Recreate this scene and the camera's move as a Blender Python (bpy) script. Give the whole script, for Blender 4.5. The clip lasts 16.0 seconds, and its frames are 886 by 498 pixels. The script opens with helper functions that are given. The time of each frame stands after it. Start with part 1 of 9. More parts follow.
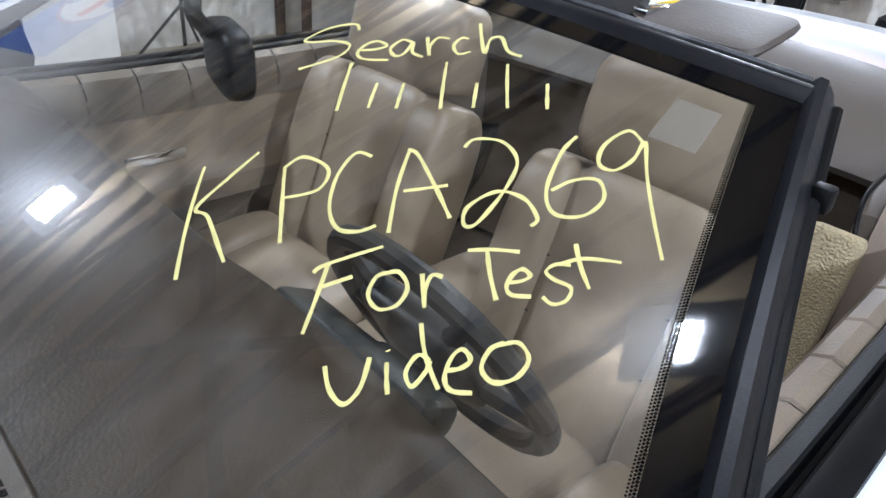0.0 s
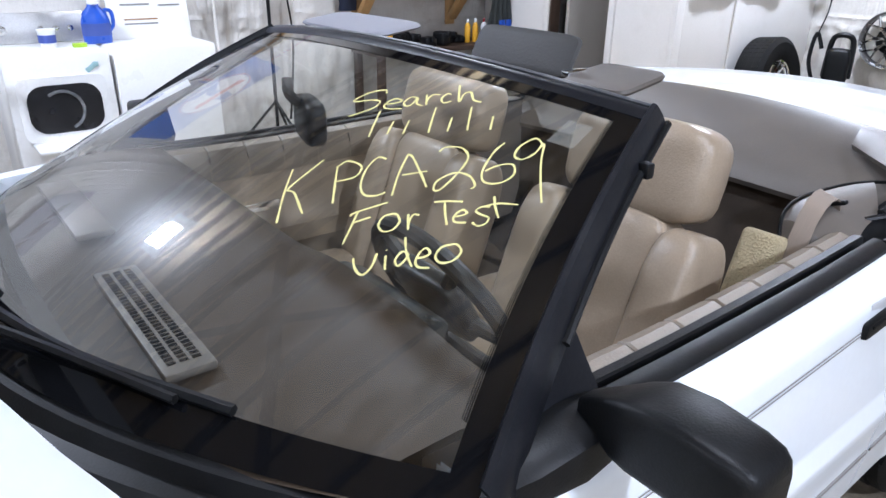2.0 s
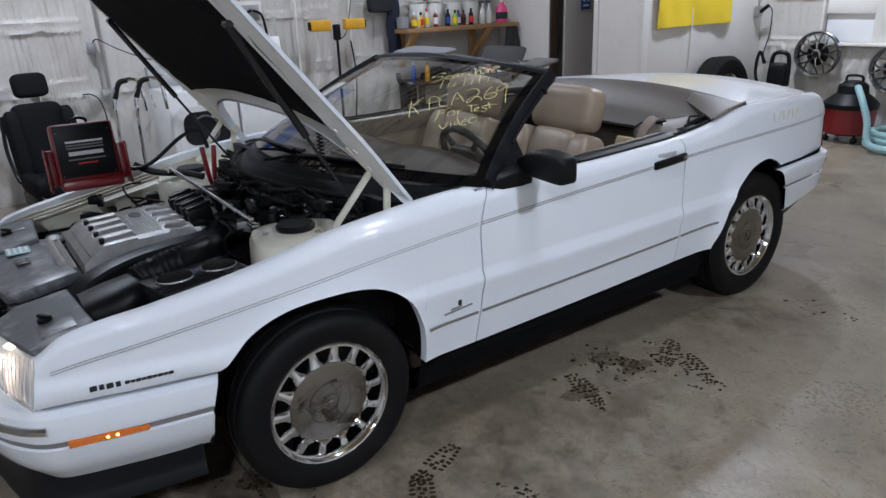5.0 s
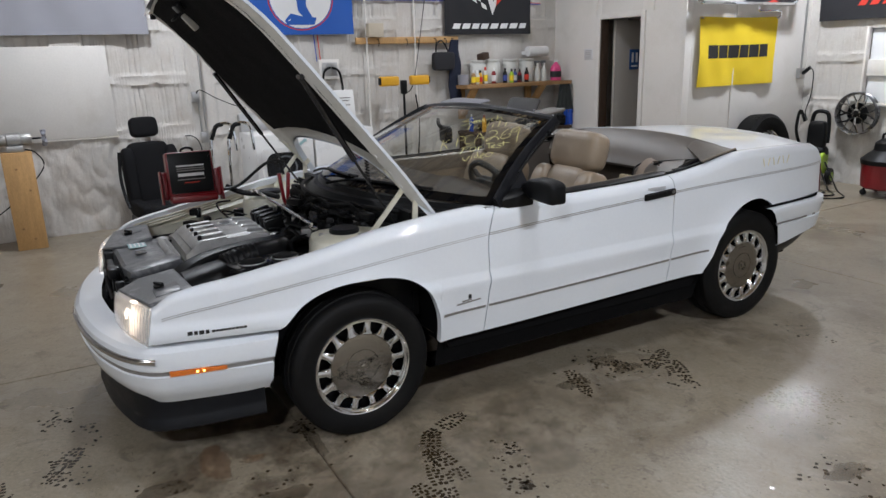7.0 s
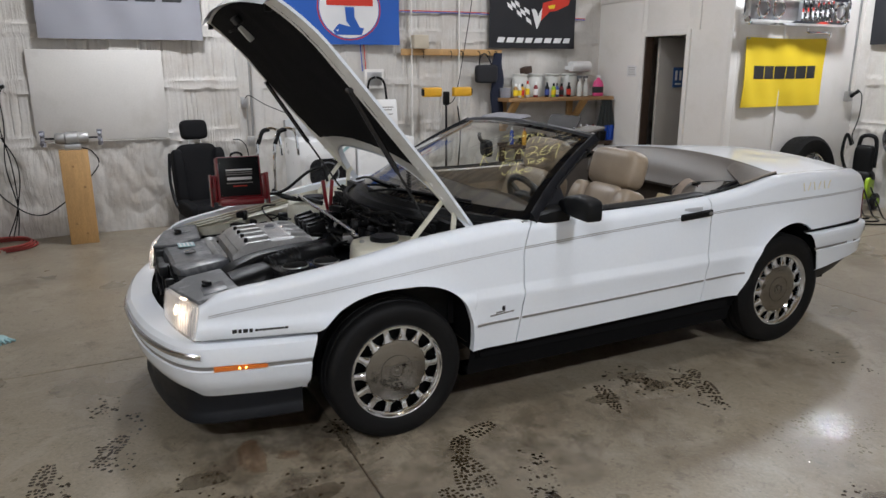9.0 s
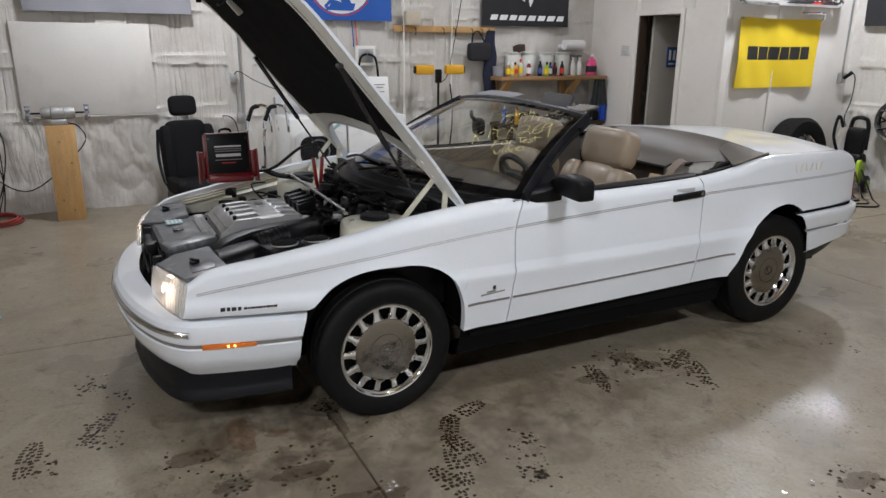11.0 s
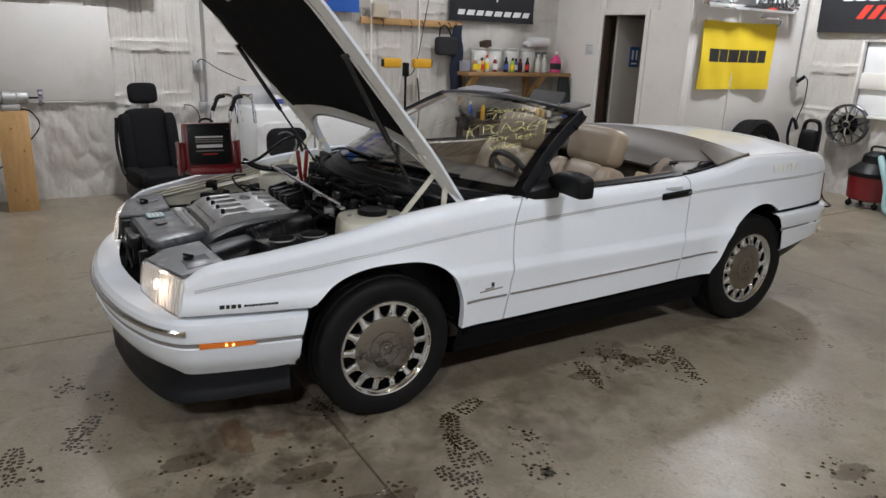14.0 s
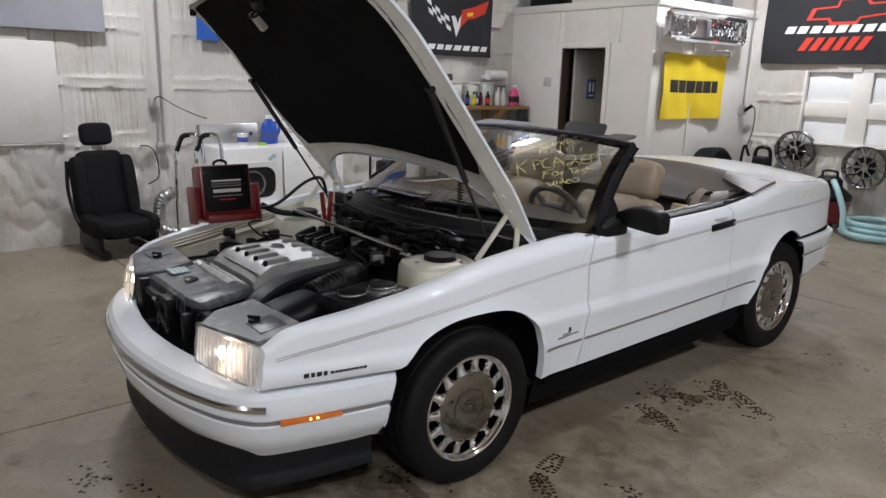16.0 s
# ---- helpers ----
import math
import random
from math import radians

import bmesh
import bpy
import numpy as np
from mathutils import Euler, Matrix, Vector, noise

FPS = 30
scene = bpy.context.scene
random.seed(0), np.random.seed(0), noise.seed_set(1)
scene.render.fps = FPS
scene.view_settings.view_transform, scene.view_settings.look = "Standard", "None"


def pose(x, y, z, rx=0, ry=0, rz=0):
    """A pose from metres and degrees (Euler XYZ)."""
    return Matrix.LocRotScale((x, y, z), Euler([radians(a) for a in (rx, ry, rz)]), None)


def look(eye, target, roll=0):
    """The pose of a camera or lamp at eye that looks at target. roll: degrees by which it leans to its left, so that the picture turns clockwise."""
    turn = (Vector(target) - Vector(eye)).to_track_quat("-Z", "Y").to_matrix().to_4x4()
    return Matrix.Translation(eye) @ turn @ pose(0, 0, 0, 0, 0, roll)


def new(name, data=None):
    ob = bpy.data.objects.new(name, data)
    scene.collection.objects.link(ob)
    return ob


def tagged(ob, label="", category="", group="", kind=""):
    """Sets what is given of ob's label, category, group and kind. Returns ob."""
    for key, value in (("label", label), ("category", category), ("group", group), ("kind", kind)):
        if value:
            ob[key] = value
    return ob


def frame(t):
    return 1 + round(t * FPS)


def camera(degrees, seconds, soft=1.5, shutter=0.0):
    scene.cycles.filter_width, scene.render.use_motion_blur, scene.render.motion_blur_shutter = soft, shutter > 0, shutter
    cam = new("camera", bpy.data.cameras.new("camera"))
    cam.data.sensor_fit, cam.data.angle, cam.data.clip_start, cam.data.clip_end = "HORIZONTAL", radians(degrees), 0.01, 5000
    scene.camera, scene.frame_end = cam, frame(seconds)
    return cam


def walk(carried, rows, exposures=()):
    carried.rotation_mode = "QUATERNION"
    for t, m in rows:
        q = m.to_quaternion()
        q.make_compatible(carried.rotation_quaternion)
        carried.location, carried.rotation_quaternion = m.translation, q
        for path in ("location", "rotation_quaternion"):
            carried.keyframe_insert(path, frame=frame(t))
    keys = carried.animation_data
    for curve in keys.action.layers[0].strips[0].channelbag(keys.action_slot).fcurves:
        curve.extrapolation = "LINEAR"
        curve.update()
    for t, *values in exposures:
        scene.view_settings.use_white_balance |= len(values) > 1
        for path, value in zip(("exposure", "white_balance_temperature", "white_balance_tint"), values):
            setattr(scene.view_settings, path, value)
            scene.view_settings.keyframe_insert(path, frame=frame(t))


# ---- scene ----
cam = camera(65.0, 16.0)
# seconds, stops, white balance in kelvin, tint
EXPOSURES = [(0.0, 0.90, 5500, 12), (1.5, 1.0, 5480, 13), (2.0, 0.98, 5480, 14), (2.5, 0.76, 5480, 15), (3.0, 0.32, 5450, 15.5), (3.5, 0.03, 5530, 15), (4.2, -0.12, 5530, 14), (6.5, -0.05, 5950, 12), (9.0, 0.0, 6150, 12), (16.0, -0.05, 6200, 12)]
PATH = [
    (0, (0.906, 0.492, 1.474), (-0.298, 1.734, 0.47), 5.4),
    (0.5, (0.921, 0.481, 1.477), (-0.293, 1.733, 0.497), 4.9),
    (1, (0.94, 0.458, 1.495), (-0.247, 1.714, 0.49), 5.2),
    (1.5, (1.108, 0.398, 1.508), (-0.217, 1.573, 0.578), 0.5),
    (2, (1.347, 0.277, 1.533), (-0.099, 1.406, 0.736), 0.9),
    (2.5, (1.579, 0.062, 1.565), (0.102, 1.214, 0.866), 0.3),
    (3, (1.862, -0.138, 1.583), (0.404, 1.058, 0.917), -2.1),
    (3.5, (2.157, -0.304, 1.589), (0.677, 0.853, 0.904), -1.3),
    (4, (2.396, -0.518, 1.59), (0.887, 0.588, 0.882), -2.4),
    (4.2, (2.478, -0.592, 1.593), (0.974, 0.505, 0.861), -2.7),
    (6.3, (3.342, -1.118, 1.633), (1.71, -0.099, 1.087), -2.4),
    (6.5, (3.401, -1.115, 1.634), (1.757, -0.109, 1.099), -2.7),
    (7, (3.543, -1.069, 1.615), (1.861, -0.127, 1.084), -1.7),
    (7.5, (3.607, -1.084, 1.628), (1.902, -0.184, 1.094), -0.6),
    (8, (3.61, -1.125, 1.64), (1.882, -0.248, 1.145), -0.2),
    (8.5, (3.607, -1.127, 1.648), (1.863, -0.275, 1.164), -0.4),
    (9, (3.61, -1.115, 1.647), (1.875, -0.258, 1.142), -0.1),
    (9.5, (3.582, -1.109, 1.632), (1.861, -0.246, 1.089), 0.5),
    (9.7, (3.573, -1.102, 1.639), (1.863, -0.239, 1.065), 0.5),
    (11.8, (3.602, -1.104, 1.636), (1.891, -0.229, 1.082), 0.4),
    (12, (3.592, -1.101, 1.628), (1.878, -0.241, 1.059), 0.3),
    (12.5, (3.603, -1.085, 1.635), (1.891, -0.228, 1.055), 0.1),
    (13, (3.585, -1.07, 1.626), (1.904, -0.163, 1.034), 0.6),
    (13.5, (3.535, -1.132, 1.614), (1.873, -0.213, 0.987), 1.6),
    (14, (3.435, -1.302, 1.63), (1.806, -0.294, 1.057), 2.2),
    (14.5, (3.331, -1.41, 1.62), (1.736, -0.334, 1.073), 1.4),
    (15, (3.142, -1.46, 1.602), (1.562, -0.341, 1.099), 1.2),
    (15.5, (2.968, -1.506, 1.594), (1.404, -0.351, 1.127), 0.9),
    (16, (2.819, -1.728, 1.592), (1.311, -0.503, 1.118), 1.6),
]
walk(cam, [(t, look(eye, target, roll)) for t, eye, target, roll in PATH], exposures=EXPOSURES)

# ---- world and light ----
world = bpy.data.worlds.new("world")
scene.world = world
world.use_nodes = True
wn = world.node_tree.nodes
sky = wn.new("ShaderNodeTexSky")
sky.sky_type, sky.sun_disc, sky.sun_elevation, sky.sun_rotation = "NISHITA", False, radians(25), radians(60)
wn["Background"].inputs["Strength"].default_value = 0.12
world.node_tree.links.new(sky.outputs["Color"], wn["Background"].inputs["Color"])


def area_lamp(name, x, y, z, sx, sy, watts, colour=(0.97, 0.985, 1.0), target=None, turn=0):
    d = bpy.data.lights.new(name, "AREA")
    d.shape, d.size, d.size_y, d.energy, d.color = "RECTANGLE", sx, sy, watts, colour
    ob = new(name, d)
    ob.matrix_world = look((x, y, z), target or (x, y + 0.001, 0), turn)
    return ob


# first three fit reflections and a shadow; the rest are added to brighten
LAMPS = [(-2.8, -0.35, 70), (-1.2, 6.0, 86), (1.36, 1.12, 20), (-2.6, 3.1, 34), (4.4, 1.6, 104), (4.4, -2.6, 114), (1.2, -4.2, 32)]
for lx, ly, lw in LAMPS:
    slim = 1 < lx < 2 and ly > 0
    area_lamp("ceiling_lamp_light", lx, ly, 3.55, 0.09 if slim else 0.26, 0.24 if slim else 0.26, lw, turn=44 if slim else 0)
    # added upward fill, brightens the ceiling that the windshield reflects
    area_lamp("ceiling_fill_light", lx, ly, 3.685, 0.4, 0.4, 10 if ly > 5 else 12 + 0.14 * lw, target=(lx, ly + 0.001, 5))

# ---- materials ----
def mat(name, base, rough=0.5, metal=0.0, vary=0.12, scale=8.0, fine=120.0, bump=0.0, coat=0.0, rough_vary=0.1, dirt=None, dirt_amount=0.0, dirt_scale=3.0, stretch=(1, 1, 1), spec=0.5):
    m = bpy.data.materials.new(name)
    m.use_nodes = True
    nt = m.node_tree
    n, l = nt.nodes, nt.links
    p = n["Principled BSDF"]
    p.inputs["Metallic"].default_value = metal
    p.inputs["Coat Weight"].default_value = coat
    p.inputs["Coat Roughness"].default_value = 0.03
    p.inputs["Specular IOR Level"].default_value = spec
    co = n.new("ShaderNodeTexCoord")
    mp = n.new("ShaderNodeMapping")
    mp.inputs["Scale"].default_value = stretch
    l.new(co.outputs["Object"], mp.inputs["Vector"])
    big, small = n.new("ShaderNodeTexNoise"), n.new("ShaderNodeTexNoise")
    big.inputs["Scale"].default_value, small.inputs["Scale"].default_value = scale, fine
    big.inputs["Detail"].default_value, small.inputs["Detail"].default_value = 5, 4
    for t in (big, small):
        l.new(mp.outputs["Vector"], t.inputs["Vector"])
    add = n.new("ShaderNodeMath")
    add.operation = "ADD"
    l.new(big.outputs["Fac"], add.inputs[0])
    l.new(small.outputs["Fac"], add.inputs[1])
    rng = n.new("ShaderNodeMapRange")
    rng.inputs["From Min"].default_value, rng.inputs["From Max"].default_value = 0.6, 1.4
    rng.inputs["To Min"].default_value, rng.inputs["To Max"].default_value = 1 - vary, 1 + vary
    l.new(add.outputs[0], rng.inputs["Value"])
    mul = n.new("ShaderNodeVectorMath")
    mul.operation = "SCALE"
    mul.inputs[0].default_value = base
    l.new(rng.outputs["Result"], mul.inputs["Scale"])
    out = mul.outputs["Vector"]
    if dirt:
        dn = n.new("ShaderNodeTexNoise")
        dn.inputs["Scale"].default_value, dn.inputs["Detail"].default_value, dn.inputs["Roughness"].default_value = dirt_scale, 8, 0.65
        l.new(mp.outputs["Vector"], dn.inputs["Vector"])
        dr = n.new("ShaderNodeMapRange")
        dr.inputs["From Min"].default_value, dr.inputs["From Max"].default_value = 0.5, 0.72
        dr.inputs["To Max"].default_value = dirt_amount
        l.new(dn.outputs["Fac"], dr.inputs["Value"])
        mix = n.new("ShaderNodeMix")
        mix.data_type = "RGBA"
        l.new(dr.outputs["Result"], mix.inputs["Factor"])
        l.new(out, mix.inputs["A"])
        mix.inputs["B"].default_value = (*dirt, 1)
        out = mix.outputs["Result"]
    l.new(out, p.inputs["Base Color"])
    rr = n.new("ShaderNodeMapRange")
    rr.inputs["To Min"].default_value, rr.inputs["To Max"].default_value = max(0.0, rough - rough_vary), min(1.0, rough + rough_vary)
    l.new(big.outputs["Fac"], rr.inputs["Value"])
    l.new(rr.outputs["Result"], p.inputs["Roughness"])
    if bump:
        b = n.new("ShaderNodeBump")
        b.inputs["Strength"].default_value, b.inputs["Distance"].default_value = min(1.0, bump), 0.01
        l.new(add.outputs[0], b.inputs["Height"])
        l.new(b.outputs["Normal"], p.inputs["Normal"])
    return m


def glass_mat(name, tint, rough=0.0, haze=0.05):
    """Thin glass: clear, with the gloss of its two faces and faint smears of dust that also paint glare haze."""
    m = bpy.data.materials.new(name)
    m.use_nodes = True
    n, l = m.node_tree.nodes, m.node_tree.links
    n.remove(n["Principled BSDF"])
    clear, gloss, mix, fr = n.new("ShaderNodeBsdfTransparent"), n.new("ShaderNodeBsdfGlossy"), n.new("ShaderNodeMixShader"), n.new("ShaderNodeFresnel")
    clear.inputs["Color"].default_value = (*tint, 1)
    gloss.inputs["Roughness"].default_value = rough
    film, both = n.new("ShaderNodeBsdfGlossy"), n.new("ShaderNodeMixShader")
    film.inputs["Roughness"].default_value = 0.28
    both.inputs["Fac"].default_value = 0.19
    l.new(gloss.outputs[0], both.inputs[1])
    l.new(film.outputs[0], both.inputs[2])
    fr.inputs["IOR"].default_value = 1.84
    dust, veil = n.new("ShaderNodeBsdfDiffuse"), n.new("ShaderNodeMixShader")
    dust.inputs["Color"].default_value = (0.7, 0.68, 0.64, 1)
    co, mp, nz, rg = n.new("ShaderNodeTexCoord"), n.new("ShaderNodeMapping"), n.new("ShaderNodeTexNoise"), n.new("ShaderNodeMapRange")
    mp.inputs["Scale"].default_value = (10, 2.5, 3)
    mp.inputs["Rotation"].default_value = (0.2, 0.3, 0.7)
    nz.inputs["Scale"].default_value, nz.inputs["Detail"].default_value, nz.inputs["Roughness"].default_value = 3.0, 4, 0.6
    rg.inputs["From Min"].default_value, rg.inputs["From Max"].default_value, rg.inputs["To Max"].default_value = 0.42, 0.85, haze * 2.2
    l.new(co.outputs["Object"], mp.inputs["Vector"])
    l.new(mp.outputs["Vector"], nz.inputs["Vector"])
    l.new(nz.outputs["Fac"], rg.inputs["Value"])
    l.new(rg.outputs["Result"], veil.inputs["Fac"])
    l.new(clear.outputs[0], veil.inputs[1])
    l.new(dust.outputs[0], veil.inputs[2])
    l.new(fr.outputs["Fac"], mix.inputs["Fac"])
    l.new(veil.outputs[0], mix.inputs[1])
    l.new(both.outputs[0], mix.inputs[2])
    l.new(mix.outputs[0], n["Material Output"].inputs["Surface"])
    return m


def glow_mat(name, colour, strength):
    m = bpy.data.materials.new(name)
    m.use_nodes = True
    p = m.node_tree.nodes["Principled BSDF"]
    p.inputs["Base Color"].default_value = (*colour, 1)
    p.inputs["Emission Color"].default_value = (*colour, 1)
    p.inputs["Emission Strength"].default_value = strength
    return m


M = {
    "sill": mat("taupe_leather_sill", (0.20, 0.162, 0.120), 0.40, 0, 0.12, 12, 220, 0.12),
    "recess": mat("recess_shade_grey", (0.48, 0.49, 0.51), 0.4, 0, 0.05),
    "paint": mat("white_car_paint", (0.835, 0.877, 0.925), 0.42, 0, 0.02, 3, 60, 0, 1.0, 0.03, spec=0.1),
    "dusty_paint": mat("dusty_white_paint", (0.80, 0.835, 0.875), 0.5, 0, 0.03, 3, 60, 0, 0.65, 0.06, dirt=(0.68, 0.68, 0.66), dirt_amount=0.4, dirt_scale=4, spec=0.2),
    "cream": mat("cream_inner_paint", (0.72, 0.70, 0.58), 0.35, 0, 0.06, 9, 80, 0.05, 0.3, dirt=(0.25, 0.22, 0.16), dirt_amount=0.4, dirt_scale=9),
    "hood_inner": mat("white_hood_inner_paint", (0.80, 0.795, 0.76), 0.35, 0, 0.04, 9, 80, 0.03, 0.4, dirt=(0.42, 0.39, 0.33), dirt_amount=0.45, dirt_scale=9),
    "black_plastic": mat("black_plastic", (0.0055, 0.0058, 0.0065), 0.42, 0, 0.25, 12, 300, 0.08, dirt=(0.014, 0.0135, 0.012), dirt_amount=0.4, dirt_scale=7, spec=0.22),
    "grey_plastic": mat("dusty_grey_plastic", (0.085, 0.088, 0.094), 0.34, 0, 0.3, 9, 200, 0.10, dirt=(0.36, 0.36, 0.365), dirt_amount=0.8, dirt_scale=9),
    "column": mat("dark_column_plastic", (0.035, 0.037, 0.034), 0.30, 0, 0.2, 10, 200, 0.06),
    "black_gloss": mat("black_gloss_trim", (0.012, 0.012, 0.014), 0.25, 0, 0.2, 10, 100, 0, 0.2),
    "pillar": mat("blue_black_pillar_paint", (0.009, 0.0095, 0.012), 0.40, 0, 0.25, 14, 150, 0.05, 0.0, dirt=(0.045, 0.045, 0.047), dirt_amount=0.15, dirt_scale=14, spec=0.22),
    "rubber": mat("tyre_rubber", (0.006, 0.006, 0.0062), 0.6, 0, 0.25, 14, 200, 0.15, dirt=(0.02, 0.018, 0.016), dirt_amount=0.3, dirt_scale=6, spec=0.2),
    "chrome": mat("chrome", (0.84, 0.865, 0.90), 0.05, 1.0, 0.05, 10, 90, 0.0, rough_vary=0.03),
    "dull_chrome": mat("dirty_chrome", (0.66, 0.655, 0.64), 0.07, 1.0, 0.1, 8, 70, 0.02, dirt=(0.22, 0.20, 0.17), dirt_amount=0.45, dirt_scale=18),
    "strip": mat("silver_bumper_strip", (0.62, 0.62, 0.62), 0.13, 1.0, 0.05, 8, 60, 0.0),
    "dam": mat("blue_black_dam_plastic", (0.0075, 0.0085, 0.011), 0.48, 0, 0.2, 9, 200, 0.08, dirt=(0.02, 0.021, 0.022), dirt_amount=0.3, dirt_scale=6, spec=0.25),
    "hub": mat("polished_hub_cap", (0.34, 0.33, 0.315), 0.05, 1.0, 0.03, 6, 40, 0.0, rough_vary=0.02, dirt=(0.20, 0.18, 0.15), dirt_amount=0.22, dirt_scale=22),
    "steel": mat("galvanised_steel", (0.5, 0.5, 0.5), 0.4, 1.0, 0.12, 12, 100, 0.05),
    "alu": mat("cast_aluminium", (0.42, 0.417, 0.408), 0.46, 0.8, 0.16, 9, 160, 0.2, dirt=(0.16, 0.145, 0.12), dirt_amount=0.5, dirt_scale=10),
    "leather": mat("tan_leather", (0.335, 0.265, 0.19), 0.34, 0, 0.14, 9, 220, 0.14, 0.10, dirt=(0.19, 0.148, 0.11), dirt_amount=0.5, dirt_scale=6),
    "vinyl": mat("taupe_vinyl", (0.118, 0.102, 0.086), 0.46, 0, 0.08, 5, 260, 0.1, dirt=(0.15, 0.13, 0.108), dirt_amount=0.4, dirt_scale=4),
    "dash": mat("brown_dash_leather", (0.038, 0.025, 0.014), 0.55, 0, 0.1, 6, 240, 0.12),
    "carpet": mat("brown_carpet", (0.06, 0.045, 0.032), 0.95, 0, 0.3, 20, 400, 0.4),
    "wheel_grip": mat("dark_leather_grip", (0.03, 0.028, 0.026), 0.45, 0, 0.2, 20, 300, 0.1),
    "insul": mat("hood_insulation_felt", (0.010, 0.010, 0.011), 0.9, 0, 0.35, 8, 180, 0.35, spec=0.1),
    "stripe": mat("grey_pinstripe", (0.22, 0.21, 0.20), 0.5, 0, 0.1),
    "crayon": mat("yellow_chalk_marker", (0.70, 0.64, 0.25), 0.8, 0, 0.1, 40, 500, 0.2),
    "amber": mat("amber_lens", (0.75, 0.20, 0.03), 0.2, 0, 0.1),
    "redlens": mat("red_lens", (0.10, 0.008, 0.010), 0.15, 0, 0.1),
    "wall": mat("sprayed_foam_white", (0.58, 0.557, 0.520), 0.55, 0, 0.07, 3, 40, 1.0, dirt=(0.40, 0.345, 0.285), dirt_amount=0.55, dirt_scale=2.0),
    "board": mat("white_painted_board", (0.78, 0.755, 0.715), 0.55, 0, 0.03, 2, 60, 0.08, dirt=(0.6, 0.57, 0.5), dirt_amount=0.4, dirt_scale=2),
    "leaf": mat("beige_door_paint", (0.42, 0.39, 0.35), 0.5, 0, 0.04, 3, 60, 0.05),
    "ceiling": mat("ceiling_panel", (0.62, 0.47, 0.27), 0.8, 0, 0.12, 2, 40, 0.2, dirt=(0.42, 0.33, 0.20), dirt_amount=0.5, dirt_scale=2.5),
    "wood": mat("pine_wood", (0.50, 0.30, 0.12), 0.6, 0, 0.22, 4, 40, 0.15, stretch=(6, 6, 1)),
    "old_wood": mat("stained_wood", (0.30, 0.17, 0.07), 0.6, 0, 0.25, 4, 40, 0.15, stretch=(6, 1, 6)),
    "rafter": mat("brown_rafter_wood", (0.046, 0.025, 0.014), 0.7, 0, 0.25, 3, 40, 0.1),
    "yellow_cloth": mat("yellow_flag_cloth", (0.85, 0.62, 0.02), 0.75, 0, 0.05, 5, 400, 0.1),
    "blue_cloth": mat("blue_flag_cloth", (0.02, 0.10, 0.42), 0.75, 0, 0.06, 5, 400, 0.1),
    "black_cloth": mat("black_flag_cloth", (0.015, 0.015, 0.018), 0.8, 0, 0.1, 5, 400, 0.1),
    "grey_cloth": mat("grey_flag_cloth", (0.27, 0.27, 0.30), 0.75, 0, 0.05, 5, 400, 0.1),
    "white_cloth": mat("white_print", (0.75, 0.75, 0.75), 0.75, 0, 0.04, 5, 300, 0.05),
    "red_cloth": mat("red_print", (0.60, 0.04, 0.02), 0.75, 0, 0.06, 5, 300, 0.05),
    "black_print": mat("black_print", (0.02, 0.02, 0.02), 0.7, 0, 0.1, 5, 300, 0.05),
    "appliance": mat("white_enamel", (0.80, 0.80, 0.79), 0.3, 0, 0.03, 4, 60, 0, 0.3, dirt=(0.62, 0.6, 0.56), dirt_amount=0.3, dirt_scale=5),
    "red_paint": mat("red_powder_coat", (0.20, 0.008, 0.013), 0.32, 0, 0.1, 8, 120, 0.05, 0.4),
    "seat_cloth": mat("black_seat_cloth", (0.007, 0.007, 0.008), 0.75, 0, 0.25, 10, 350, 0.2, spec=0.15),
    "yellow_plastic": mat("yellow_plastic", (0.72, 0.38, 0.02), 0.4, 0, 0.06, 6, 100, 0.03),
    "green_plastic": mat("lime_plastic", (0.36, 0.55, 0.03), 0.4, 0, 0.06, 6, 100, 0.03),
    "blue_plastic": mat("blue_plastic", (0.02, 0.08, 0.45), 0.3, 0, 0.06, 6, 100, 0.02, 0.2),
    "hose": mat("pale_blue_hose", (0.32, 0.50, 0.52), 0.45, 0, 0.08, 8, 120, 0.05),
    "red_hose": mat("red_air_hose", (0.26, 0.035, 0.028), 0.5, 0, 0.1, 8, 120, 0.05),
    "clear_plastic": mat("translucent_plastic", (0.62, 0.62, 0.58), 0.3, 0, 0.05, 6, 80, 0.0),
    "pink": mat("pink_liquid", (0.75, 0.08, 0.25), 0.3, 0, 0.05),
    "purple": mat("blue_label", (0.05, 0.08, 0.30), 0.5, 0, 0.05),
    "sign_blue": mat("blue_sign", (0.015, 0.07, 0.22), 0.4, 0, 0.05),
    "glass": glass_mat("windshield_glass", (0.88, 0.90, 0.86), 0.0, 0.028),
    "lens": mat("clear_lamp_lens", (0.95, 0.945, 0.93), 0.08, 0, 0.04, 30, 90, 0.12, 0.6),
    "bulb": glow_mat("warm_bulb", (1.0, 0.80, 0.60), 5.0),
    "frit": mat("black_glass_border", (0.004, 0.0042, 0.005), 0.05, 0, 0.05, 10, 100, 0, rough_vary=0.03, spec=0.35),
    "reflector": mat("lamp_reflector", (0.80, 0.76, 0.71), 0.38, 0.75, 0.06, 20, 80, 0.05),
    "amber_bulb": glow_mat("amber_bulb", (1.0, 0.45, 0.08), 9.0),
    "tube": glow_mat("led_tube", (1.0, 0.97, 0.92), 14.0),
    "pane": mat("frosted_window_film", (0.84, 0.85, 0.86), 0.4, 0, 0.02),
    # near-black: the shade in holes, slots and gaps, and black parts
    "dark": mat("black_and_shade", (0.006, 0.006, 0.0065), 0.9, 0, 0.1, spec=0.08),
}


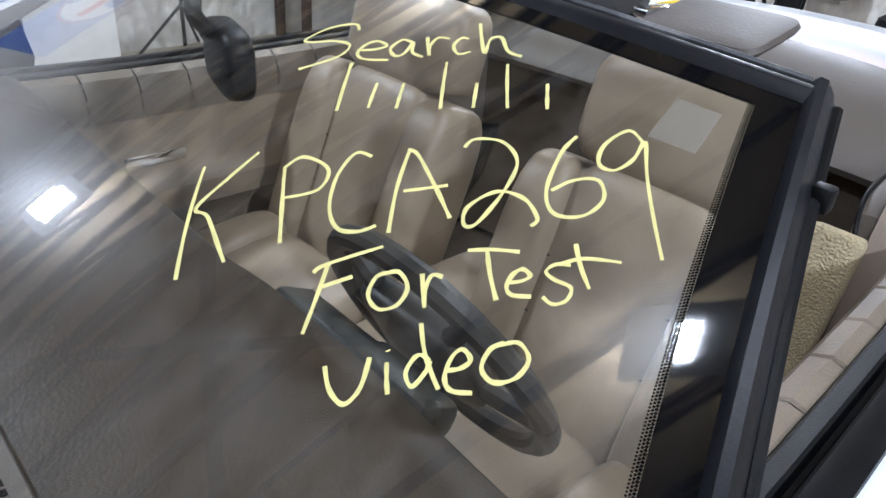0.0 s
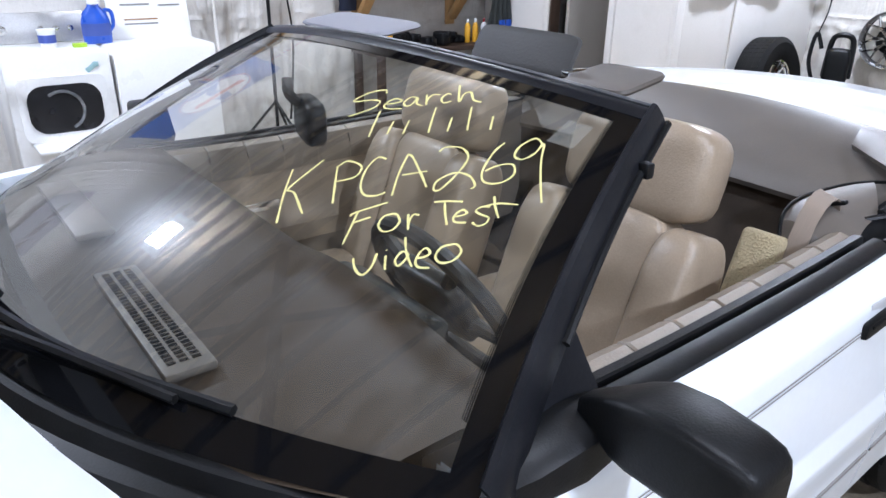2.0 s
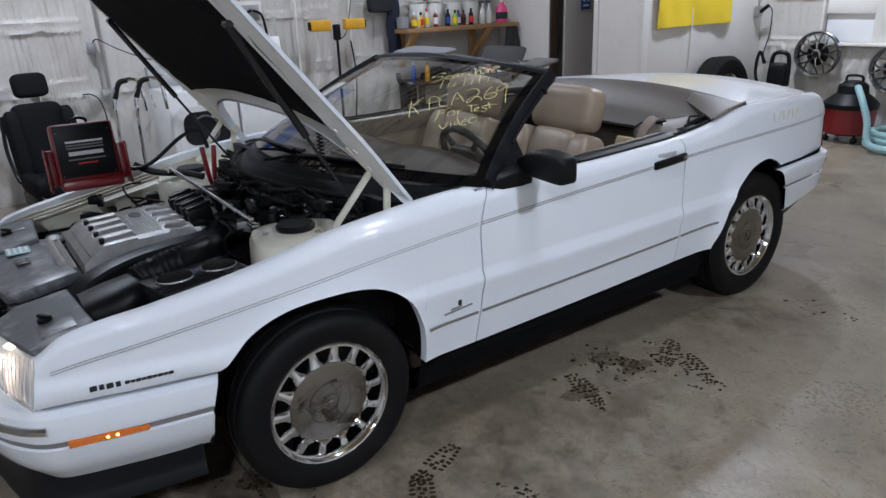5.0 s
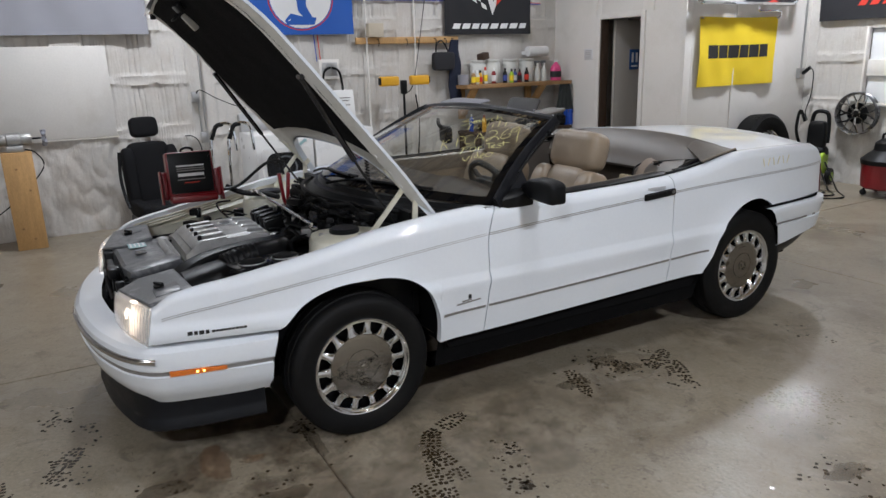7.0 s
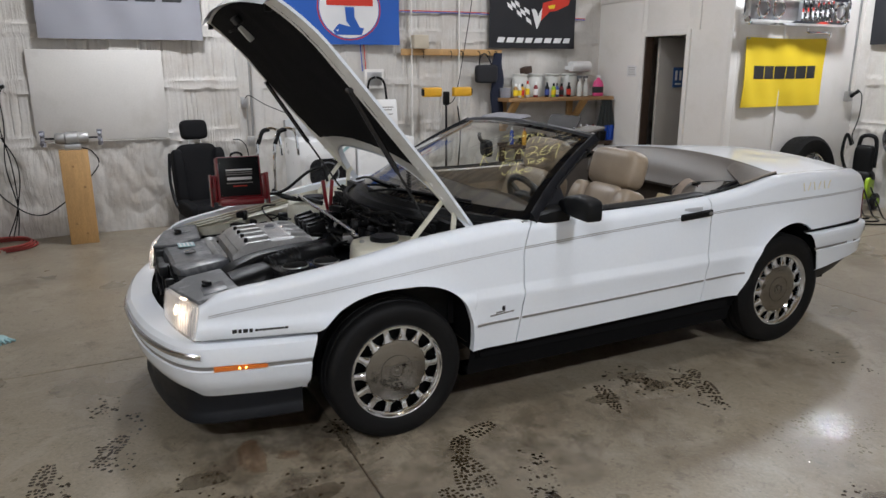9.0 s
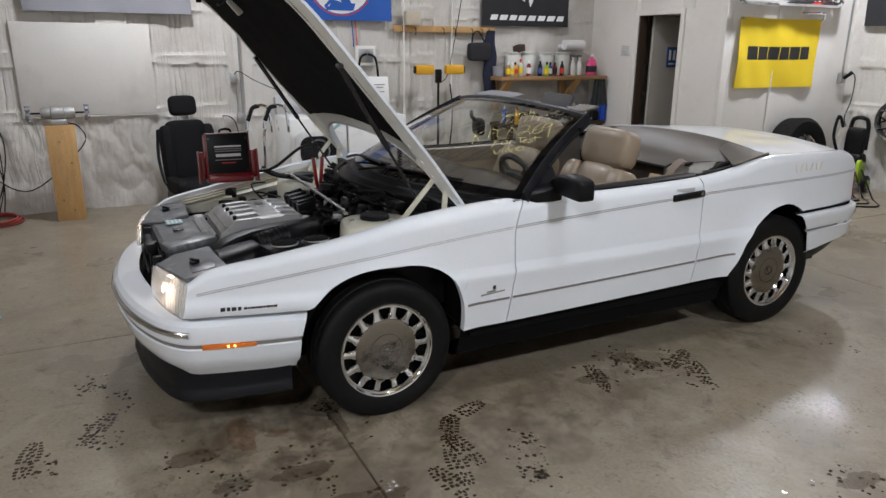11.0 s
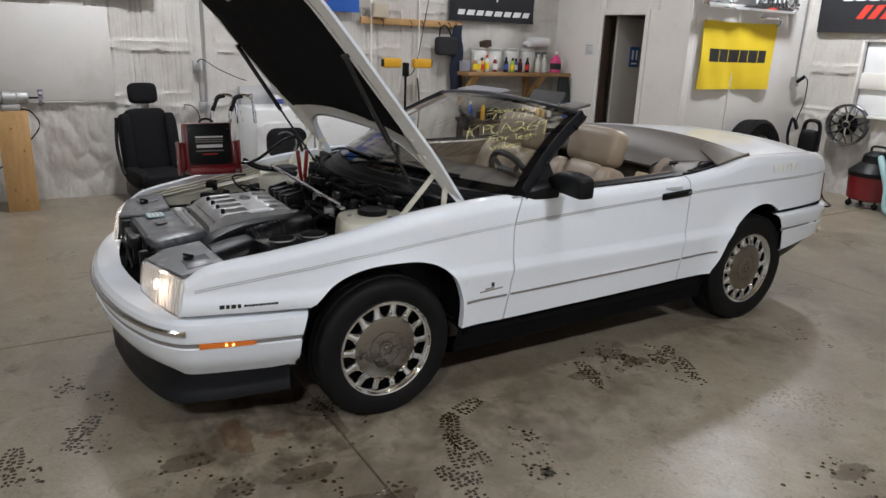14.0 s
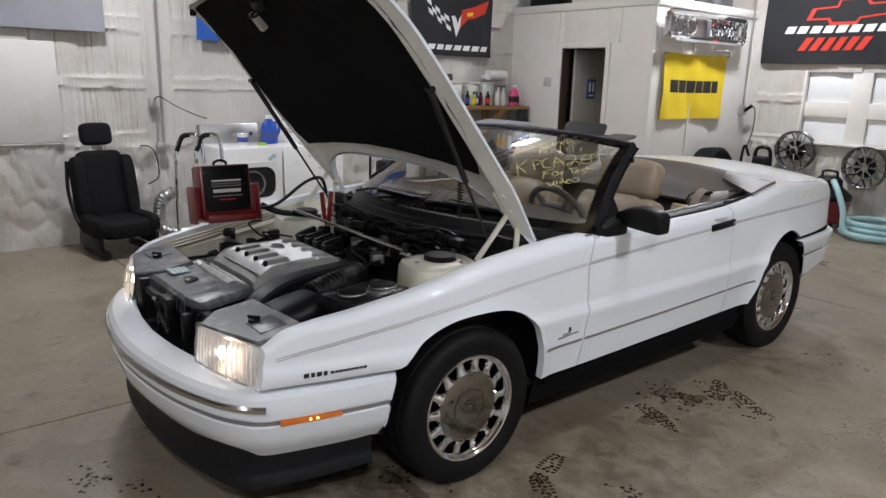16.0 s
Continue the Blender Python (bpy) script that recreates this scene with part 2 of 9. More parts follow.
M["lens"].node_tree.nodes["Principled BSDF"].inputs["Transmission Weight"].default_value = 0.85


def concrete():
    """Trowelled concrete: patches of two browns, dark blotches, rusty stains and uneven gloss."""
    m = mat("worn_concrete", (0.25, 0.213, 0.155), 0.34, 0, 0.25, 1.1, 60, 0.14, 0, 0.26, dirt=(0.115, 0.093, 0.064), dirt_amount=0.85, dirt_scale=1.0)
    n, l = m.node_tree.nodes, m.node_tree.links
    p = n["Principled BSDF"]
    geo = n.new("ShaderNodeNewGeometry")
    out = p.inputs["Base Color"].links[0].from_socket

    def blotch(scale, lo, hi, amount, colour, prev, detail=7, seed=0.0):
        nz, rg, mx, sh = n.new("ShaderNodeTexNoise"), n.new("ShaderNodeMapRange"), n.new("ShaderNodeMix"), n.new("ShaderNodeVectorMath")
        sh.inputs[1].default_value = (seed, seed * 1.7, 0)
        nz.inputs["Scale"].default_value, nz.inputs["Detail"].default_value, nz.inputs["Roughness"].default_value, nz.inputs["Distortion"].default_value = scale, detail, 0.68, 0.8
        rg.inputs["From Min"].default_value, rg.inputs["From Max"].default_value, rg.inputs["To Max"].default_value = lo, hi, amount
        mx.data_type = "RGBA"
        mx.inputs["B"].default_value = (*colour, 1)
        l.new(geo.outputs["Position"], sh.inputs[0])
        l.new(sh.outputs["Vector"], nz.inputs["Vector"])
        l.new(nz.outputs["Fac"], rg.inputs["Value"])
        l.new(rg.outputs["Result"], mx.inputs["Factor"])
        l.new(prev, mx.inputs["A"])
        return mx.outputs["Result"]
    out = blotch(2.6, 0.50, 0.62, 0.45, (0.34, 0.30, 0.24), out, seed=3.0)
    out = blotch(0.8, 0.55, 0.68, 0.5, (0.15, 0.11, 0.068), out, seed=9.0)
    out = blotch(6.0, 0.58, 0.68, 0.6, (0.095, 0.078, 0.058), out, seed=5.0)
    out = blotch(17.0, 0.57, 0.66, 0.55, (0.12, 0.096, 0.066), out, 6, seed=2.0)
    out = blotch(45.0, 0.60, 0.70, 0.55, (0.34, 0.30, 0.25), out, 3, seed=4.0)
    out = blotch(38.0, 0.64, 0.72, 0.7, (0.06, 0.045, 0.03), out, 3, seed=1.0)
    l.new(out, p.inputs["Base Color"])
    return m


def foam_relief():
    """Sprayed foam: faint upright runs in patches and a fine orange-peel skin."""
    n, l = M["wall"].node_tree.nodes, M["wall"].node_tree.links
    p = n["Principled BSDF"]
    geo, sep, add = n.new("ShaderNodeNewGeometry"), n.new("ShaderNodeSeparateXYZ"), n.new("ShaderNodeMath")
    l.new(geo.outputs["Position"], sep.inputs[0])
    l.new(sep.outputs["X"], add.inputs[0])
    l.new(sep.outputs["Y"], add.inputs[1])

    def math_node(op, a, b):
        m = n.new("ShaderNodeMath")
        m.operation = op
        for k, v in enumerate((a, b)):
            if isinstance(v, (int, float)):
                m.inputs[k].default_value = v
            else:
                l.new(v, m.inputs[k])
        return m.outputs[0]

    def noise_at(sx, sz, detail, off, distortion=0.0):
        c, t = n.new("ShaderNodeCombineXYZ"), n.new("ShaderNodeTexNoise")
        l.new(math_node("MULTIPLY", add.outputs[0], sx), c.inputs["X"])
        c.inputs["Y"].default_value = off
        l.new(math_node("MULTIPLY", sep.outputs["Z"], sz), c.inputs["Z"])
        t.inputs["Scale"].default_value, t.inputs["Detail"].default_value, t.inputs["Distortion"].default_value = 1.0, detail, distortion
        l.new(c.outputs[0], t.inputs["Vector"])
        return t.outputs["Fac"]

    def ridge(fac, sharp):
        return math_node("MAXIMUM", math_node("SUBTRACT", 1.0, math_node("MULTIPLY", math_node("ABSOLUTE", math_node("SUBTRACT", fac, 0.5), 0), sharp)), 0.0)

    def mask(fac, lo, hi):
        r = n.new("ShaderNodeMapRange")
        r.inputs["From Min"].default_value, r.inputs["From Max"].default_value = lo, hi
        l.new(fac, r.inputs["Value"])
        return r.outputs["Result"]
    fine = math_node("MULTIPLY", ridge(noise_at(22.0, 1.2, 1, 9.0, 0.2), 9), mask(noise_at(1.6, 1.2, 2, 14.0), 0.45, 0.60))
    skin = noise_at(55.0, 45.0, 4, 30.0)
    total = math_node("ADD", math_node("MULTIPLY", fine, 0.4), math_node("MULTIPLY", skin, 0.5))
    b = n.new("ShaderNodeBump")
    b.inputs["Strength"].default_value, b.inputs["Distance"].default_value = 0.9, 0.008
    l.new(total, b.inputs["Height"])
    l.new(b.outputs["Normal"], p.inputs["Normal"])


foam_relief()
M["concrete"] = concrete()
M["wet"] = mat("wet_concrete", (0.045, 0.032, 0.018), 0.14, 0, 0.2, 12, 60, 0.05)


# ---- mesh helpers ----
def part(name, bm, material, parent=None, label="", smooth=True, angle=35):
    me = bpy.data.meshes.new(name)
    bmesh.ops.recalc_face_normals(bm, faces=bm.faces)
    bm.to_mesh(me)
    bm.free()
    me.materials.append(M[material] if isinstance(material, str) else material)
    if smooth:
        for f in me.polygons:
            f.use_smooth = True
        me.set_sharp_from_angle(angle=radians(angle))
    ob = new(name, me)
    if parent is not None:
        ob.parent = parent
    if label:
        ob["label"] = label
    return ob


def thing(name, x, y, z, rz=0.0, label="", category="", group=""):
    ob = new(name)
    ob.empty_display_size = 0.1
    ob.matrix_world = pose(x, y, z, 0, 0, rz)
    return tagged(ob, label, category, group)


def box(bm, c, s, bevel=0.0, rot=None, seg=2):
    r = bmesh.ops.create_cube(bm, size=1.0)
    vs = r["verts"]
    bmesh.ops.scale(bm, vec=s, verts=vs)
    if bevel > 0:
        es = list({e for v in vs for e in v.link_edges})
        out = bmesh.ops.bevel(bm, geom=es, offset=min(bevel, min(s) * 0.49), segments=seg, profile=0.5, affect="EDGES")
        vs = list({v for f in out["faces"] for v in f.verts} | {v for v in vs if v.is_valid})
    m = Matrix.Translation(c) @ (rot.to_4x4() if rot else Matrix())
    bmesh.ops.transform(bm, matrix=m, verts=vs)
    return vs


def rod(bm, a, b, r, seg=12, r2=None):
    a, b = Vector(a), Vector(b)
    d = b - a
    ret = bmesh.ops.create_cone(bm, cap_ends=True, segments=seg, radius1=r, radius2=r if r2 is None else r2, depth=d.length)
    m = Matrix.Translation((a + b) / 2) @ d.to_track_quat("Z", "Y").to_matrix().to_4x4()
    bmesh.ops.transform(bm, matrix=m, verts=ret["verts"])


def smooth_path(pts, n=6):
    pts = [Vector(p) for p in pts]
    out = []
    for i in range(len(pts) - 1):
        p0, p1, p2, p3 = pts[max(i - 1, 0)], pts[i], pts[i + 1], pts[min(i + 2, len(pts) - 1)]
        for k in range(n):
            t = k / n
            out.append(0.5 * ((2 * p1) + (p2 - p0) * t + (2 * p0 - 5 * p1 + 4 * p2 - p3) * t * t + (3 * p1 - p0 - 3 * p2 + p3) * t ** 3))
    return out + [pts[-1]]


def tube(bm, pts, r, seg=8, n=6, ribs=0.0):
    path = smooth_path(pts, n) if n > 1 else [Vector(p) for p in pts]
    rings = []
    up = Vector((0.13, 0.21, 0.97))
    for i, p in enumerate(path):
        d = (path[min(i + 1, len(path) - 1)] - path[max(i - 1, 0)]).normalized()
        s = d.cross(up)
        if s.length < 1e-3:
            s = d.cross(Vector((1, 0, 0)))
        s.normalize()
        u = s.cross(d)
        rad = r * (1 + (ribs if i % 2 else 0))
        rings.append([bm.verts.new(p + (s * math.cos(a) + u * math.sin(a)) * rad) for a in [2 * math.pi * k / seg for k in range(seg)]])
    for a, b in zip(rings, rings[1:]):
        for k in range(seg):
            bm.faces.new((a[k], a[(k + 1) % seg], b[(k + 1) % seg], b[k]))
    bm.faces.new(rings[0])
    bm.faces.new(list(reversed(rings[-1])))


def grid(bm, rows, closed=False):
    vs = [[bm.verts.new(p) for p in r] for r in rows]
    for a, b in zip(vs, vs[1:]):
        m = len(a)
        for k in range(m if closed else m - 1):
            bm.faces.new((a[k], a[(k + 1) % m], b[(k + 1) % m], b[k]))
    return vs


def lathe(bm, prof, seg=32, centre=(0, 0, 0), axis="z", caps=True):
    """prof: (radius, height) pairs, turned round the axis."""
    rows = []
    for r, h in prof:
        row = []
        for k in range(seg):
            a = 2 * math.pi * k / seg
            c, s = r * math.cos(a), r * math.sin(a)
            row.append(Vector(centre) + Vector({"z": (c, s, h), "x": (h, c, s), "y": (c, h, s)}[axis]))
        rows.append(row)
    vs = grid(bm, rows, True)
    for ring, (r, h) in ((vs[0], prof[0]), (vs[-1], prof[-1])):
        if r > 1e-5 and caps:
            bm.faces.new(ring)
    bmesh.ops.remove_doubles(bm, verts=bm.verts, dist=1e-5)


def curve_at(table):
    xs, ys = [a for a, b in table], [b for a, b in table]

    def f(v):
        return float(np.interp(v, xs, ys))
    return f


def smooth_at(table):
    """Catmull-Rom through (key, value) rows."""
    xs, ys = [a for a, b in table], [b for a, b in table]

    def f(v):
        if v <= xs[0]:
            return ys[0]
        if v >= xs[-1]:
            return ys[-1]
        i = max(k for k in range(len(xs) - 1) if xs[k] <= v)
        h = xs[i + 1] - xs[i]
        t = (v - xs[i]) / h

        def slope(k):
            a, b = max(k - 1, 0), min(k + 1, len(xs) - 1)
            return (ys[b] - ys[a]) / (xs[b] - xs[a])
        m0, m1 = slope(i) * h, slope(i + 1) * h
        return (2 * t**3 - 3 * t**2 + 1) * ys[i] + (t**3 - 2 * t**2 + t) * m0 + (-2 * t**3 + 3 * t**2) * ys[i + 1] + (t**3 - t**2) * m1
    return f


def solid(bm, thick):
    geom = bm.faces[:]
    bmesh.ops.recalc_face_normals(bm, faces=geom)
    bmesh.ops.solidify(bm, geom=geom, thickness=thick)



def pillow(bm, c, s, e=0.4, rot=None, nu=28, nv=16, e2=None):
    """A cushion-like rounded block (superellipsoid)."""
    e2 = e2 or e
    m = Matrix.Translation(c) @ (rot.to_4x4() if rot else Matrix())

    def pw(v, p):
        return math.copysign(abs(v) ** p, v)
    rows = []
    for j in range(nv + 1):
        v = -math.pi / 2 + math.pi * j / nv
        rows.append([m @ Vector((s[0] / 2 * pw(math.cos(v), e2) * pw(math.cos(a), e), s[1] / 2 * pw(math.cos(v), e2) * pw(math.sin(a), e), s[2] / 2 * pw(math.sin(v), e2))) for a in [2 * math.pi * i / nu for i in range(nu)]])
    grid(bm, rows, True)
    bmesh.ops.remove_doubles(bm, verts=bm.verts, dist=1e-5)


# ---- structure ----
WX, NY, EX, SY, CZ = -4.25, 7.3, 7.0, -6.5, 4.1


POSTS, POST_HALF, GIRTS, GIRT_HALF = 0.44, 0.13, 0.95, 0.06


def foam_depth(a, z, seed):
    """Depth of the sprayed face: smooth posts and girts, between them sunk bays with upright runs, and blobs near the floor."""
    rag = 0.022 * noise.noise((a * 5, z * 5, seed)) + 0.010 * noise.noise((a * 21, z * 21, seed + 2))
    post = abs((a - POSTS + 0.61) % 1.22 - 0.61) - POST_HALF + rag
    girt = abs((z - GIRTS + 0.265) % 0.53 - 0.265) - GIRT_HALF + rag
    edge = min(post, girt + 0.05 * max(0.0, noise.noise((a * 0.9, round((z - GIRTS) / 0.53), seed + 5))))
    bay = max(0.0, min(1.0, edge / 0.022))
    bay = bay * bay * (3 - 2 * bay)
    lip = math.exp(-((edge + 0.004) / 0.010) ** 2)
    bend = a + 0.018 * noise.noise((a * 2.5, z * 2.2, seed + 8)) + 0.006 * noise.noise((a * 8, z * 9, seed + 9))
    run = noise.noise((bend * 13, z * 0.25, seed + 3))
    patch_ = max(0.0, min(1.0, 0.55 + 2.2 * noise.noise((a * 1.3, z * 1.1, seed + 4))))
    groove = max(0.0, 1 - abs(run) * 8) * patch_
    swell = noise.noise((bend * 6, z * 0.4, seed + 6))
    d = 0.007 + 0.004 * noise.noise((a * 1.8, z * 1.4, seed)) + 0.008 * lip - bay * (0.010 - 0.009 * swell * patch_ + 0.015 * groove)
    low = max(0.0, min(1.0, (0.93 - z) / 0.08))
    blob = 0.6 * abs(noise.noise((a * 2.6, z * 1.7, seed + 1))) + 0.45 * abs(noise.noise((a * 8.3, z * 4.4, seed + 11))) + 0.16 * abs(noise.noise((a * 19, z * 14, seed + 7)))
    crumb = math.exp(-((z - 0.90 - 2 * rag) / 0.022) ** 2) * max(0.0, 0.4 + noise.noise((a * 17, z * 9, seed + 3)))
    return 0.02 * crumb + d * (1 - low) + low * (0.006 * noise.noise((a * 1.5, z * 2, seed)) + 0.080 * blob - 0.018)


def foam_wall(name, along, a0, a1, z0, z1, at, sign, holes=(), label="", near=(0, 0)):
    """A wall with a sprayed face. along: 'x' or 'y'; sign: the side to which its face looks; holes: (a0, a1, z0, z1); near: the stretch with the finest relief."""
    bm = bmesh.new()
    ca, a = {a0, a1}, a0
    while a < a1:
        ca.add(round(a, 4))
        a += 0.010 if near[0] < a < near[1] else 0.03
    ca = sorted(ca | {h for q in holes for h in q[:2]})
    cz = sorted({round(v, 4) for v in np.linspace(z0, z1, int((z1 - z0) / 0.022) + 1)} | {h for q in holes for h in q[2:]})
    rows = []
    for a in ca:
        row = []
        for z in cz:
            d = at + sign * max(-0.035, foam_depth(a, z, at))
            row.append((d, a, z) if along == "y" else (a, d, z))
        rows.append(row)
    vs = [[bm.verts.new(p) for p in r] for r in rows]
    for i in range(len(ca) - 1):
        for k in range(len(cz) - 1):
            am, zm = (ca[i] + ca[i + 1]) / 2, (cz[k] + cz[k + 1]) / 2
            if not any(q[0] < am < q[1] and q[2] < zm < q[3] for q in holes):
                bm.faces.new((vs[i][k], vs[i + 1][k], vs[i + 1][k + 1], vs[i][k + 1]))
    back = at - sign * 0.18
    ha = [a0] + [h for q in holes for h in q[:2]] + [a1]
    hz = [z0] + [h for q in holes for h in q[2:]] + [z1]
    for p0, p1 in zip(ha, ha[1:]):
        for q0, q1 in zip(hz, hz[1:]):
            am, zm = (p0 + p1) / 2, (q0 + q1) / 2
            if not any(q[0] < am < q[1] and q[2] < zm < q[3] for q in holes):
                pts = [(p0, q0), (p1, q0), (p1, q1), (p0, q1)]
                bm.faces.new([bm.verts.new((back, a, z) if along == "y" else (a, back, z)) for a, z in pts])
    ob = part(name, bm, "wall", angle=50)
    tagged(ob, label or "white sprayed foam insulation wall, lumpy and stained", "wall", kind="structure")
    return ob


foam_wall("wall_west", "y", SY, NY, 0.0, CZ, WX, 1, near=(-2.3, 3.4))
foam_wall("wall_north", "x", WX, EX, 0.0, CZ, NY, -1, holes=[(-1.25, 0.15, 0.97, 1.80)], near=(-2.1, 1.6))
for wname, c, s in (("wall_east", (EX + 0.08, 0.4, CZ / 2), (0.16, 14.0, CZ)), ("wall_south", (1.4, SY - 0.08, CZ / 2), (11.5, 0.16, CZ))):
    bm = bmesh.new()
    box(bm, c, s)
    tagged(part(wname, bm, "wall", smooth=False), "plain white painted garage wall", "wall", kind="structure")
bm = bmesh.new()
box(bm, (1.4, 0.4, CZ + 0.1), (11.6, 14.2, 0.2))
tagged(part("ceiling", bm, "ceiling", smooth=False), "pale boarded garage ceiling", "ceiling", kind="structure")
TRUSSES = [-4.05 + 0.65 * k for k in range(17)]
for x in TRUSSES:
    bm = bmesh.new()
    box(bm, (x, 0.4, CZ - 0.36), (0.042, 13.6, 0.10), 0.003)
    box(bm, (x, 0.4, CZ - 0.05), (0.042, 13.6, 0.09), 0.003)
    for j in range(13):
        y = -6.3 + j * 1.04
        up = j % 2
        d = Vector((0, 1.04, 0.26 if up else -0.26))
        box(bm, (x + 0.004, y + 0.52, CZ - 0.205), (0.036, 1.07, 0.07), 0.002, d.to_track_quat("Y", "Z").to_matrix())
    tagged(part("rafter", bm, "rafter", smooth=False), "brown timber roof truss under the ceiling", "rafter", "roof trusses", "structure")
for a, b in (((-2.6, -2.2), (0.2, 0.2)), ((-3.4, 1.6), (0.9, -1.6)), ((0.6, 3.4), (3.6, 0.4)), ((2.8, -3.6), (5.8, -0.6))):
    bm = bmesh.new()
    d = Vector((b[0] - a[0], b[1] - a[1], 0))
    box(bm, ((a[0] + b[0]) / 2, (a[1] + b[1]) / 2, CZ - 0.29), (0.09, d.length, 0.036), 0.002, d.to_track_quat("Y", "Z").to_matrix())
    tagged(part("truss_brace", bm, "rafter", smooth=False), "brown timber brace laid over the truss chords", "rafter", "roof braces", "structure")

# floor of cast slabs with open joints
floor = new("floor")
tagged(floor, "worn grey concrete garage floor, stained and damp", "floor", kind="structure")
XJ, YJ = [WX - 0.2, -0.59, 3.6, EX + 0.2], [SY - 0.2, -4.35, -0.26, 3.83, NY + 0.4]
for x0, x1 in zip(XJ, XJ[1:]):
    for y0, y1 in zip(YJ, YJ[1:]):
        bm = bmesh.new()
        box(bm, ((x0 + x1) / 2, (y0 + y1) / 2, -0.05), (x1 - x0 - 0.007, y1 - y0 - 0.007, 0.1), 0.004, seg=1)
        part("slab", bm, "concrete", floor)
bm = bmesh.new()
box(bm, (1.4, 0.4, -0.13), (12, 14.6, 0.1))
part("subfloor", bm, "dark", floor, smooth=False)

# restroom box with its doorway
RX, RY, RZ = -2.0, 5.13, 2.48
DX0, DX1, DZ = -3.34, -2.65, 2.01


def slab(name, c, s, m, parent=None, bevel=0.003, label=""):
    bm = bmesh.new()
    box(bm, c, s, bevel)
    return part(name, bm, m, parent, label)


restroom = new("wall_restroom")
tagged(restroom, "white boarded restroom partition with an open doorway", "wall", kind="structure")
slab("panel", ((WX + DX0) / 2, RY + 0.05, RZ / 2), (DX0 - WX, 0.1, RZ), "board", restroom)
slab("panel", ((DX1 + RX) / 2, RY + 0.05, RZ / 2), (RX - DX1, 0.1, RZ), "board", restroom)
slab("panel", ((DX0 + DX1) / 2, RY + 0.052, (DZ + RZ) / 2), (DX1 - DX0 - 0.004, 0.1, RZ - DZ), "board", restroom)
slab("panel", (RX - 0.05, (RY + NY) / 2 + 0.05, RZ / 2), (0.1, NY - RY - 0.1, RZ), "board", restroom)
slab("panel", ((WX + RX) / 2, (RY + NY) / 2, RZ - 0.05), (RX - WX - 0.2, NY - RY - 0.2, 0.1), "board", restroom)
slab("trim", ((WX + RX) / 2, RY - 0.008, RZ + 0.02), (RX - WX, 0.02, 0.09), "board", restroom)
slab("trim", (RX + 0.008, (RY + NY) / 2, RZ + 0.02), (0.02, NY - RY, 0.09), "board", restroom)
for sx in (-2.48, -3.42):
    slab("seam_strip", (sx + 0.0, RY - 0.004, DZ + 0.26), (0.03, 0.01, 0.42), "board", restroom)
slab("corner_bead", (RX - 0.012, RY - 0.006, RZ / 2), (0.045, 0.014, RZ), "board", restroom)
door = new("door_1")
tagged(door, "white painted door casing round an open restroom doorway", "door", kind="structure")
for cx in (DX0 - 0.03, DX1 + 0.03):
    slab("casing", (cx, RY - 0.01, DZ / 2 + 0.03), (0.06, 0.03, DZ + 0.06), "board", door)
slab("casing", ((DX0 + DX1) / 2, RY - 0.0101, DZ + 0.03), (DX1 - DX0, 0.03, 0.06), "board", door)
slab("jamb", (DX0 + 0.012, RY + 0.05, DZ / 2), (0.02, 0.12, DZ), "rafter", door)
slab("door_leaf", (DX0 + 0.07, RY + 0.52, DZ / 2), (0.04, 0.72, DZ - 0.02), "leaf", door)
slab("back_panel", (-3.1, RY + 0.95, RZ / 2), (1.5, 0.04, RZ - 0.2), "board", restroom)

# window in the north wall
win = new("window_1")
tagged(win, "window of frosted white panes with wide cream bars", "window", kind="structure")
for wx0, wx1 in ((-1.25, -0.74), (-0.52, 0.15)):
    for wz0, wz1 in ((0.97, 1.27), (1.45, 1.80)):
        slab("pane", ((wx0 + wx1) / 2, NY + 0.05, (wz0 + wz1) / 2), (wx1 - wx0, 0.01, wz1 - wz0), "pane", win)
slab("mullion", (-0.63, NY + 0.03, 1.385), (0.22, 0.05, 0.83), "board", win)
for wx0, wx1 in ((-1.25, -0.74), (-0.52, 0.15)):
    slab("transom", ((wx0 + wx1) / 2, NY + 0.031, 1.36), (wx1 - wx0, 0.05, 0.18), "board", win)
slab("window_sill", (-0.55, NY - 0.02, 0.955), (1.46, 0.10, 0.03), "board", win)
for fx in (-1.262, 0.162):
    slab("window_frame", (fx, NY - 0.01, 1.385), (0.025, 0.07, 0.86), "board", win)

# ---- ceiling lamps ----
for lx, ly, lw in LAMPS:
    lamp = thing("ceiling_lamp", lx, ly, 3.62, 44 if 1 < lx < 2 and ly > 0 else 0, "white metal ceiling light with bright LED tubes", "lamp", "ceiling lamps")
    bm = bmesh.new()
    box(bm, (0, 0, 0.035), (0.5, 0.5, 0.04), 0.01)
    rod(bm, (0, 0.2, 0.05), (0, 0.2, 0.48), 0.006)
    rod(bm, (0, -0.2, 0.06), (0, -0.2, 0.48), 0.006)
    part("housing", bm, "appliance", lamp)
    h = 0.045 if 1 < lx < 2 and ly > 0 else 0.15
    bm = bmesh.new()
    box(bm, (0, 0, 0.0), (2 * h, 0.26 if h < 0.1 else 2 * h, 0.02), 0.004)
    part("diffuser", bm, "tube", lamp)

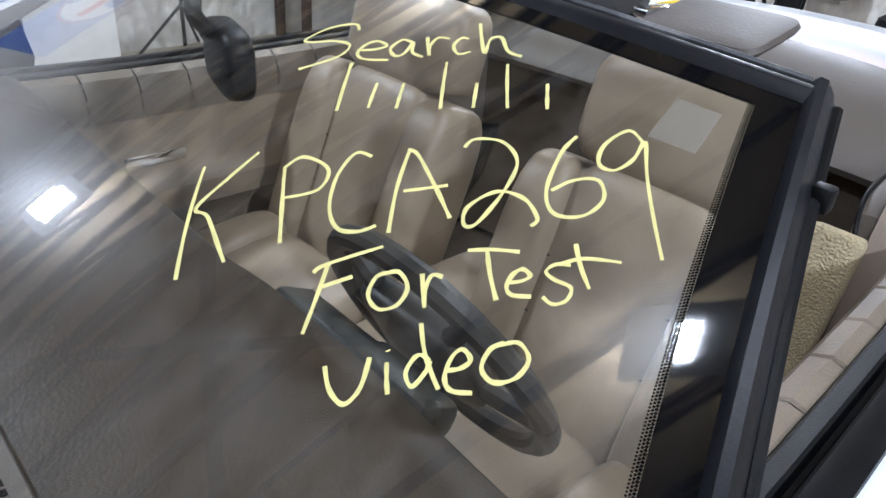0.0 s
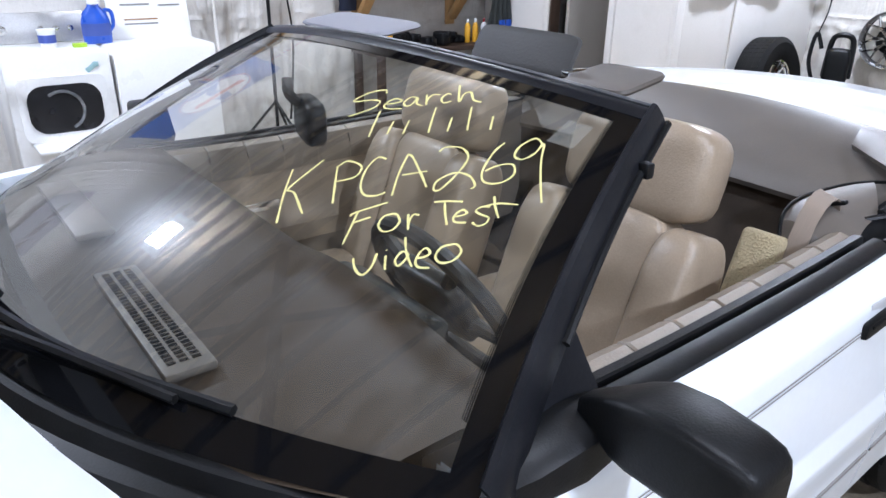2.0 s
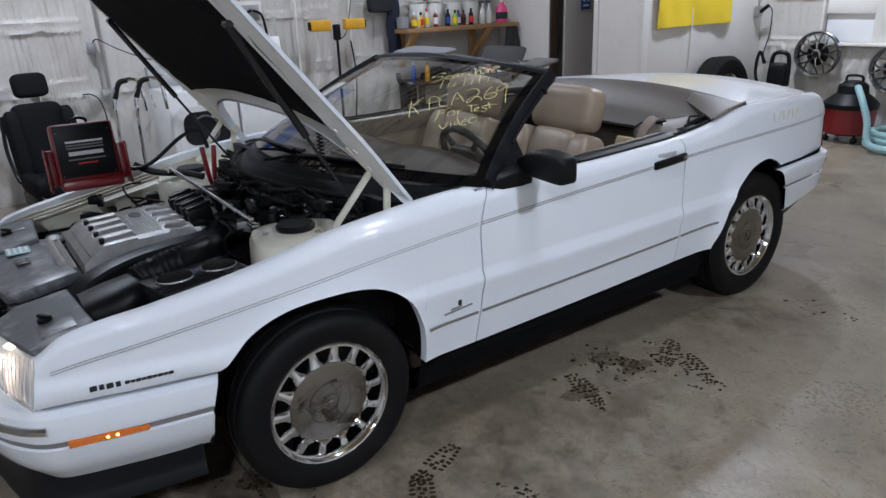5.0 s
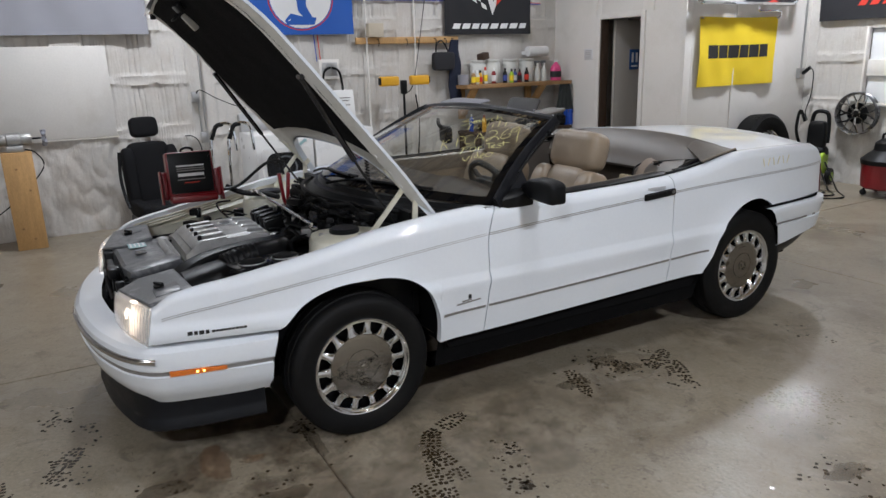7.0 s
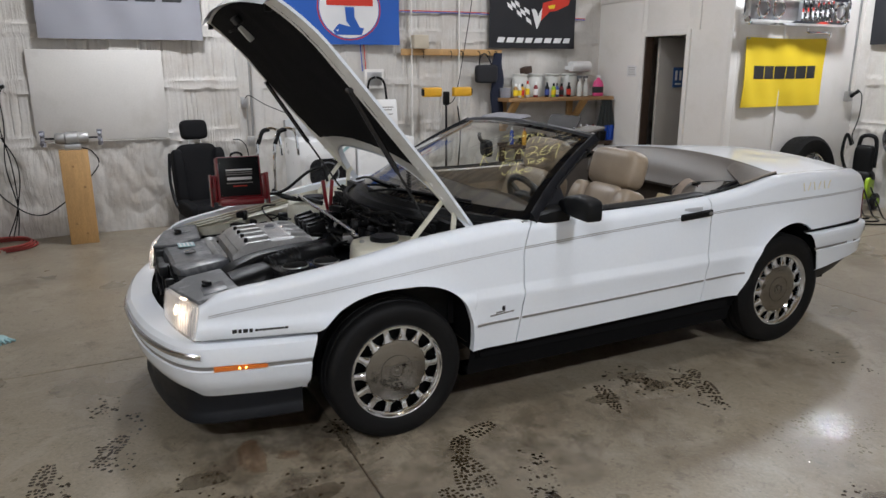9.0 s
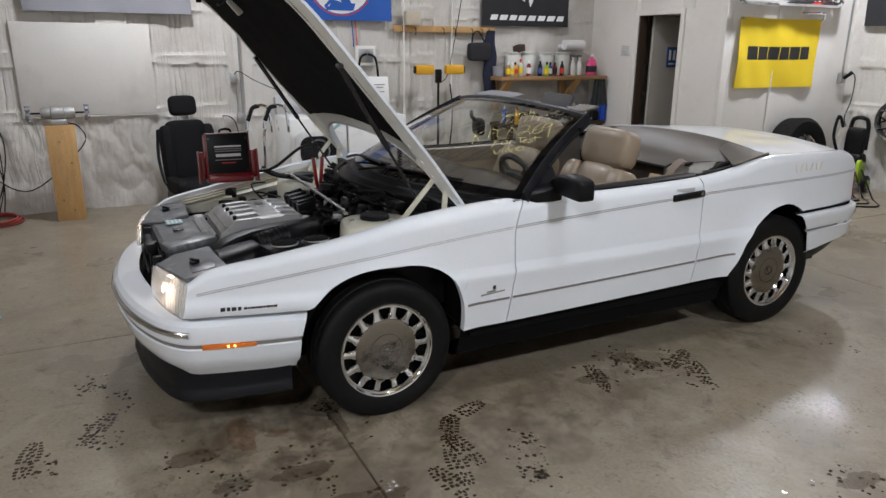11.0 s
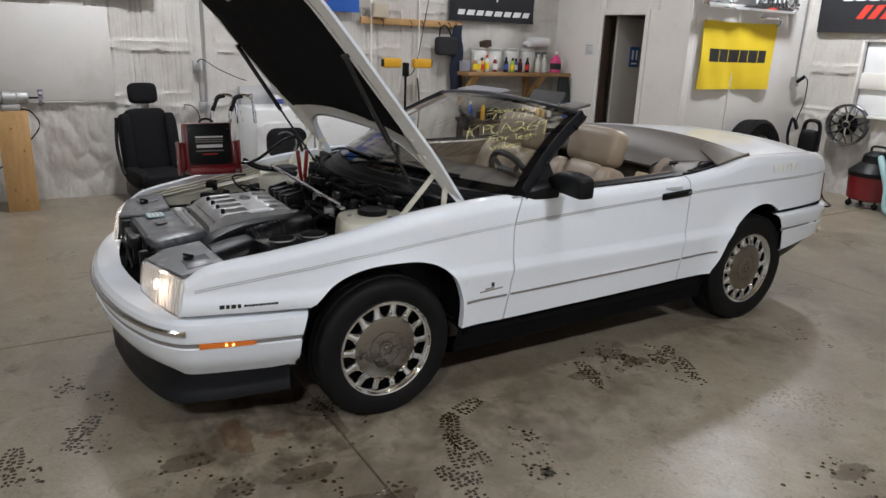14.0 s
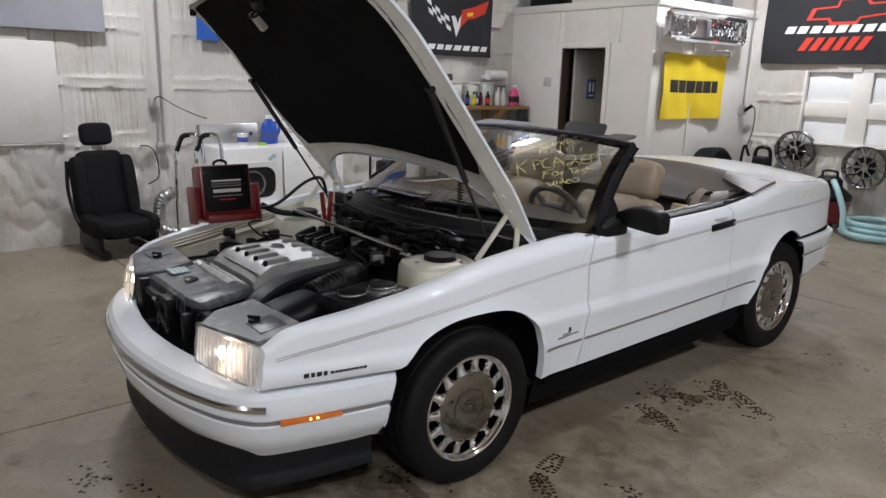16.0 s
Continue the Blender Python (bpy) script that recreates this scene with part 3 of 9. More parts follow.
# ---- the car: front axle over x = 0, y = 0; the nose looks to -y ----
car = thing("convertible_car", 0, 0, 0, 0, "white two-seat convertible car, hood open and top down", "car")
HALF = smooth_at([(-0.92, 0.775), (-0.85, 0.797), (-0.70, 0.835), (-0.58, 0.868), (-0.33, 0.917), (0.0, 0.936), (0.5, 0.952), (1.2, 0.955), (1.9, 0.948), (2.5, 0.932), (2.9, 0.905), (3.2, 0.86), (3.42, 0.80)])
TOP = smooth_at([(-0.92, 0.67), (-0.85, 0.695), (-0.82, 0.714), (-0.78, 0.745), (-0.67, 0.773), (-0.56, 0.790), (-0.45, 0.810), (-0.34, 0.829), (-0.22, 0.850), (-0.1, 0.872), (0.07, 0.905), (0.38, 0.938), (0.6, 0.950), (0.72, 0.950), (1.2, 0.945), (1.86, 0.962), (2.1, 0.985), (2.43, 1.035), (2.7, 1.037), (3.1, 1.024), (3.36, 1.005), (3.42, 0.995)])
INSET = curve_at([(-0.92, 0.022), (-0.8, 0.026), (-0.6, 0.038), (0.3, 0.062), (0.6, 0.06), (0.75, 0.05), (1.85, 0.05), (2.4, 0.05), (3.42, 0.045)])


def side_x(y, z):
    w, top, r = HALF(y), TOP(y), INSET(y)
    x = w
    if z > 0.615:
        x -= 0.012 * min(1, (z - 0.615) / 0.03) + 0.055 * (z - 0.615)
    elif z < 0.585:
        x -= 0.008 * min(1, (0.585 - z) / 0.02) + 0.10 * max(0, 0.5 - z)
    for ac, rx, rz in ((-0.005, 0.393, 0.393), (2.455, 0.352, 0.412)):
        q = math.hypot((y - ac) / rx, (z - 0.32) / rz)
        if z > 0.3 and q < 1.3:
            x += 0.016 * max(0, 1 - (q - 1) / 0.3) ** 2
    d = top - z
    if d < r:
        x -= r * (1 - math.sqrt(max(0, 1 - ((r - d) / r) ** 2)))
    return x


# the rear opening slants on its fore side and drops steeply behind
REAR_ARCH = smooth_at([(2.103, 0.30), (2.108, 0.366), (2.155, 0.455), (2.185, 0.525), (2.228, 0.602), (2.30, 0.668), (2.39, 0.722), (2.48, 0.746), (2.57, 0.749), (2.655, 0.727), (2.73, 0.680), (2.777, 0.60), (2.797, 0.48), (2.807, 0.30)])


def arch_low(y, low):
    u = (y + 0.005) / 0.393
    if abs(u) < 1:
        return max(low, 0.32 + 0.393 * (1 - abs(u) ** 2.6) ** (1 / 2.6))
    if 2.103 < y < 2.807:
        return max(low, REAR_ARCH(y))
    return low


def side_panel(name, ya, yb, low, sgn, label=""):
    """One body panel between the cut lines ya(z) and yb(z), from the sill or wheel arch to the upper edge."""
    n = max(8, int((yb(0.6) - ya(0.6)) / 0.02))
    us = [k / n for k in range(n + 1)]
    y0, y1 = ya(0.6), yb(0.6)
    for ac, rx in ((-0.005, 0.393), (2.455, 0.352)):
        for q in (0.0, 0.0008, 0.002, 0.005, 0.01, 0.018, 0.03, 0.045):
            us += [(ac + d * rx * (1 - q) - y0) / (y1 - y0) for d in (-1, 1)]
    us = sorted(u for u in us if 0 <= u <= 1)
    us = [u for i, u in enumerate(us) if i == 0 or u - us[i - 1] > 1e-5]
    rows = []
    for u in us:
        ym = ya(0.6) * (1 - u) + yb(0.6) * u
        zl, zt = arch_low(ym, low(ym)), TOP(ym)
        row = []
        zs = list(np.linspace(0, 1, 9))
        key = [0.485, 0.50, 0.585, 0.60, 0.615, 0.645]
        lower = [zl + (0.66 - zl) * s for s in np.linspace(0, 1, 10)] if zl < 0.6 else [zl + (max(0.66, zl + 0.02) - zl) * s for s in np.linspace(0, 1, 10)]
        if zl < 0.48:
            lower = [zl, (zl + 0.485) / 2] + [0.485, 0.50, 0.545, 0.585, 0.60, 0.615, 0.645, 0.66]
        z0 = lower[-1]
        r = INSET(ym)
        mid = [z0 + (zt - r - z0) * s for s in np.linspace(0, 1, 7)[1:]] if zt - r > z0 + 0.01 else [z0 + 0.002 * q for q in range(1, 7)]
        z1 = mid[-1]
        round_ = [z1 + (zt - z1) * math.sin(s) for s in np.linspace(0, math.pi / 2, 8)[1:]]
        for z in lower + mid + round_:
            y = ya(z) * (1 - u) + yb(z) * u
            row.append((sgn * side_x(ym, z), y, z))
        x, y, z = row[-1]
        row.append((x - sgn * 0.03, y, z - 0.004))
        row.append((x - sgn * 0.032, y, z - 0.05))
        # the lip turned inwards below
        x, y, z = row[0]
        row.insert(0, (x - sgn * 0.035, y, z - 0.004 + 0.006))
        rows.append(row)
    bm = bmesh.new()
    grid(bm, rows)
    # end flanges give the panel its thickness at the gaps
    for row in (rows[0], rows[-1]):
        inner = [(p[0] - sgn * 0.03, p[1], p[2]) for p in row]
        grid(bm, [row, inner])
    return part(name, bm, "paint", car, label, angle=28)


GAP1 = curve_at([(0.33, 0.600), (0.58, 0.632), (0.62, 0.636), (0.80, 0.635), (0.90, 0.662), (0.96, 0.705)])
GAP2 = curve_at([(0.33, 1.815), (0.60, 1.835), (0.88, 1.850), (0.95, 1.842), (1.0, 1.83)])
for sgn in (1, -1):
    side_panel("front_fender", lambda z: -0.850 + 0.25 * max(0, z - 0.57), lambda z: GAP1(z) - 0.003, lambda y: 0.570 if y < -0.3 else 0.352, sgn)
    side_panel("door_panel", lambda z: GAP1(z) + 0.003, lambda z: GAP2(z) - 0.0025, lambda y: 0.352 + 0.016 * (y - 0.6), sgn)
    side_panel("rear_quarter", lambda z: GAP2(z) + 0.0025, lambda z: 3.352 - 0.085 * max(0, min(1, (z - 0.87) / 0.13)) ** 2, lambda y: 0.372 if y < 2.4 else 0.688, sgn)
    # near-black backing paints the shade in gaps and wheel wells; black sills
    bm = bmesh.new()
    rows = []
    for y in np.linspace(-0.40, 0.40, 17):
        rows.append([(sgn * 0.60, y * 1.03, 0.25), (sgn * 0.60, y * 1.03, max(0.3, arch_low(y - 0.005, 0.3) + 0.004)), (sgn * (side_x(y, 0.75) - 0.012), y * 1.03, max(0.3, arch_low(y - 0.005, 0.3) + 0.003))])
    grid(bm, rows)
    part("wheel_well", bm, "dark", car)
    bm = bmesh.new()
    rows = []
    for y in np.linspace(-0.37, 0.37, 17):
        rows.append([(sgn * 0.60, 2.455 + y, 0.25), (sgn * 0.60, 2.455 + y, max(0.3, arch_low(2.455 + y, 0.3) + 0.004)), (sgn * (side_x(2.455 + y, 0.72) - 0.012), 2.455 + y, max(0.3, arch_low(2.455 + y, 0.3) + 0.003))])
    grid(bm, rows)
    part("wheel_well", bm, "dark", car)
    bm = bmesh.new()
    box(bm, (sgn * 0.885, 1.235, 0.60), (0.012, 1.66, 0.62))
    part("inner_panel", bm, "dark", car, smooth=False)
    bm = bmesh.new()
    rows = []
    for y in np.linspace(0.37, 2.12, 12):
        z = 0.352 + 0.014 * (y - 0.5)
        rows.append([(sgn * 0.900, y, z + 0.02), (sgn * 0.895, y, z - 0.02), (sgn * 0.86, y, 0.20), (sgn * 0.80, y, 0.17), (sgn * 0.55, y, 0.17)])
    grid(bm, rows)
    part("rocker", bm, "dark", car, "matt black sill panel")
    # stripes laid on the flank
    STR = smooth_at([(-0.80, 0.660), (-0.784, 0.666), (-0.575, 0.700), (-0.354, 0.732), (-0.12, 0.758), (0.625, 0.822), (1.86, 0.874), (2.5, 0.886), (3.36, 0.884)])
    for a, b in ((-0.79, 0.628), (0.642, 1.842), (1.857, 3.345)):
        half = 0.0009 if b < 1 else 0.0016
        for dz in (0.004, -0.004):
            bm = bmesh.new()
            rows = []
            for y in np.linspace(a, b, 40):
                z = STR(y) + dz
                rows.append([(sgn * (side_x(y, z - half) + 0.0012), y, z - half), (sgn * (side_x(y, z + half) + 0.0012), y, z + half)])
            grid(bm, rows)
            part("pinstripe", bm, "stripe", car)
    for a, b in ((0.378, 0.607), (0.625, 1.815), (1.83, 2.125)):
        bm = bmesh.new()
        rows = []
        for y in np.linspace(a, b, 24):
            z = 0.478 + 0.016 * (y - 0.4)
            rows.append([(sgn * (side_x(y, z + dz) + e), y, z + dz) for dz, e in ((-0.006, -0.002), (-0.005, 0.004), (0.005, 0.004), (0.006, -0.002))])
        grid(bm, rows)
        part("rub_strip", bm, "stripe", car, "thin grey rub strip")

# bumpers swept round their plan
def bumper(name, plan, section, material, label="", rise=0.0):
    path = smooth_path([(x, y, 0) for x, y in plan], 5)
    full = [Vector((-p.x, p.y, 0)) for p in reversed(path)][:-1] + path if abs(path[0].x) < 1e-6 else path
    rows = []
    tail = max(p.y for p in full)
    for i, p in enumerate(full):
        d = (full[min(i + 1, len(full) - 1)] - full[max(i - 1, 0)]).normalized()
        nrm = Vector((d.y, -d.x, 0))
        if nrm.dot(p - Vector((0, 1.2, 0))) < 0:
            nrm = -nrm
        row = []
        for z, inset in section:
            if name.startswith("rear"):
                z += rise * max(0, min(1, (p.y - 2.85) / 0.5)) * max(0, (0.55 - z) / 0.15)
            elif name == "air_dam" and z < 0.25:
                z += rise * max(0, (p.y + 0.85) / 0.42)
            q = p - nrm * inset + Vector((0, 0, z))
            if q.y < 0.5:
                q.y = min(q.y, -0.009 - 0.396 * (1 - min(1, abs(z - 0.32) / 0.395) ** 2.6) ** (1 / 2.6))
            else:
                q.y = max(q.y, 2.450 + 0.352 * (1 - min(1, abs(z - 0.32) / 0.412) ** 2.4) ** (1 / 2.4))
            row.append(q)
        rows.append(row)
    bm = bmesh.new()
    grid(bm, rows)
    return part(name, bm, material, car, label, angle=30)


FRONT = [(0, -1.074), (0.22, -1.058), (0.45, -1.018), (0.64, -0.955), (0.735, -0.900), (0.79, -0.845), (0.818, -0.775), (0.845, -0.67), (0.868, -0.57), (0.895, -0.42), (0.908, -0.29)]
front_bumper = bumper("front_bumper", FRONT, [(0.295, 0.06), (0.33, 0.035), (0.355, 0.018), (0.385, 0.008), (0.428, 0.0), (0.432, 0.008), (0.451, 0.008), (0.455, 0.0), (0.505, -0.004), (0.530, 0.002), (0.548, 0.02), (0.556, 0.05), (0.562, 0.12)], "paint")
bumper("bumper_strip", [p for p in FRONT if p[0] <= 0.74] + [(0.775, -0.864), (0.800, -0.830)], [(0.482, 0.004), (0.484, -0.008), (0.490, -0.014), (0.502, -0.014), (0.510, -0.008), (0.512, 0.006)], "strip", "silver bumper strip round the nose")
bumper("bumper_groove", FRONT, [(0.434, 0.0065), (0.449, 0.0065)], "stripe")
bumper("air_dam", [(0, -1.004), (0.28, -0.985), (0.53, -0.935), (0.675, -0.876), (0.735, -0.77), (0.785, -0.60), (0.825, -0.43)], [(0.36, -0.022), (0.30, -0.012), (0.215, 0.002), (0.20, -0.002), (0.185, -0.010), (0.162, -0.012), (0.150, 0.0), (0.146, 0.2)], "dam", "scuffed black lower air dam", 0.024)
REAR = [(0, 3.47), (0.45, 3.46), (0.70, 3.42), (0.82, 3.35), (0.880, 3.22), (0.908, 3.0), (0.924, 2.83), (0.932, 2.70), (0.934, 2.60)]
bumper("rear_bumper", REAR, [(0.40, 0.06), (0.43, 0.01), (0.555, 0.0), (0.559, 0.008), (0.573, 0.008), (0.577, 0.0), (0.64, -0.012), (0.665, -0.012), (0.669, -0.010), (0.673, 0.0), (0.673, 0.03)], "paint", rise=0.075)
bumper("bumper_seam", REAR, [(0.664, 0.026), (0.69, 0.026)], "dark")
bumper("bumper_groove", [p for p in REAR if p[0] > 0.85], [(0.560, 0.0055), (0.572, 0.0055)], "stripe")
bumper("bumper_pad", [(0.70, 3.42), (0.82, 3.35), (0.852, 3.29)], [(0.610, -0.004), (0.612, -0.016), (0.632, -0.017), (0.634, -0.006)], "dull_chrome")
bumper("rear_valance", [(0, 3.42), (0.5, 3.40), (0.74, 3.34), (0.84, 3.2), (0.87, 2.9), (0.87, 2.78)], [(0.435, 0.0), (0.36, 0.02), (0.30, 0.05), (0.29, 0.3)], "black_plastic", rise=0.07)
for sgn in (1, -1):
    bm = bmesh.new()
    rows = []
    for y in np.linspace(-0.79, -0.58, 10):
        t = (y + 0.79) / 0.21
        x = 0.8155 + 0.052 * t
        zc, hh = 0.442, 0.0065 + 0.004 * (1 - t)
        rows.append([(sgn * (x - 0.004), y, zc - hh - 0.001), (sgn * (x + 0.004), y, zc - hh), (sgn * (x + 0.004), y, zc + hh), (sgn * (x - 0.004), y, zc + hh + 0.001)])
    grid(bm, rows)
    part("side_marker", bm, "amber", car, "lit amber side marker lens")
    bm = bmesh.new()
    for yy, xx in ((-0.69, 0.843), (-0.665, 0.849)):
        bmesh.ops.create_uvsphere(bm, u_segments=8, v_segments=6, radius=0.005, matrix=Matrix.Translation((sgn * xx, yy, 0.442)))
    part("marker_bulb", bm, "amber_bulb", car)

# wheels
def wheel(y, sgn, hub_z, out):
    w = part_empty("wheel", (sgn * out, y, hub_z), 0 if sgn > 0 else 180)
    sink = -0.022
    bm = bmesh.new()
    lathe(bm, [(0.214, -0.09), (0.25, -0.108), (0.29, -0.112), (0.312, -0.102), (0.3245, -0.085), (0.326, -0.06), (0.319, -0.057), (0.319, -0.047), (0.327, -0.044), (0.3275, -0.008), (0.319, -0.005), (0.319, 0.005), (0.3275, 0.008), (0.327, 0.044), (0.319, 0.047), (0.319, 0.057), (0.326, 0.06), (0.3245, 0.085), (0.312, 0.102), (0.290, 0.110), (0.262, 0.109), (0.250, 0.106), (0.235, 0.104), (0.222, 0.098), (0.214, 0.09)], 64, axis="x", caps=False)
    for v in bm.verts:
        r = math.hypot(v.co.y, v.co.z)
        if r > 0.228:
            v.co.yz = v.co.yz * ((0.228 + (r - 0.228) * (0.99 + (hub_z - 0.314) * 8.5)) / r)
    part("tyre", bm, "rubber", w)
    bm = bmesh.new()
    lathe(bm, [(0.220, 0.06), (0.228, 0.100), (0.226, 0.109), (0.222, 0.114), (0.217, 0.112), (0.2135, 0.104), (0.2105, 0.100), (0.205, 0.100), (0.2025, 0.096), (0.201, 0.080), (0.202, 0.05)], 64, axis="x", caps=False)
    part("rim", bm, "chrome", w).location.x = sink + 0.010
    # plain near-black disc painted as the shade behind the spokes
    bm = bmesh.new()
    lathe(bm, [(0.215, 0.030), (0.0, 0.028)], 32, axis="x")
    part("backing_disc", bm, "dark", w)
    for k in range(14):
        bm = bmesh.new()
        a = 2 * math.pi * (k + 0.5) / 14
        rot = Matrix.Rotation(a, 4, "X")
        pts = []
        for r, hw, h in ((0.138, 0.034, 0.098), (0.149, 0.030, 0.110), (0.156, 0.0225, 0.109), (0.166, 0.0180, 0.103), (0.188, 0.0170, 0.099), (0.200, 0.0185, 0.098), (0.206, 0.025, 0.098), (0.210, 0.034, 0.098)):
            pts.append([rot @ Vector((h - 0.045, -hw * 1.08, r)), rot @ Vector((h - 0.014, -hw * 1.02, r)), rot @ Vector((h - 0.004, -hw * 0.75, r)), rot @ Vector((h, -hw * 0.3, r)), rot @ Vector((h, hw * 0.3, r)), rot @ Vector((h - 0.004, hw * 0.75, r)), rot @ Vector((h - 0.014, hw * 1.02, r)), rot @ Vector((h - 0.045, hw * 1.08, r))])
        grid(bm, pts)
        part("spoke", bm, "chrome", w).location.x = sink
    bm = bmesh.new()
    lathe(bm, [(0.152, 0.06), (0.150, 0.096), (0.146, 0.103), (0.120, 0.107), (0.0785, 0.1085), (0.0775, 0.1065), (0.0755, 0.1065), (0.0745, 0.1095), (0.035, 0.1105), (0.0, 0.1108)], 48, axis="x")
    part("hub_cap", bm, "hub", w, "chrome hub cap flecked with grime").location.x = sink
    bm = bmesh.new()
    lathe(bm, [(0.0335, 0.1095), (0.0325, 0.1130), (0.0295, 0.1130), (0.0285, 0.1095)], 28, axis="x", caps=False)
    for k in range(12):
        a = 2 * math.pi * k / 12
        box(bm, (0.1115, 0.023 * math.cos(a), 0.023 * math.sin(a)), (0.004, 0.004, 0.010), 0.001, Matrix.Rotation(a + 0.5, 3, "X"))
    box(bm, (0.1118, 0.0, 0.0), (0.005, 0.017, 0.019), 0.003)
    part("hub_emblem", bm, "hub", w, "worn round emblem").location.x = sink
    return w


def part_empty(name, at, rz):
    e = new(name)
    e.parent = car
    e.empty_display_size = 0.1
    e.matrix_local = pose(*at, 0, 0, rz)
    return e


for y, hub_z, out in ((-0.012, 0.314, 0.815), (2.52, 0.332, 0.795)):
    for sgn in (1, -1):
        wheel(y, sgn, hub_z, out)

# deck behind the cockpit, tonneau bulkhead
bm = bmesh.new()
rows = []
for y in [2.43, 2.44, 2.6, 2.8, 3.0, 3.2, 3.33, 3.40, 3.43, 3.44]:
    row = []
    for s in np.linspace(-1, 1, 25):
        yy = y + (0.13 * (1 - s * s) if y < 2.7 else 0.05 * (1 - s * s) if y > 3.3 else 0.09 * (1 - s * s))
        xe = side_x(min(y, 3.42), TOP(min(y, 3.42))) - 0.036
        z = TOP(min(y, 3.42)) - 0.006 + 0.045 * (1 - s * s) * (1 if y < 3.3 else 0.8)
        if y >= 3.40:
            z -= (y - 3.39) * 0.9
        z -= 3.2 * max(0, y - 3.22) ** 2
        if y == 2.43:
            z -= 0.03
        row.append((s * xe, yy, z))
    rows.append(row)
rows.append([(p[0], p[1] + 0.01, 0.68) for p in rows[-1]])
grid(bm, rows)
part("deck_lid", bm, "dusty_paint", car, "white deck lid dulled by dust", angle=30)
bm = bmesh.new()
rows = []
for v, (dy, z) in enumerate(((0.0, 1.04), (-0.012, 1.047), (-0.06, 1.035), (-0.12, 1.002), (-0.19, 0.955), (-0.235, 0.915), (-0.245, 0.89), (-0.235, 0.872), (-0.20, 0.87))):
    row = []
    for s in np.linspace(-1, 1, 25):
        bow = 1 - s * s
        row.append((s * (0.80 if v < 4 else 0.83), 2.435 + 0.125 * bow + dy * (1 + 0.2 * bow), z + (0.043 * bow if v < 3 else 0.03 * bow if v < 5 else 0)))
    rows.append(row)
grid(bm, rows)
part("top_cover", bm, "vinyl", car, "taupe vinyl top cover behind the seats")
bm = bmesh.new()
grid(bm, [[(s * 0.82, y + 0.08 * (1 - s * s), z) for s in np.linspace(-1, 1, 13)] for y, z in ((2.27, 0.90), (2.25, 0.70), (2.18, 0.48), (2.05, 0.34))])
part("rear_bulkhead", bm, "carpet", car, "dark brown carpet behind the seats")

# unseen flat plates under the body, added to darken the floor beneath
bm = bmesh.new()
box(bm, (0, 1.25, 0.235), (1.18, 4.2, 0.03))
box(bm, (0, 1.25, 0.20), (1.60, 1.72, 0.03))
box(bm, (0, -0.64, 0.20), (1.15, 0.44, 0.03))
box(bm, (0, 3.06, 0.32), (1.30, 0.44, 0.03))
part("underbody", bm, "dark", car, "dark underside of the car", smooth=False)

# ---- windshield ----
def ws(u, v, off=0.0):
    b = 1 - u * u
    p0 = Vector((0.80 * u, 0.60 - 0.32 * b, 0.97 + 0.03 * b))
    p1 = Vector((0.68 * u, 1.19 - 0.06 * b, 1.295 + 0.04 * b))
    return p0.lerp(p1, v) + Vector((0.12 * u, -0.5, 0.86)) * (0.028 * math.sin(math.pi * v) * (1 - 0.4 * u * u) + off)


def ue(v):
    """The glass's half width in u at the height v."""
    return 1.123 - 0.111 * v


def patch(bm, us, vs, off=0.0):
    grid(bm, [[ws(u, v, off) for v in vs] for u in us])


def edge_patch(bm, t0, t1, n, vs, off=0.0):
    """Like patch, but across from t0 to t1 of the glass's half width, less the border's width where a bound is 0.9."""
    def at(t, v):
        return t * ue(v) if abs(t) != 0.9 else math.copysign(ue(v) - 0.064 + 0.026 * (1 - v), t)
    grid(bm, [[ws(at(t0, v) + (at(t1, v) - at(t0, v)) * k / n, v, off) for v in vs] for k in range(n + 1)])


bm = bmesh.new()
edge_patch(bm, -1.0, 1.0, 44, np.linspace(-0.04, 1.0, 21))
glass = part("windshield_glass", bm, "glass", car, "clear windshield with yellow marker writing")
glass.visible_shadow = False
bm = bmesh.new()
edge_patch(bm, 0.9, 1.0, 6, np.linspace(0.03, 0.97, 24), 0.0012)
edge_patch(bm, -1.0, -0.9, 6, np.linspace(0.03, 0.97, 24), 0.0012)
edge_patch(bm, -1.0, 1.0, 44, np.linspace(-0.04, 0.04, 5), 0.0010)
part("glass_border", bm, "frit", car, "black printed border of the glass")
bm = bmesh.new()
edge_patch(bm, -1.0, 1.0, 44, np.linspace(0.955, 1.0, 3), 0.0010)
part("shade_band", bm, "frit", car)
for k in range(3):
    bm = bmesh.new()
    for v in np.linspace(0.14, 0.95, 190):
        c = ws(ue(v) - 0.066 + 0.026 * (1 - v) - 0.0032 * k, v + k * 0.002, 0.0012)
        s = 0.0012 - 0.0002 * k
        bm.faces.new([bm.verts.new(c + Vector((dx, dy * 0.86, dy * 0.5))) for dx, dy in ((-s, -s), (s, -s), (s, s), (-s, s))])
    part("border_dots", bm, "frit", car, smooth=False)
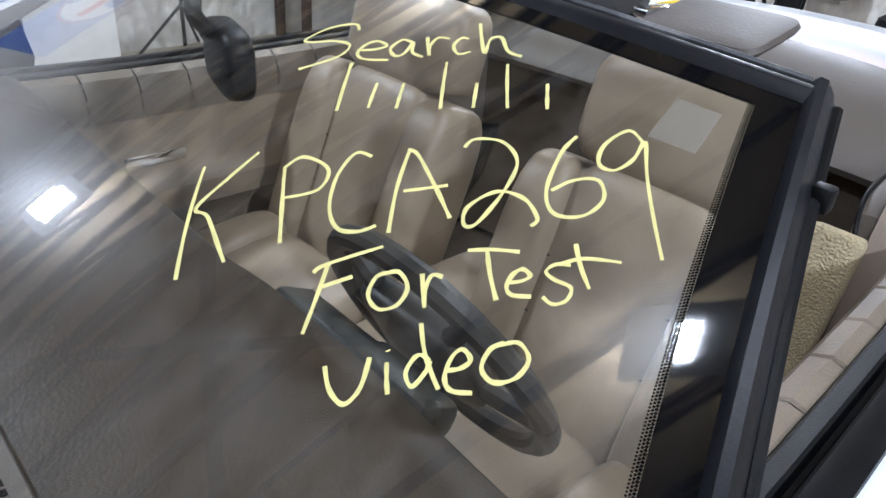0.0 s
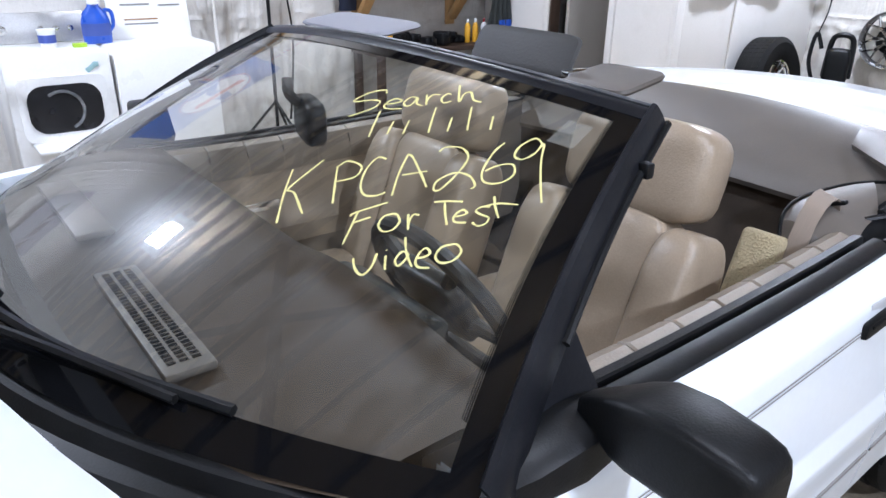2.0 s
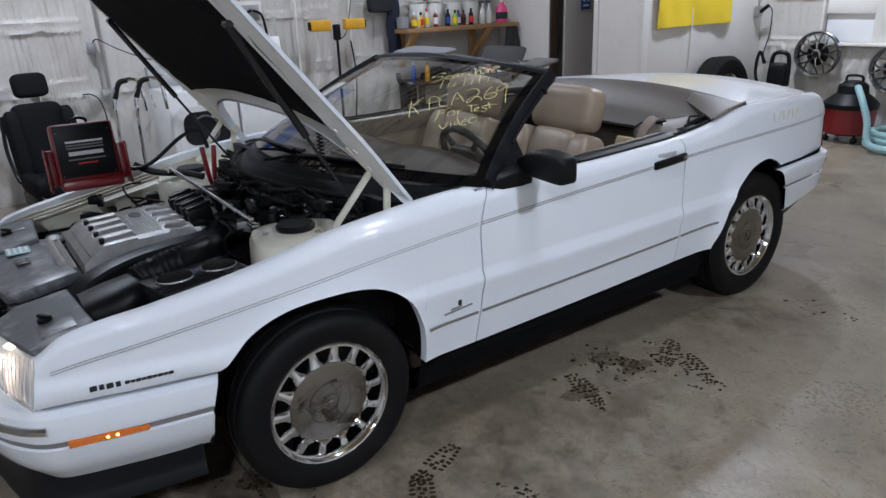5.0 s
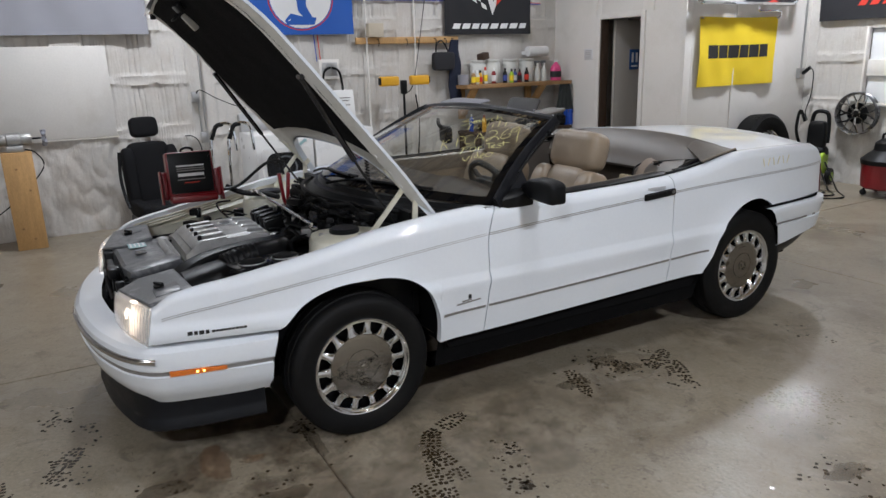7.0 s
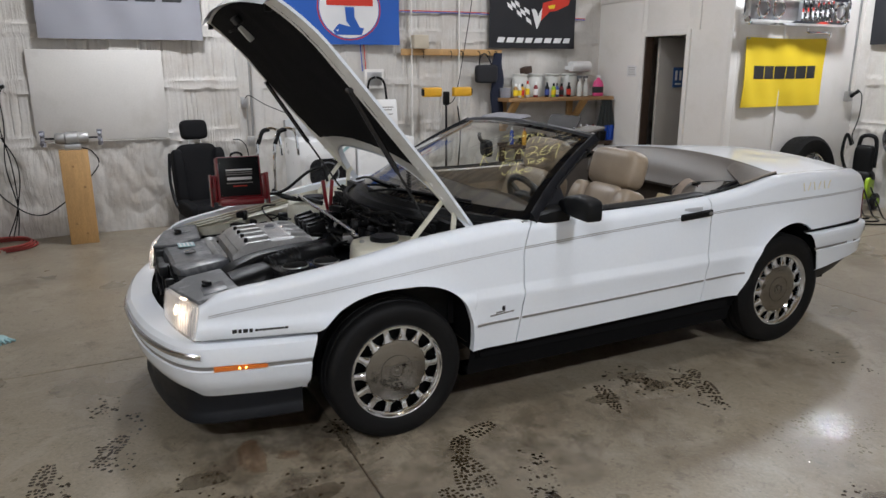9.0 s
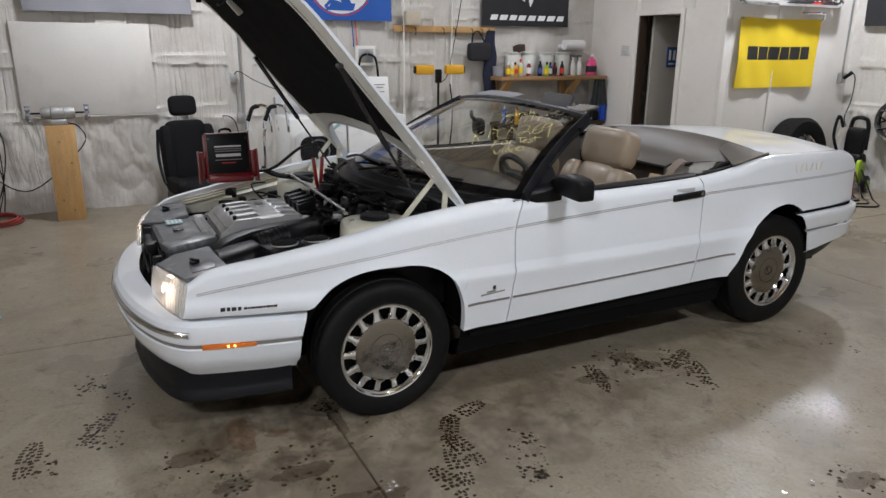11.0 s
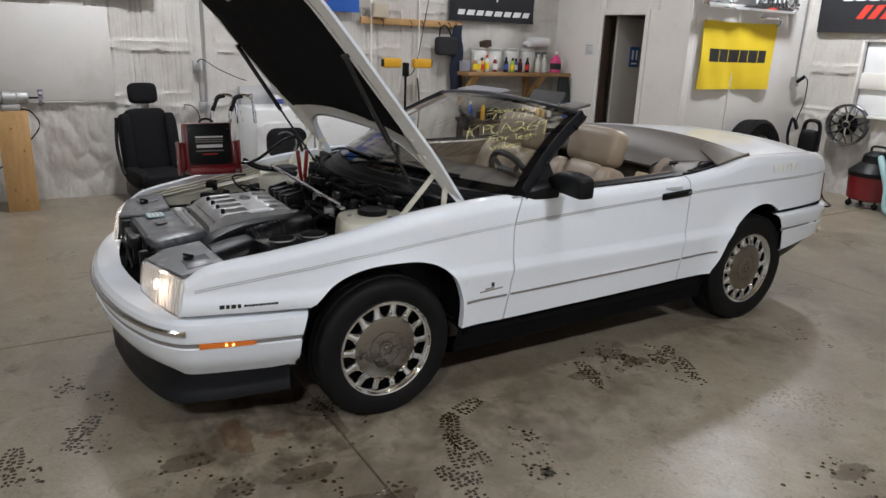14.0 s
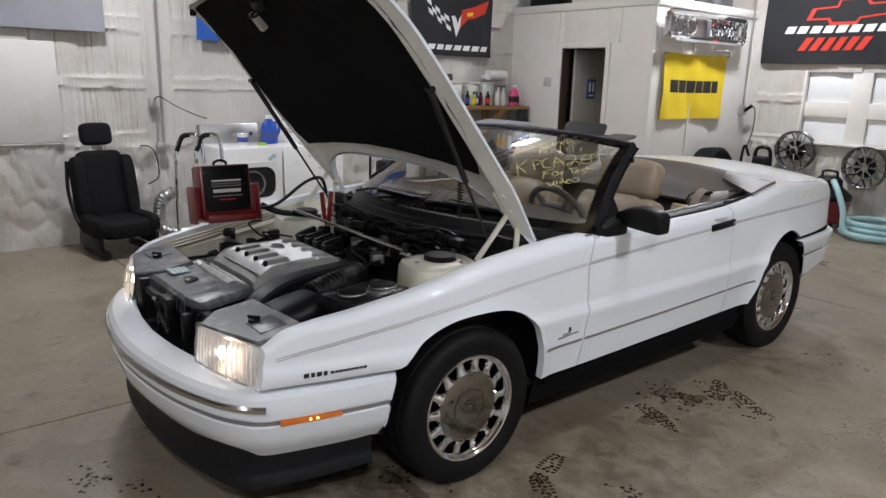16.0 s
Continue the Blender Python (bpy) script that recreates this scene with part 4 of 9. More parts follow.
for sgn in (1, -1):
    bm = bmesh.new()
    rows = []
    for v in np.linspace(0.02, 1.03, 16):
        p = ws(sgn * ue(v), v)
        o = Vector((sgn, 0, 0))
        up = Vector((0, -0.5, 0.86))
        w = 0.024 - 0.004 * v
        rows.append([p - o * 0.004 + up * 0.003, p + o * 0.006 + up * 0.014, p + o * w * 0.7 + up * 0.012, p + o * w + up * -0.004, p + o * (w + 0.004) - up * 0.035, p + o * w * 0.6 - up * 0.05, p - o * 0.01 - up * 0.035])
    grid(bm, rows, True)
    bm.faces.new([v for v in bm.verts[:7]])
    bm.verts.ensure_lookup_table()
    part("windshield_pillar", bm, "pillar", car, angle=50)
    bm = bmesh.new()
    tube(bm, [ws(sgn * ue(v), v) + Vector((sgn * (0.026 - 0.005 * v), 0.022, -0.018)) for v in np.linspace(0.36, 1.02, 8)], 0.0065, 8, 3)
    part("pillar_seal", bm, "black_plastic", car)
    bm = bmesh.new()
    box(bm, ws(sgn * ue(0.86), 0.86) + Vector((sgn * 0.030, 0.016, -0.02)), (0.02, 0.018, 0.025), 0.004)
    part("pillar_clip", bm, "black_plastic", car)
bm = bmesh.new()
rows = []
for u in np.linspace(-1.03, 1.03, 30):
    uu = max(-1.02, min(1.02, u))
    p = ws(uu, 1.0) + Vector(((u - uu) * 0.7, 0, 0))
    a, up = Vector((0, 0.86, 0.5)), Vector((0, -0.5, 0.86))
    rows.append([p - a * 0.010 + up * 0.003, p + a * 0.002 + up * 0.008, p + a * 0.012 + up * 0.007, p + a * 0.020 - up * 0.002, p + a * 0.022 - up * 0.02, p + a * 0.02 - up * 0.03, p - a * 0.012 - up * 0.02])
grid(bm, rows, True)
part("windshield_header", bm, "pillar", car, angle=50)
bm = bmesh.new()
tube(bm, [ws(u, 1.0) + Vector((0, 0.020, 0.012)) for u in np.linspace(-1, 1, 14)], 0.004, 6, 2)
part("header_seal", bm, "grey_plastic", car, "worn bright header seal")

# writing in yellow marker on the glass: letters as pen strokes in a unit box
PEN = {
    "S": [[(1, 0.85), (0.95, 1), (0.55, 0.92), (0.15, 0.66), (0.2, 0.58), (0.6, 0.6), (0.82, 0.5), (0.6, 0.25), (0, 0)]],
    "e": [[(0.1, 0.5), (0.6, 0.55), (0.95, 0.75), (0.7, 1), (0.35, 0.8), (0.12, 0.35), (0.3, 0.05), (0.95, 0.0)]],
    "a": [[(0.7, 0.85), (0.4, 0.98), (0.02, 0.5), (0.15, 0.1), (0.45, 0.25), (0.75, 0.85), (0.7, 0.3), (1, 0.05)]],
    "r": [[(0.1, 1), (0.15, 0.0), (0.2, 0.5), (0.5, 0.95), (0.95, 0.9)]],
    "c": [[(0.9, 0.9), (0.5, 0.95), (0.08, 0.5), (0.3, 0.02), (0.95, 0.15)]],
    "h": [[(0.12, 1), (0.2, 0.1), (0.35, 0.5), (0.6, 0.55), (0.72, 0.15), (1, 0.0)]],
    "K": [[(0.38, 0.86), (0.2, 0.45), (0.02, 0.01)], [(1, 0.99), (0.62, 0.75), (0.28, 0.52), (0.4, 0.45), (0.5, 0.13)]],
    "P": [[(0.15, 0.85), (0.1, 0.4), (0.03, 0.01)], [(0.12, 0.85), (0.5, 1), (0.95, 0.85), (0.75, 0.6), (0.12, 0.5)]],
    "C": [[(0.95, 0.95), (0.6, 1), (0.2, 0.7), (0.02, 0.3), (0.15, 0.04), (0.55, 0.0), (0.92, 0.07)]],
    "A": [[(0.4, 0.95), (0.2, 0.5), (0.05, 0.01)], [(0.38, 0.98), (0.55, 0.9), (0.8, 0.5), (0.95, 0.17)], [(0.3, 0.47), (0.6, 0.5), (0.98, 0.54)]],
    "2": [[(0.05, 0.88), (0.2, 0.98), (0.6, 0.95), (0.8, 0.72), (0.6, 0.4), (0.2, 0.05), (0.03, 0.04), (0.1, 0.22), (0.5, 0.38), (0.85, 0.3), (0.98, 0.1), (0.88, 0.02)]],
    "6": [[(0.58, 0.97), (0.3, 0.75), (0.04, 0.3), (0.15, 0.04), (0.6, 0.02), (0.95, 0.2), (0.9, 0.42), (0.5, 0.42), (0.12, 0.3)]],
    "9": [[(0.9, 0.85), (0.6, 1), (0.15, 0.88), (0.04, 0.72), (0.3, 0.66), (0.65, 0.75), (0.88, 0.9), (0.88, 0.6), (0.97, 0.0)]],
    "F": [[(0.15, 0.68), (0.3, 0.78), (0.98, 1)], [(0.33, 0.8), (0.18, 0.4), (0.01, 0.01)], [(0.24, 0.52), (0.6, 0.64)]],
    "o": [[(0.5, 0.95), (0.2, 0.8), (0.02, 0.35), (0.25, 0.02), (0.7, 0.12), (0.98, 0.55), (0.8, 0.95), (0.45, 0.92)]],
    "T": [[(0.02, 0.95), (0.5, 0.97), (0.98, 0.93)], [(0.38, 0.95), (0.42, 0.5), (0.5, 0.02)]],
    "s": [[(0.98, 0.95), (0.5, 0.98), (0.15, 0.8), (0.4, 0.6), (0.95, 0.4), (0.8, 0.1), (0.35, 0.0), (0.02, 0.18)]],
    "t": [[(0.28, 1), (0.35, 0.5), (0.46, 0.05)], [(0.02, 0.55), (0.4, 0.68), (0.98, 0.6)]],
    "v": [[(0.02, 0.8), (0.12, 0.3), (0.4, 0.02), (0.75, 0.35), (0.98, 1)]],
    "i": [[(0.5, 0.72), (0.45, 0.35), (0.5, 0.02)], [(0.6, 1), (0.65, 0.96)]],
    "d": [[(0.75, 0.42), (0.4, 0.5), (0.04, 0.25), (0.2, 0.05), (0.6, 0.25), (0.75, 0.42)], [(0.5, 0.98), (0.62, 0.5), (0.95, 0.01)]],
    "-": [[(0.55, 1.0), (0.45, 0.5), (0.35, 0.0)]],
}
# each letter: its foot on the glass (u, v), the run of its width and of its height
WRITING = {
    "Search": [
        ("S", 0.381, 0.717, 0.085, 0.044, -0.110, 0.073),
        ("e", 0.432, 0.767, 0.046, 0.024, -0.041, 0.032),
        ("a", 0.474, 0.795, 0.041, 0.021, -0.038, 0.032),
        ("r", 0.513, 0.822, 0.034, 0.018, -0.036, 0.033),
        ("c", 0.545, 0.842, 0.024, 0.013, -0.032, 0.031),
        ("h", 0.577, 0.853, 0.057, 0.031, -0.061, 0.063),
    ],
    "bar": [
        ("-", 0.490, 0.672, 0.04, 0.021, -0.076, 0.078),
        ("-", 0.524, 0.697, 0.03, 0.016, -0.036, 0.040),
        ("-", 0.556, 0.713, 0.03, 0.016, -0.036, 0.040),
        ("-", 0.602, 0.737, 0.04, 0.021, -0.072, 0.076),
        ("-", 0.640, 0.760, 0.03, 0.016, -0.036, 0.040),
        ("-", 0.678, 0.780, 0.03, 0.016, -0.066, 0.072),
        ("-", 0.722, 0.803, 0.03, 0.016, -0.036, 0.040),
    ],
    "KPCA269": [
        ("K", 0.559, 0.404, 0.095, 0.049, -0.173, 0.130),
        ("P", 0.614, 0.489, 0.055, 0.029, -0.105, 0.097),
        ("C", 0.648, 0.527, 0.046, 0.025, -0.090, 0.092),
        ("A", 0.700, 0.551, 0.063, 0.034, -0.092, 0.106),
        ("2", 0.763, 0.595, 0.070, 0.039, -0.088, 0.119),
        ("6", 0.829, 0.650, 0.058, 0.033, -0.073, 0.118),
        ("9", 0.904, 0.622, 0.056, 0.032, -0.096, 0.183),
    ],
    "For": [
        ("F", 0.713, 0.410, 0.074, 0.039, -0.076, 0.088),
        ("o", 0.747, 0.462, 0.034, 0.018, -0.031, 0.041),
        ("r", 0.788, 0.487, 0.020, 0.011, -0.025, 0.036),
    ],
    "Test": [
        ("T", 0.821, 0.514, 0.047, 0.025, -0.038, 0.060),
        ("e", 0.847, 0.535, 0.024, 0.013, -0.018, 0.031),
        ("s", 0.883, 0.543, 0.025, 0.014, -0.025, 0.048),
        ("t", 0.889, 0.565, 0.055, 0.031, -0.030, 0.058),
    ],
    "video": [
        ("v", 0.777, 0.355, 0.036, 0.018, -0.031, 0.044),
        ("i", 0.814, 0.386, 0.007, 0.003, -0.028, 0.043),
        ("d", 0.827, 0.399, 0.026, 0.013, -0.042, 0.067),
        ("e", 0.855, 0.410, 0.024, 0.012, -0.025, 0.043),
        ("o", 0.879, 0.434, 0.037, 0.020, -0.023, 0.043),
    ],
}


def mark_strokes(word, rows, width):
    for g, u, v, ru, rv, hu, hv in rows:
        bm = bmesh.new()
        for stroke in PEN[g]:
            path = smooth_path([(u + ru * x + hu * y, v + rv * x + hv * y, 0) for x, y in stroke], 7)
            pts = [ws(p.x, p.y, 0.0015) for p in path]
            left, right = [], []
            for i, p in enumerate(pts):
                d = (pts[min(i + 1, len(pts) - 1)] - pts[max(i - 1, 0)]).normalized()
                nrm = Vector((0.1, -0.45, 0.88))
                s = d.cross(nrm).normalized()
                w = width * (0.85 + 0.35 * noise.noise((i * 0.3, u * 30, v * 20)))
                left.append(p + s * w)
                right.append(p - s * w)
            lv, rv2 = [bm.verts.new(p) for p in left], [bm.verts.new(p) for p in right]
            for i in range(len(pts) - 1):
                bm.faces.new((lv[i], lv[i + 1], rv2[i + 1], rv2[i]))
        part("marker_letter", bm, "crayon", glass, "hand-drawn yellow marker stroke", smooth=False)


for word, rows in WRITING.items():
    mark_strokes(word, rows, 0.0022)
M["sticker"] = mat("see_through_sticker", (0.30, 0.28, 0.25), 0.4, 0, 0.1, 30, 90, 0.0)
M["sticker"].node_tree.nodes["Principled BSDF"].inputs["Alpha"].default_value = 0.45
bm = bmesh.new()
patch(bm, np.linspace(0.862, 0.925, 4), np.linspace(0.83, 0.915, 4), -0.0015)
part("inspection_sticker", bm, "sticker", glass, "pale square sticker inside the glass")
# white patch on the glass stands for a reflection
bm = bmesh.new()
patch(bm, np.linspace(-0.72, -0.52, 4), np.linspace(0.34, 0.62, 4), -0.0015)
part("reflection_patch", bm, "white_cloth", glass, "white patch painted as a reflection in the windshield")

# cowl, wipers
bm = bmesh.new()
rows = []
for u in np.linspace(-1.12, 1.12, 31):
    p = ws(u, -0.04)
    f = 0.12 - 0.03 * u * u
    rows.append([p + Vector((0, 0.03, -0.008)), p + Vector((0, -0.015, -0.006)), p + Vector((0, -0.25 * f, -0.03)), p + Vector((0, -0.5 * f, -0.034)), p + Vector((0, -f, -0.075)), p + Vector((0, -f - 0.01, -0.12)), p + Vector((0, -f, -0.38))])
grid(bm, rows)
part("cowl_panel", bm, "black_plastic", car, "black plastic cowl below the glass", angle=18)
bm = bmesh.new()
tube(bm, [ws(u, -0.04) + Vector((0, -0.13 + 0.03 * u * u, -0.052)) for u in np.linspace(-1.0, 1.0, 21)], 0.012, 8, 2)
part("cowl_seal", bm, "rubber", car)
for u0, u1 in ((-0.55, 0.12), (0.05, 0.72)):
    bm = bmesh.new()
    tube(bm, [ws(u0, -0.09, 0.03), ws(u0 * 0.6 + u1 * 0.4, 0.0, 0.03), ws(u1, 0.03, 0.015)], 0.007, 6, 5)
    tube(bm, [ws(u0 * 0.75 + u1 * 0.25, 0.02, 0.012), ws(u0 * 0.3 + u1 * 0.7, 0.035, 0.012), ws(u1 + 0.08, 0.045, 0.010)], 0.008, 6, 5)
    part("wiper", bm, "black_plastic", car)

# ---- hood, raised on its rear hinges ----
HB, HD, HN = Vector((0, 0.437, 0.925)), Vector((0, -0.64, 0.768)), Vector((0, 0.768, 0.64))


def hood_at(u, s, off=0.0):
    """u across (-1..1), s metres from the rear edge forwards, off along the outer normal."""
    half = 0.795 + 0.055 * min(1, s / 0.3) - 0.045 * max(0, (s - 0.85) / 0.5) ** 1.5
    nose = -0.05 * max(0, (s - 1.05) / 0.3) ** 2
    return HB + HD * s + HN * (off + 0.03 * (1 - u * u) + nose) + Vector((half * u, 0, 0))


def hood_s(u, k):
    s0, s1 = 0.37 * (1 - abs(u) ** 4.5), 1.33 + 0.06 * (1 - u * u)
    return s0 + (s1 - s0) * k


US = list(np.linspace(-1, 1, 27))
KS = list(np.linspace(0, 1, 21))
bm = bmesh.new()
rows = []
for u in US:
    row = [hood_at(u, hood_s(u, k)) for k in KS]
    row = [hood_at(u, hood_s(u, 0), -0.035)] + row + [hood_at(u, hood_s(u, 1), -0.06)]
    rows.append(row)
edge0 = [p - HN * 0.013 for p in rows[0]]
edge1 = [p - HN * 0.013 for p in rows[-1]]
grid(bm, [edge0] + rows + [edge1])
hood = part("hood", bm, "paint", car, "raised white hood with black felt liner", angle=40)
bm = bmesh.new()
rows = []
for u in US:
    rows.append([hood_at(u * 0.997, hood_s(u, k * 0.98 + 0.01), -0.014 if abs(u) > 0.99 else -0.044 if abs(u) > 0.9 else -0.032 if j in (0, 20) else -0.022) for j, k in enumerate(KS)])
grid(bm, rows)
part("hood_frame", bm, "hood_inner", hood, "white inner frame of the hood")
bm = bmesh.new()
rows = []
for u in US:
    row = []
    for j, k in enumerate(KS):
        s_rear, s_front = 0.455 - 0.05 * u * u, hood_s(u, 0.98)
        ss = s_rear + (s_front - s_rear) * k
        uu = u * (0.945 - 0.095 * max(0, 1 - k / 0.3) ** 1.6)
        edge = min(1, 6 * (1 - abs(u))) * min(1, 8 * min(k, 1 - k))
        wob = 0.006 * noise.noise((u * 5, k * 7, 2)) + 0.003 * noise.noise((u * 14, k * 17, 6))
        row.append(hood_at(uu, ss, -0.036 - 0.014 * edge + wob))
    rows.append(row)
grid(bm, rows)
part("hood_liner", bm, "insul", hood, "black felt liner under the hood")
for sgn in (1, -1):
    for q in (0.22, 0.31, 0.41):
        bm = bmesh.new()
        c = hood_at(sgn * 0.955, q, -0.040)
        rod(bm, c, c - HN * 0.005, 0.009, 10)
        part("rail_bolt", bm, "hood_inner", hood)
bm = bmesh.new()
box(bm, hood_at(-0.22, 1.20, -0.062), (0.04, 0.09, 0.03), 0.006, Matrix.Rotation(radians(-50), 3, "X"))
part("hood_lamp", bm, "clear_plastic", hood, "small under-hood lamp")
bm = bmesh.new()
box(bm, hood_at(0.0, 1.29, -0.07), (0.10, 0.04, 0.03), 0.006, Matrix.Rotation(radians(-50), 3, "X"))
tube(bm, [hood_at(-0.05, 1.27, -0.09), hood_at(-0.03, 1.27, -0.13), hood_at(0.03, 1.27, -0.13), hood_at(0.05, 1.27, -0.09)], 0.006, 6, 4)
part("latch_striker", bm, "black_plastic", hood)
for u in (-0.9, 0.9):
    bm = bmesh.new()
    lathe(bm, [(0.014, 0), (0.016, 0.015), (0.012, 0.03), (0.0, 0.032)], 10, hood_at(u, 1.29, -0.06), "z")
    part("rubber_stop", bm, "rubber", hood)
for sgn in (1, -1):
    bm = bmesh.new()
    top, bot = hood_at(sgn * 0.91, 0.86, -0.05), Vector((sgn * 0.685, 0.29, 0.86))
    mid = top.lerp(bot, 0.52)
    rod(bm, top, mid, 0.0125, 12)
    rod(bm, mid, bot, 0.006, 8)
    rod(bm, top + Vector((-0.02, 0, 0)), top + Vector((0.02, 0, 0)), 0.012, 8)
    part("gas_strut", bm, "black_gloss", car, "black gas strut holding the hood")
    bm = bmesh.new()

    def bar(a, b, w, t):
        a, b = Vector(a), Vector(b)
        d = b - a
        rot = Matrix((Vector((1, 0, 0)), d.normalized().cross(Vector((1, 0, 0))).normalized(), d.normalized())).transposed()
        box(bm, (a + b) / 2, (t, w, d.length), 0.003, rot)
    x = sgn * 0.755
    bar((x, 0.30, 1.055), (x - sgn * 0.01, 0.135, 0.865), 0.024, 0.012)
    bar((x + sgn * 0.01, 0.35, 0.995), (x + sgn * 0.01, 0.34, 0.86), 0.026, 0.012)
    bar((x - sgn * 0.004, 0.365, 0.985), (x - sgn * 0.004, 0.22, 1.155), 0.045, 0.008)
    for p in ((0.30, 1.05), (0.35, 0.99), (0.245, 1.125)):
        rod(bm, (x - 0.014, p[0], p[1]), (x + 0.02, p[0], p[1]), 0.011, 8)
    part("hood_hinge", bm, "cream", car, "white painted hood hinge arms")
bm = bmesh.new()
hx = [Vector((0.52 + 0.014 * math.cos(a * 2.1), 0.23 + 0.014 * math.sin(a * 2.1), 1.18 - 0.0045 * a)) for a in range(0, 40)]
tube(bm, hx, 0.003, 5, 2)
part("coil_cable", bm, "black_plastic", car)

# ---- engine bay ----
bm = bmesh.new()
box(bm, (0, -0.18, 0.42), (1.40, 1.02, 0.04))
box(bm, (0, -0.72, 0.42), (1.05, 0.20, 0.038))
for sgn in (1, -1):
    box(bm, (sgn * 0.715, -0.16, 0.53), (0.02, 0.98, 0.26))
box(bm, (0, 0.345, 0.68), (1.48, 0.03, 0.50))
part("bay_liner", bm, "black_plastic", car, smooth=False)
for sgn in (1, -1):
    bm = bmesh.new()
    rows = []
    for y in np.linspace(-0.80, 0.40, 25):
        xe = side_x(y, TOP(y)) - 0.034
        rows.append([(sgn * xe, y, TOP(y) - 0.045), (sgn * (xe - 0.012), y, TOP(y) - 0.06), (sgn * 0.745, y, TOP(y) - 0.07 - 0.02), (sgn * 0.735, y, TOP(y) - 0.20)])
    grid(bm, rows)
    part("inner_fender", bm, "cream", car, "cream painted inner fender ledge")
    bm = bmesh.new()
    lathe(bm, [(0.172, 0.65), (0.170, 0.76), (0.166, 0.815), (0.155, 0.838), (0.135, 0.846), (0.09, 0.852), (0.078, 0.853), (0.0, 0.853)], 36, (sgn * 0.60, 0.06, 0.0))
    for v in bm.verts:
        a, r = math.atan2(v.co.y - 0.06, v.co.x - sgn * 0.60) + 0.25, math.hypot(v.co.y - 0.06, v.co.x - sgn * 0.60)
        q = (abs(math.cos(a)) ** 4 + abs(math.sin(a)) ** 4) ** -0.25 if r > 0.08 else 1.0
        v.co.x, v.co.y = sgn * 0.60 + (v.co.x - sgn * 0.60) * 0.90 * q, 0.06 + (v.co.y - 0.06) * 0.98 * q
    tower = part("strut_tower", bm, "cream", car, "cream white strut tower with black cap")
    bm = bmesh.new()
    lathe(bm, [(0.068, 0.846), (0.070, 0.866), (0.062, 0.874), (0.03, 0.876), (0.0, 0.875)], 28, (sgn * 0.60, 0.06, 0.0))
    part("tower_cap", bm, "black_plastic", tower)
    for a in (0.4, 2.5, 4.6):
        bm = bmesh.new()
        lathe(bm, [(0.011, 0.842), (0.011, 0.858), (0.0, 0.860)], 6, (sgn * 0.60 + 0.10 * math.cos(a), 0.06 + 0.11 * math.sin(a), 0.0))
        part("bolt", bm, "steel", tower)
    bm = bmesh.new()
    rod(bm, (sgn * 0.44, -0.02, 0.775), (sgn * 0.455, -0.022, 0.775), 0.013, 12)
    part("drain_hole", bm, "dark", tower)

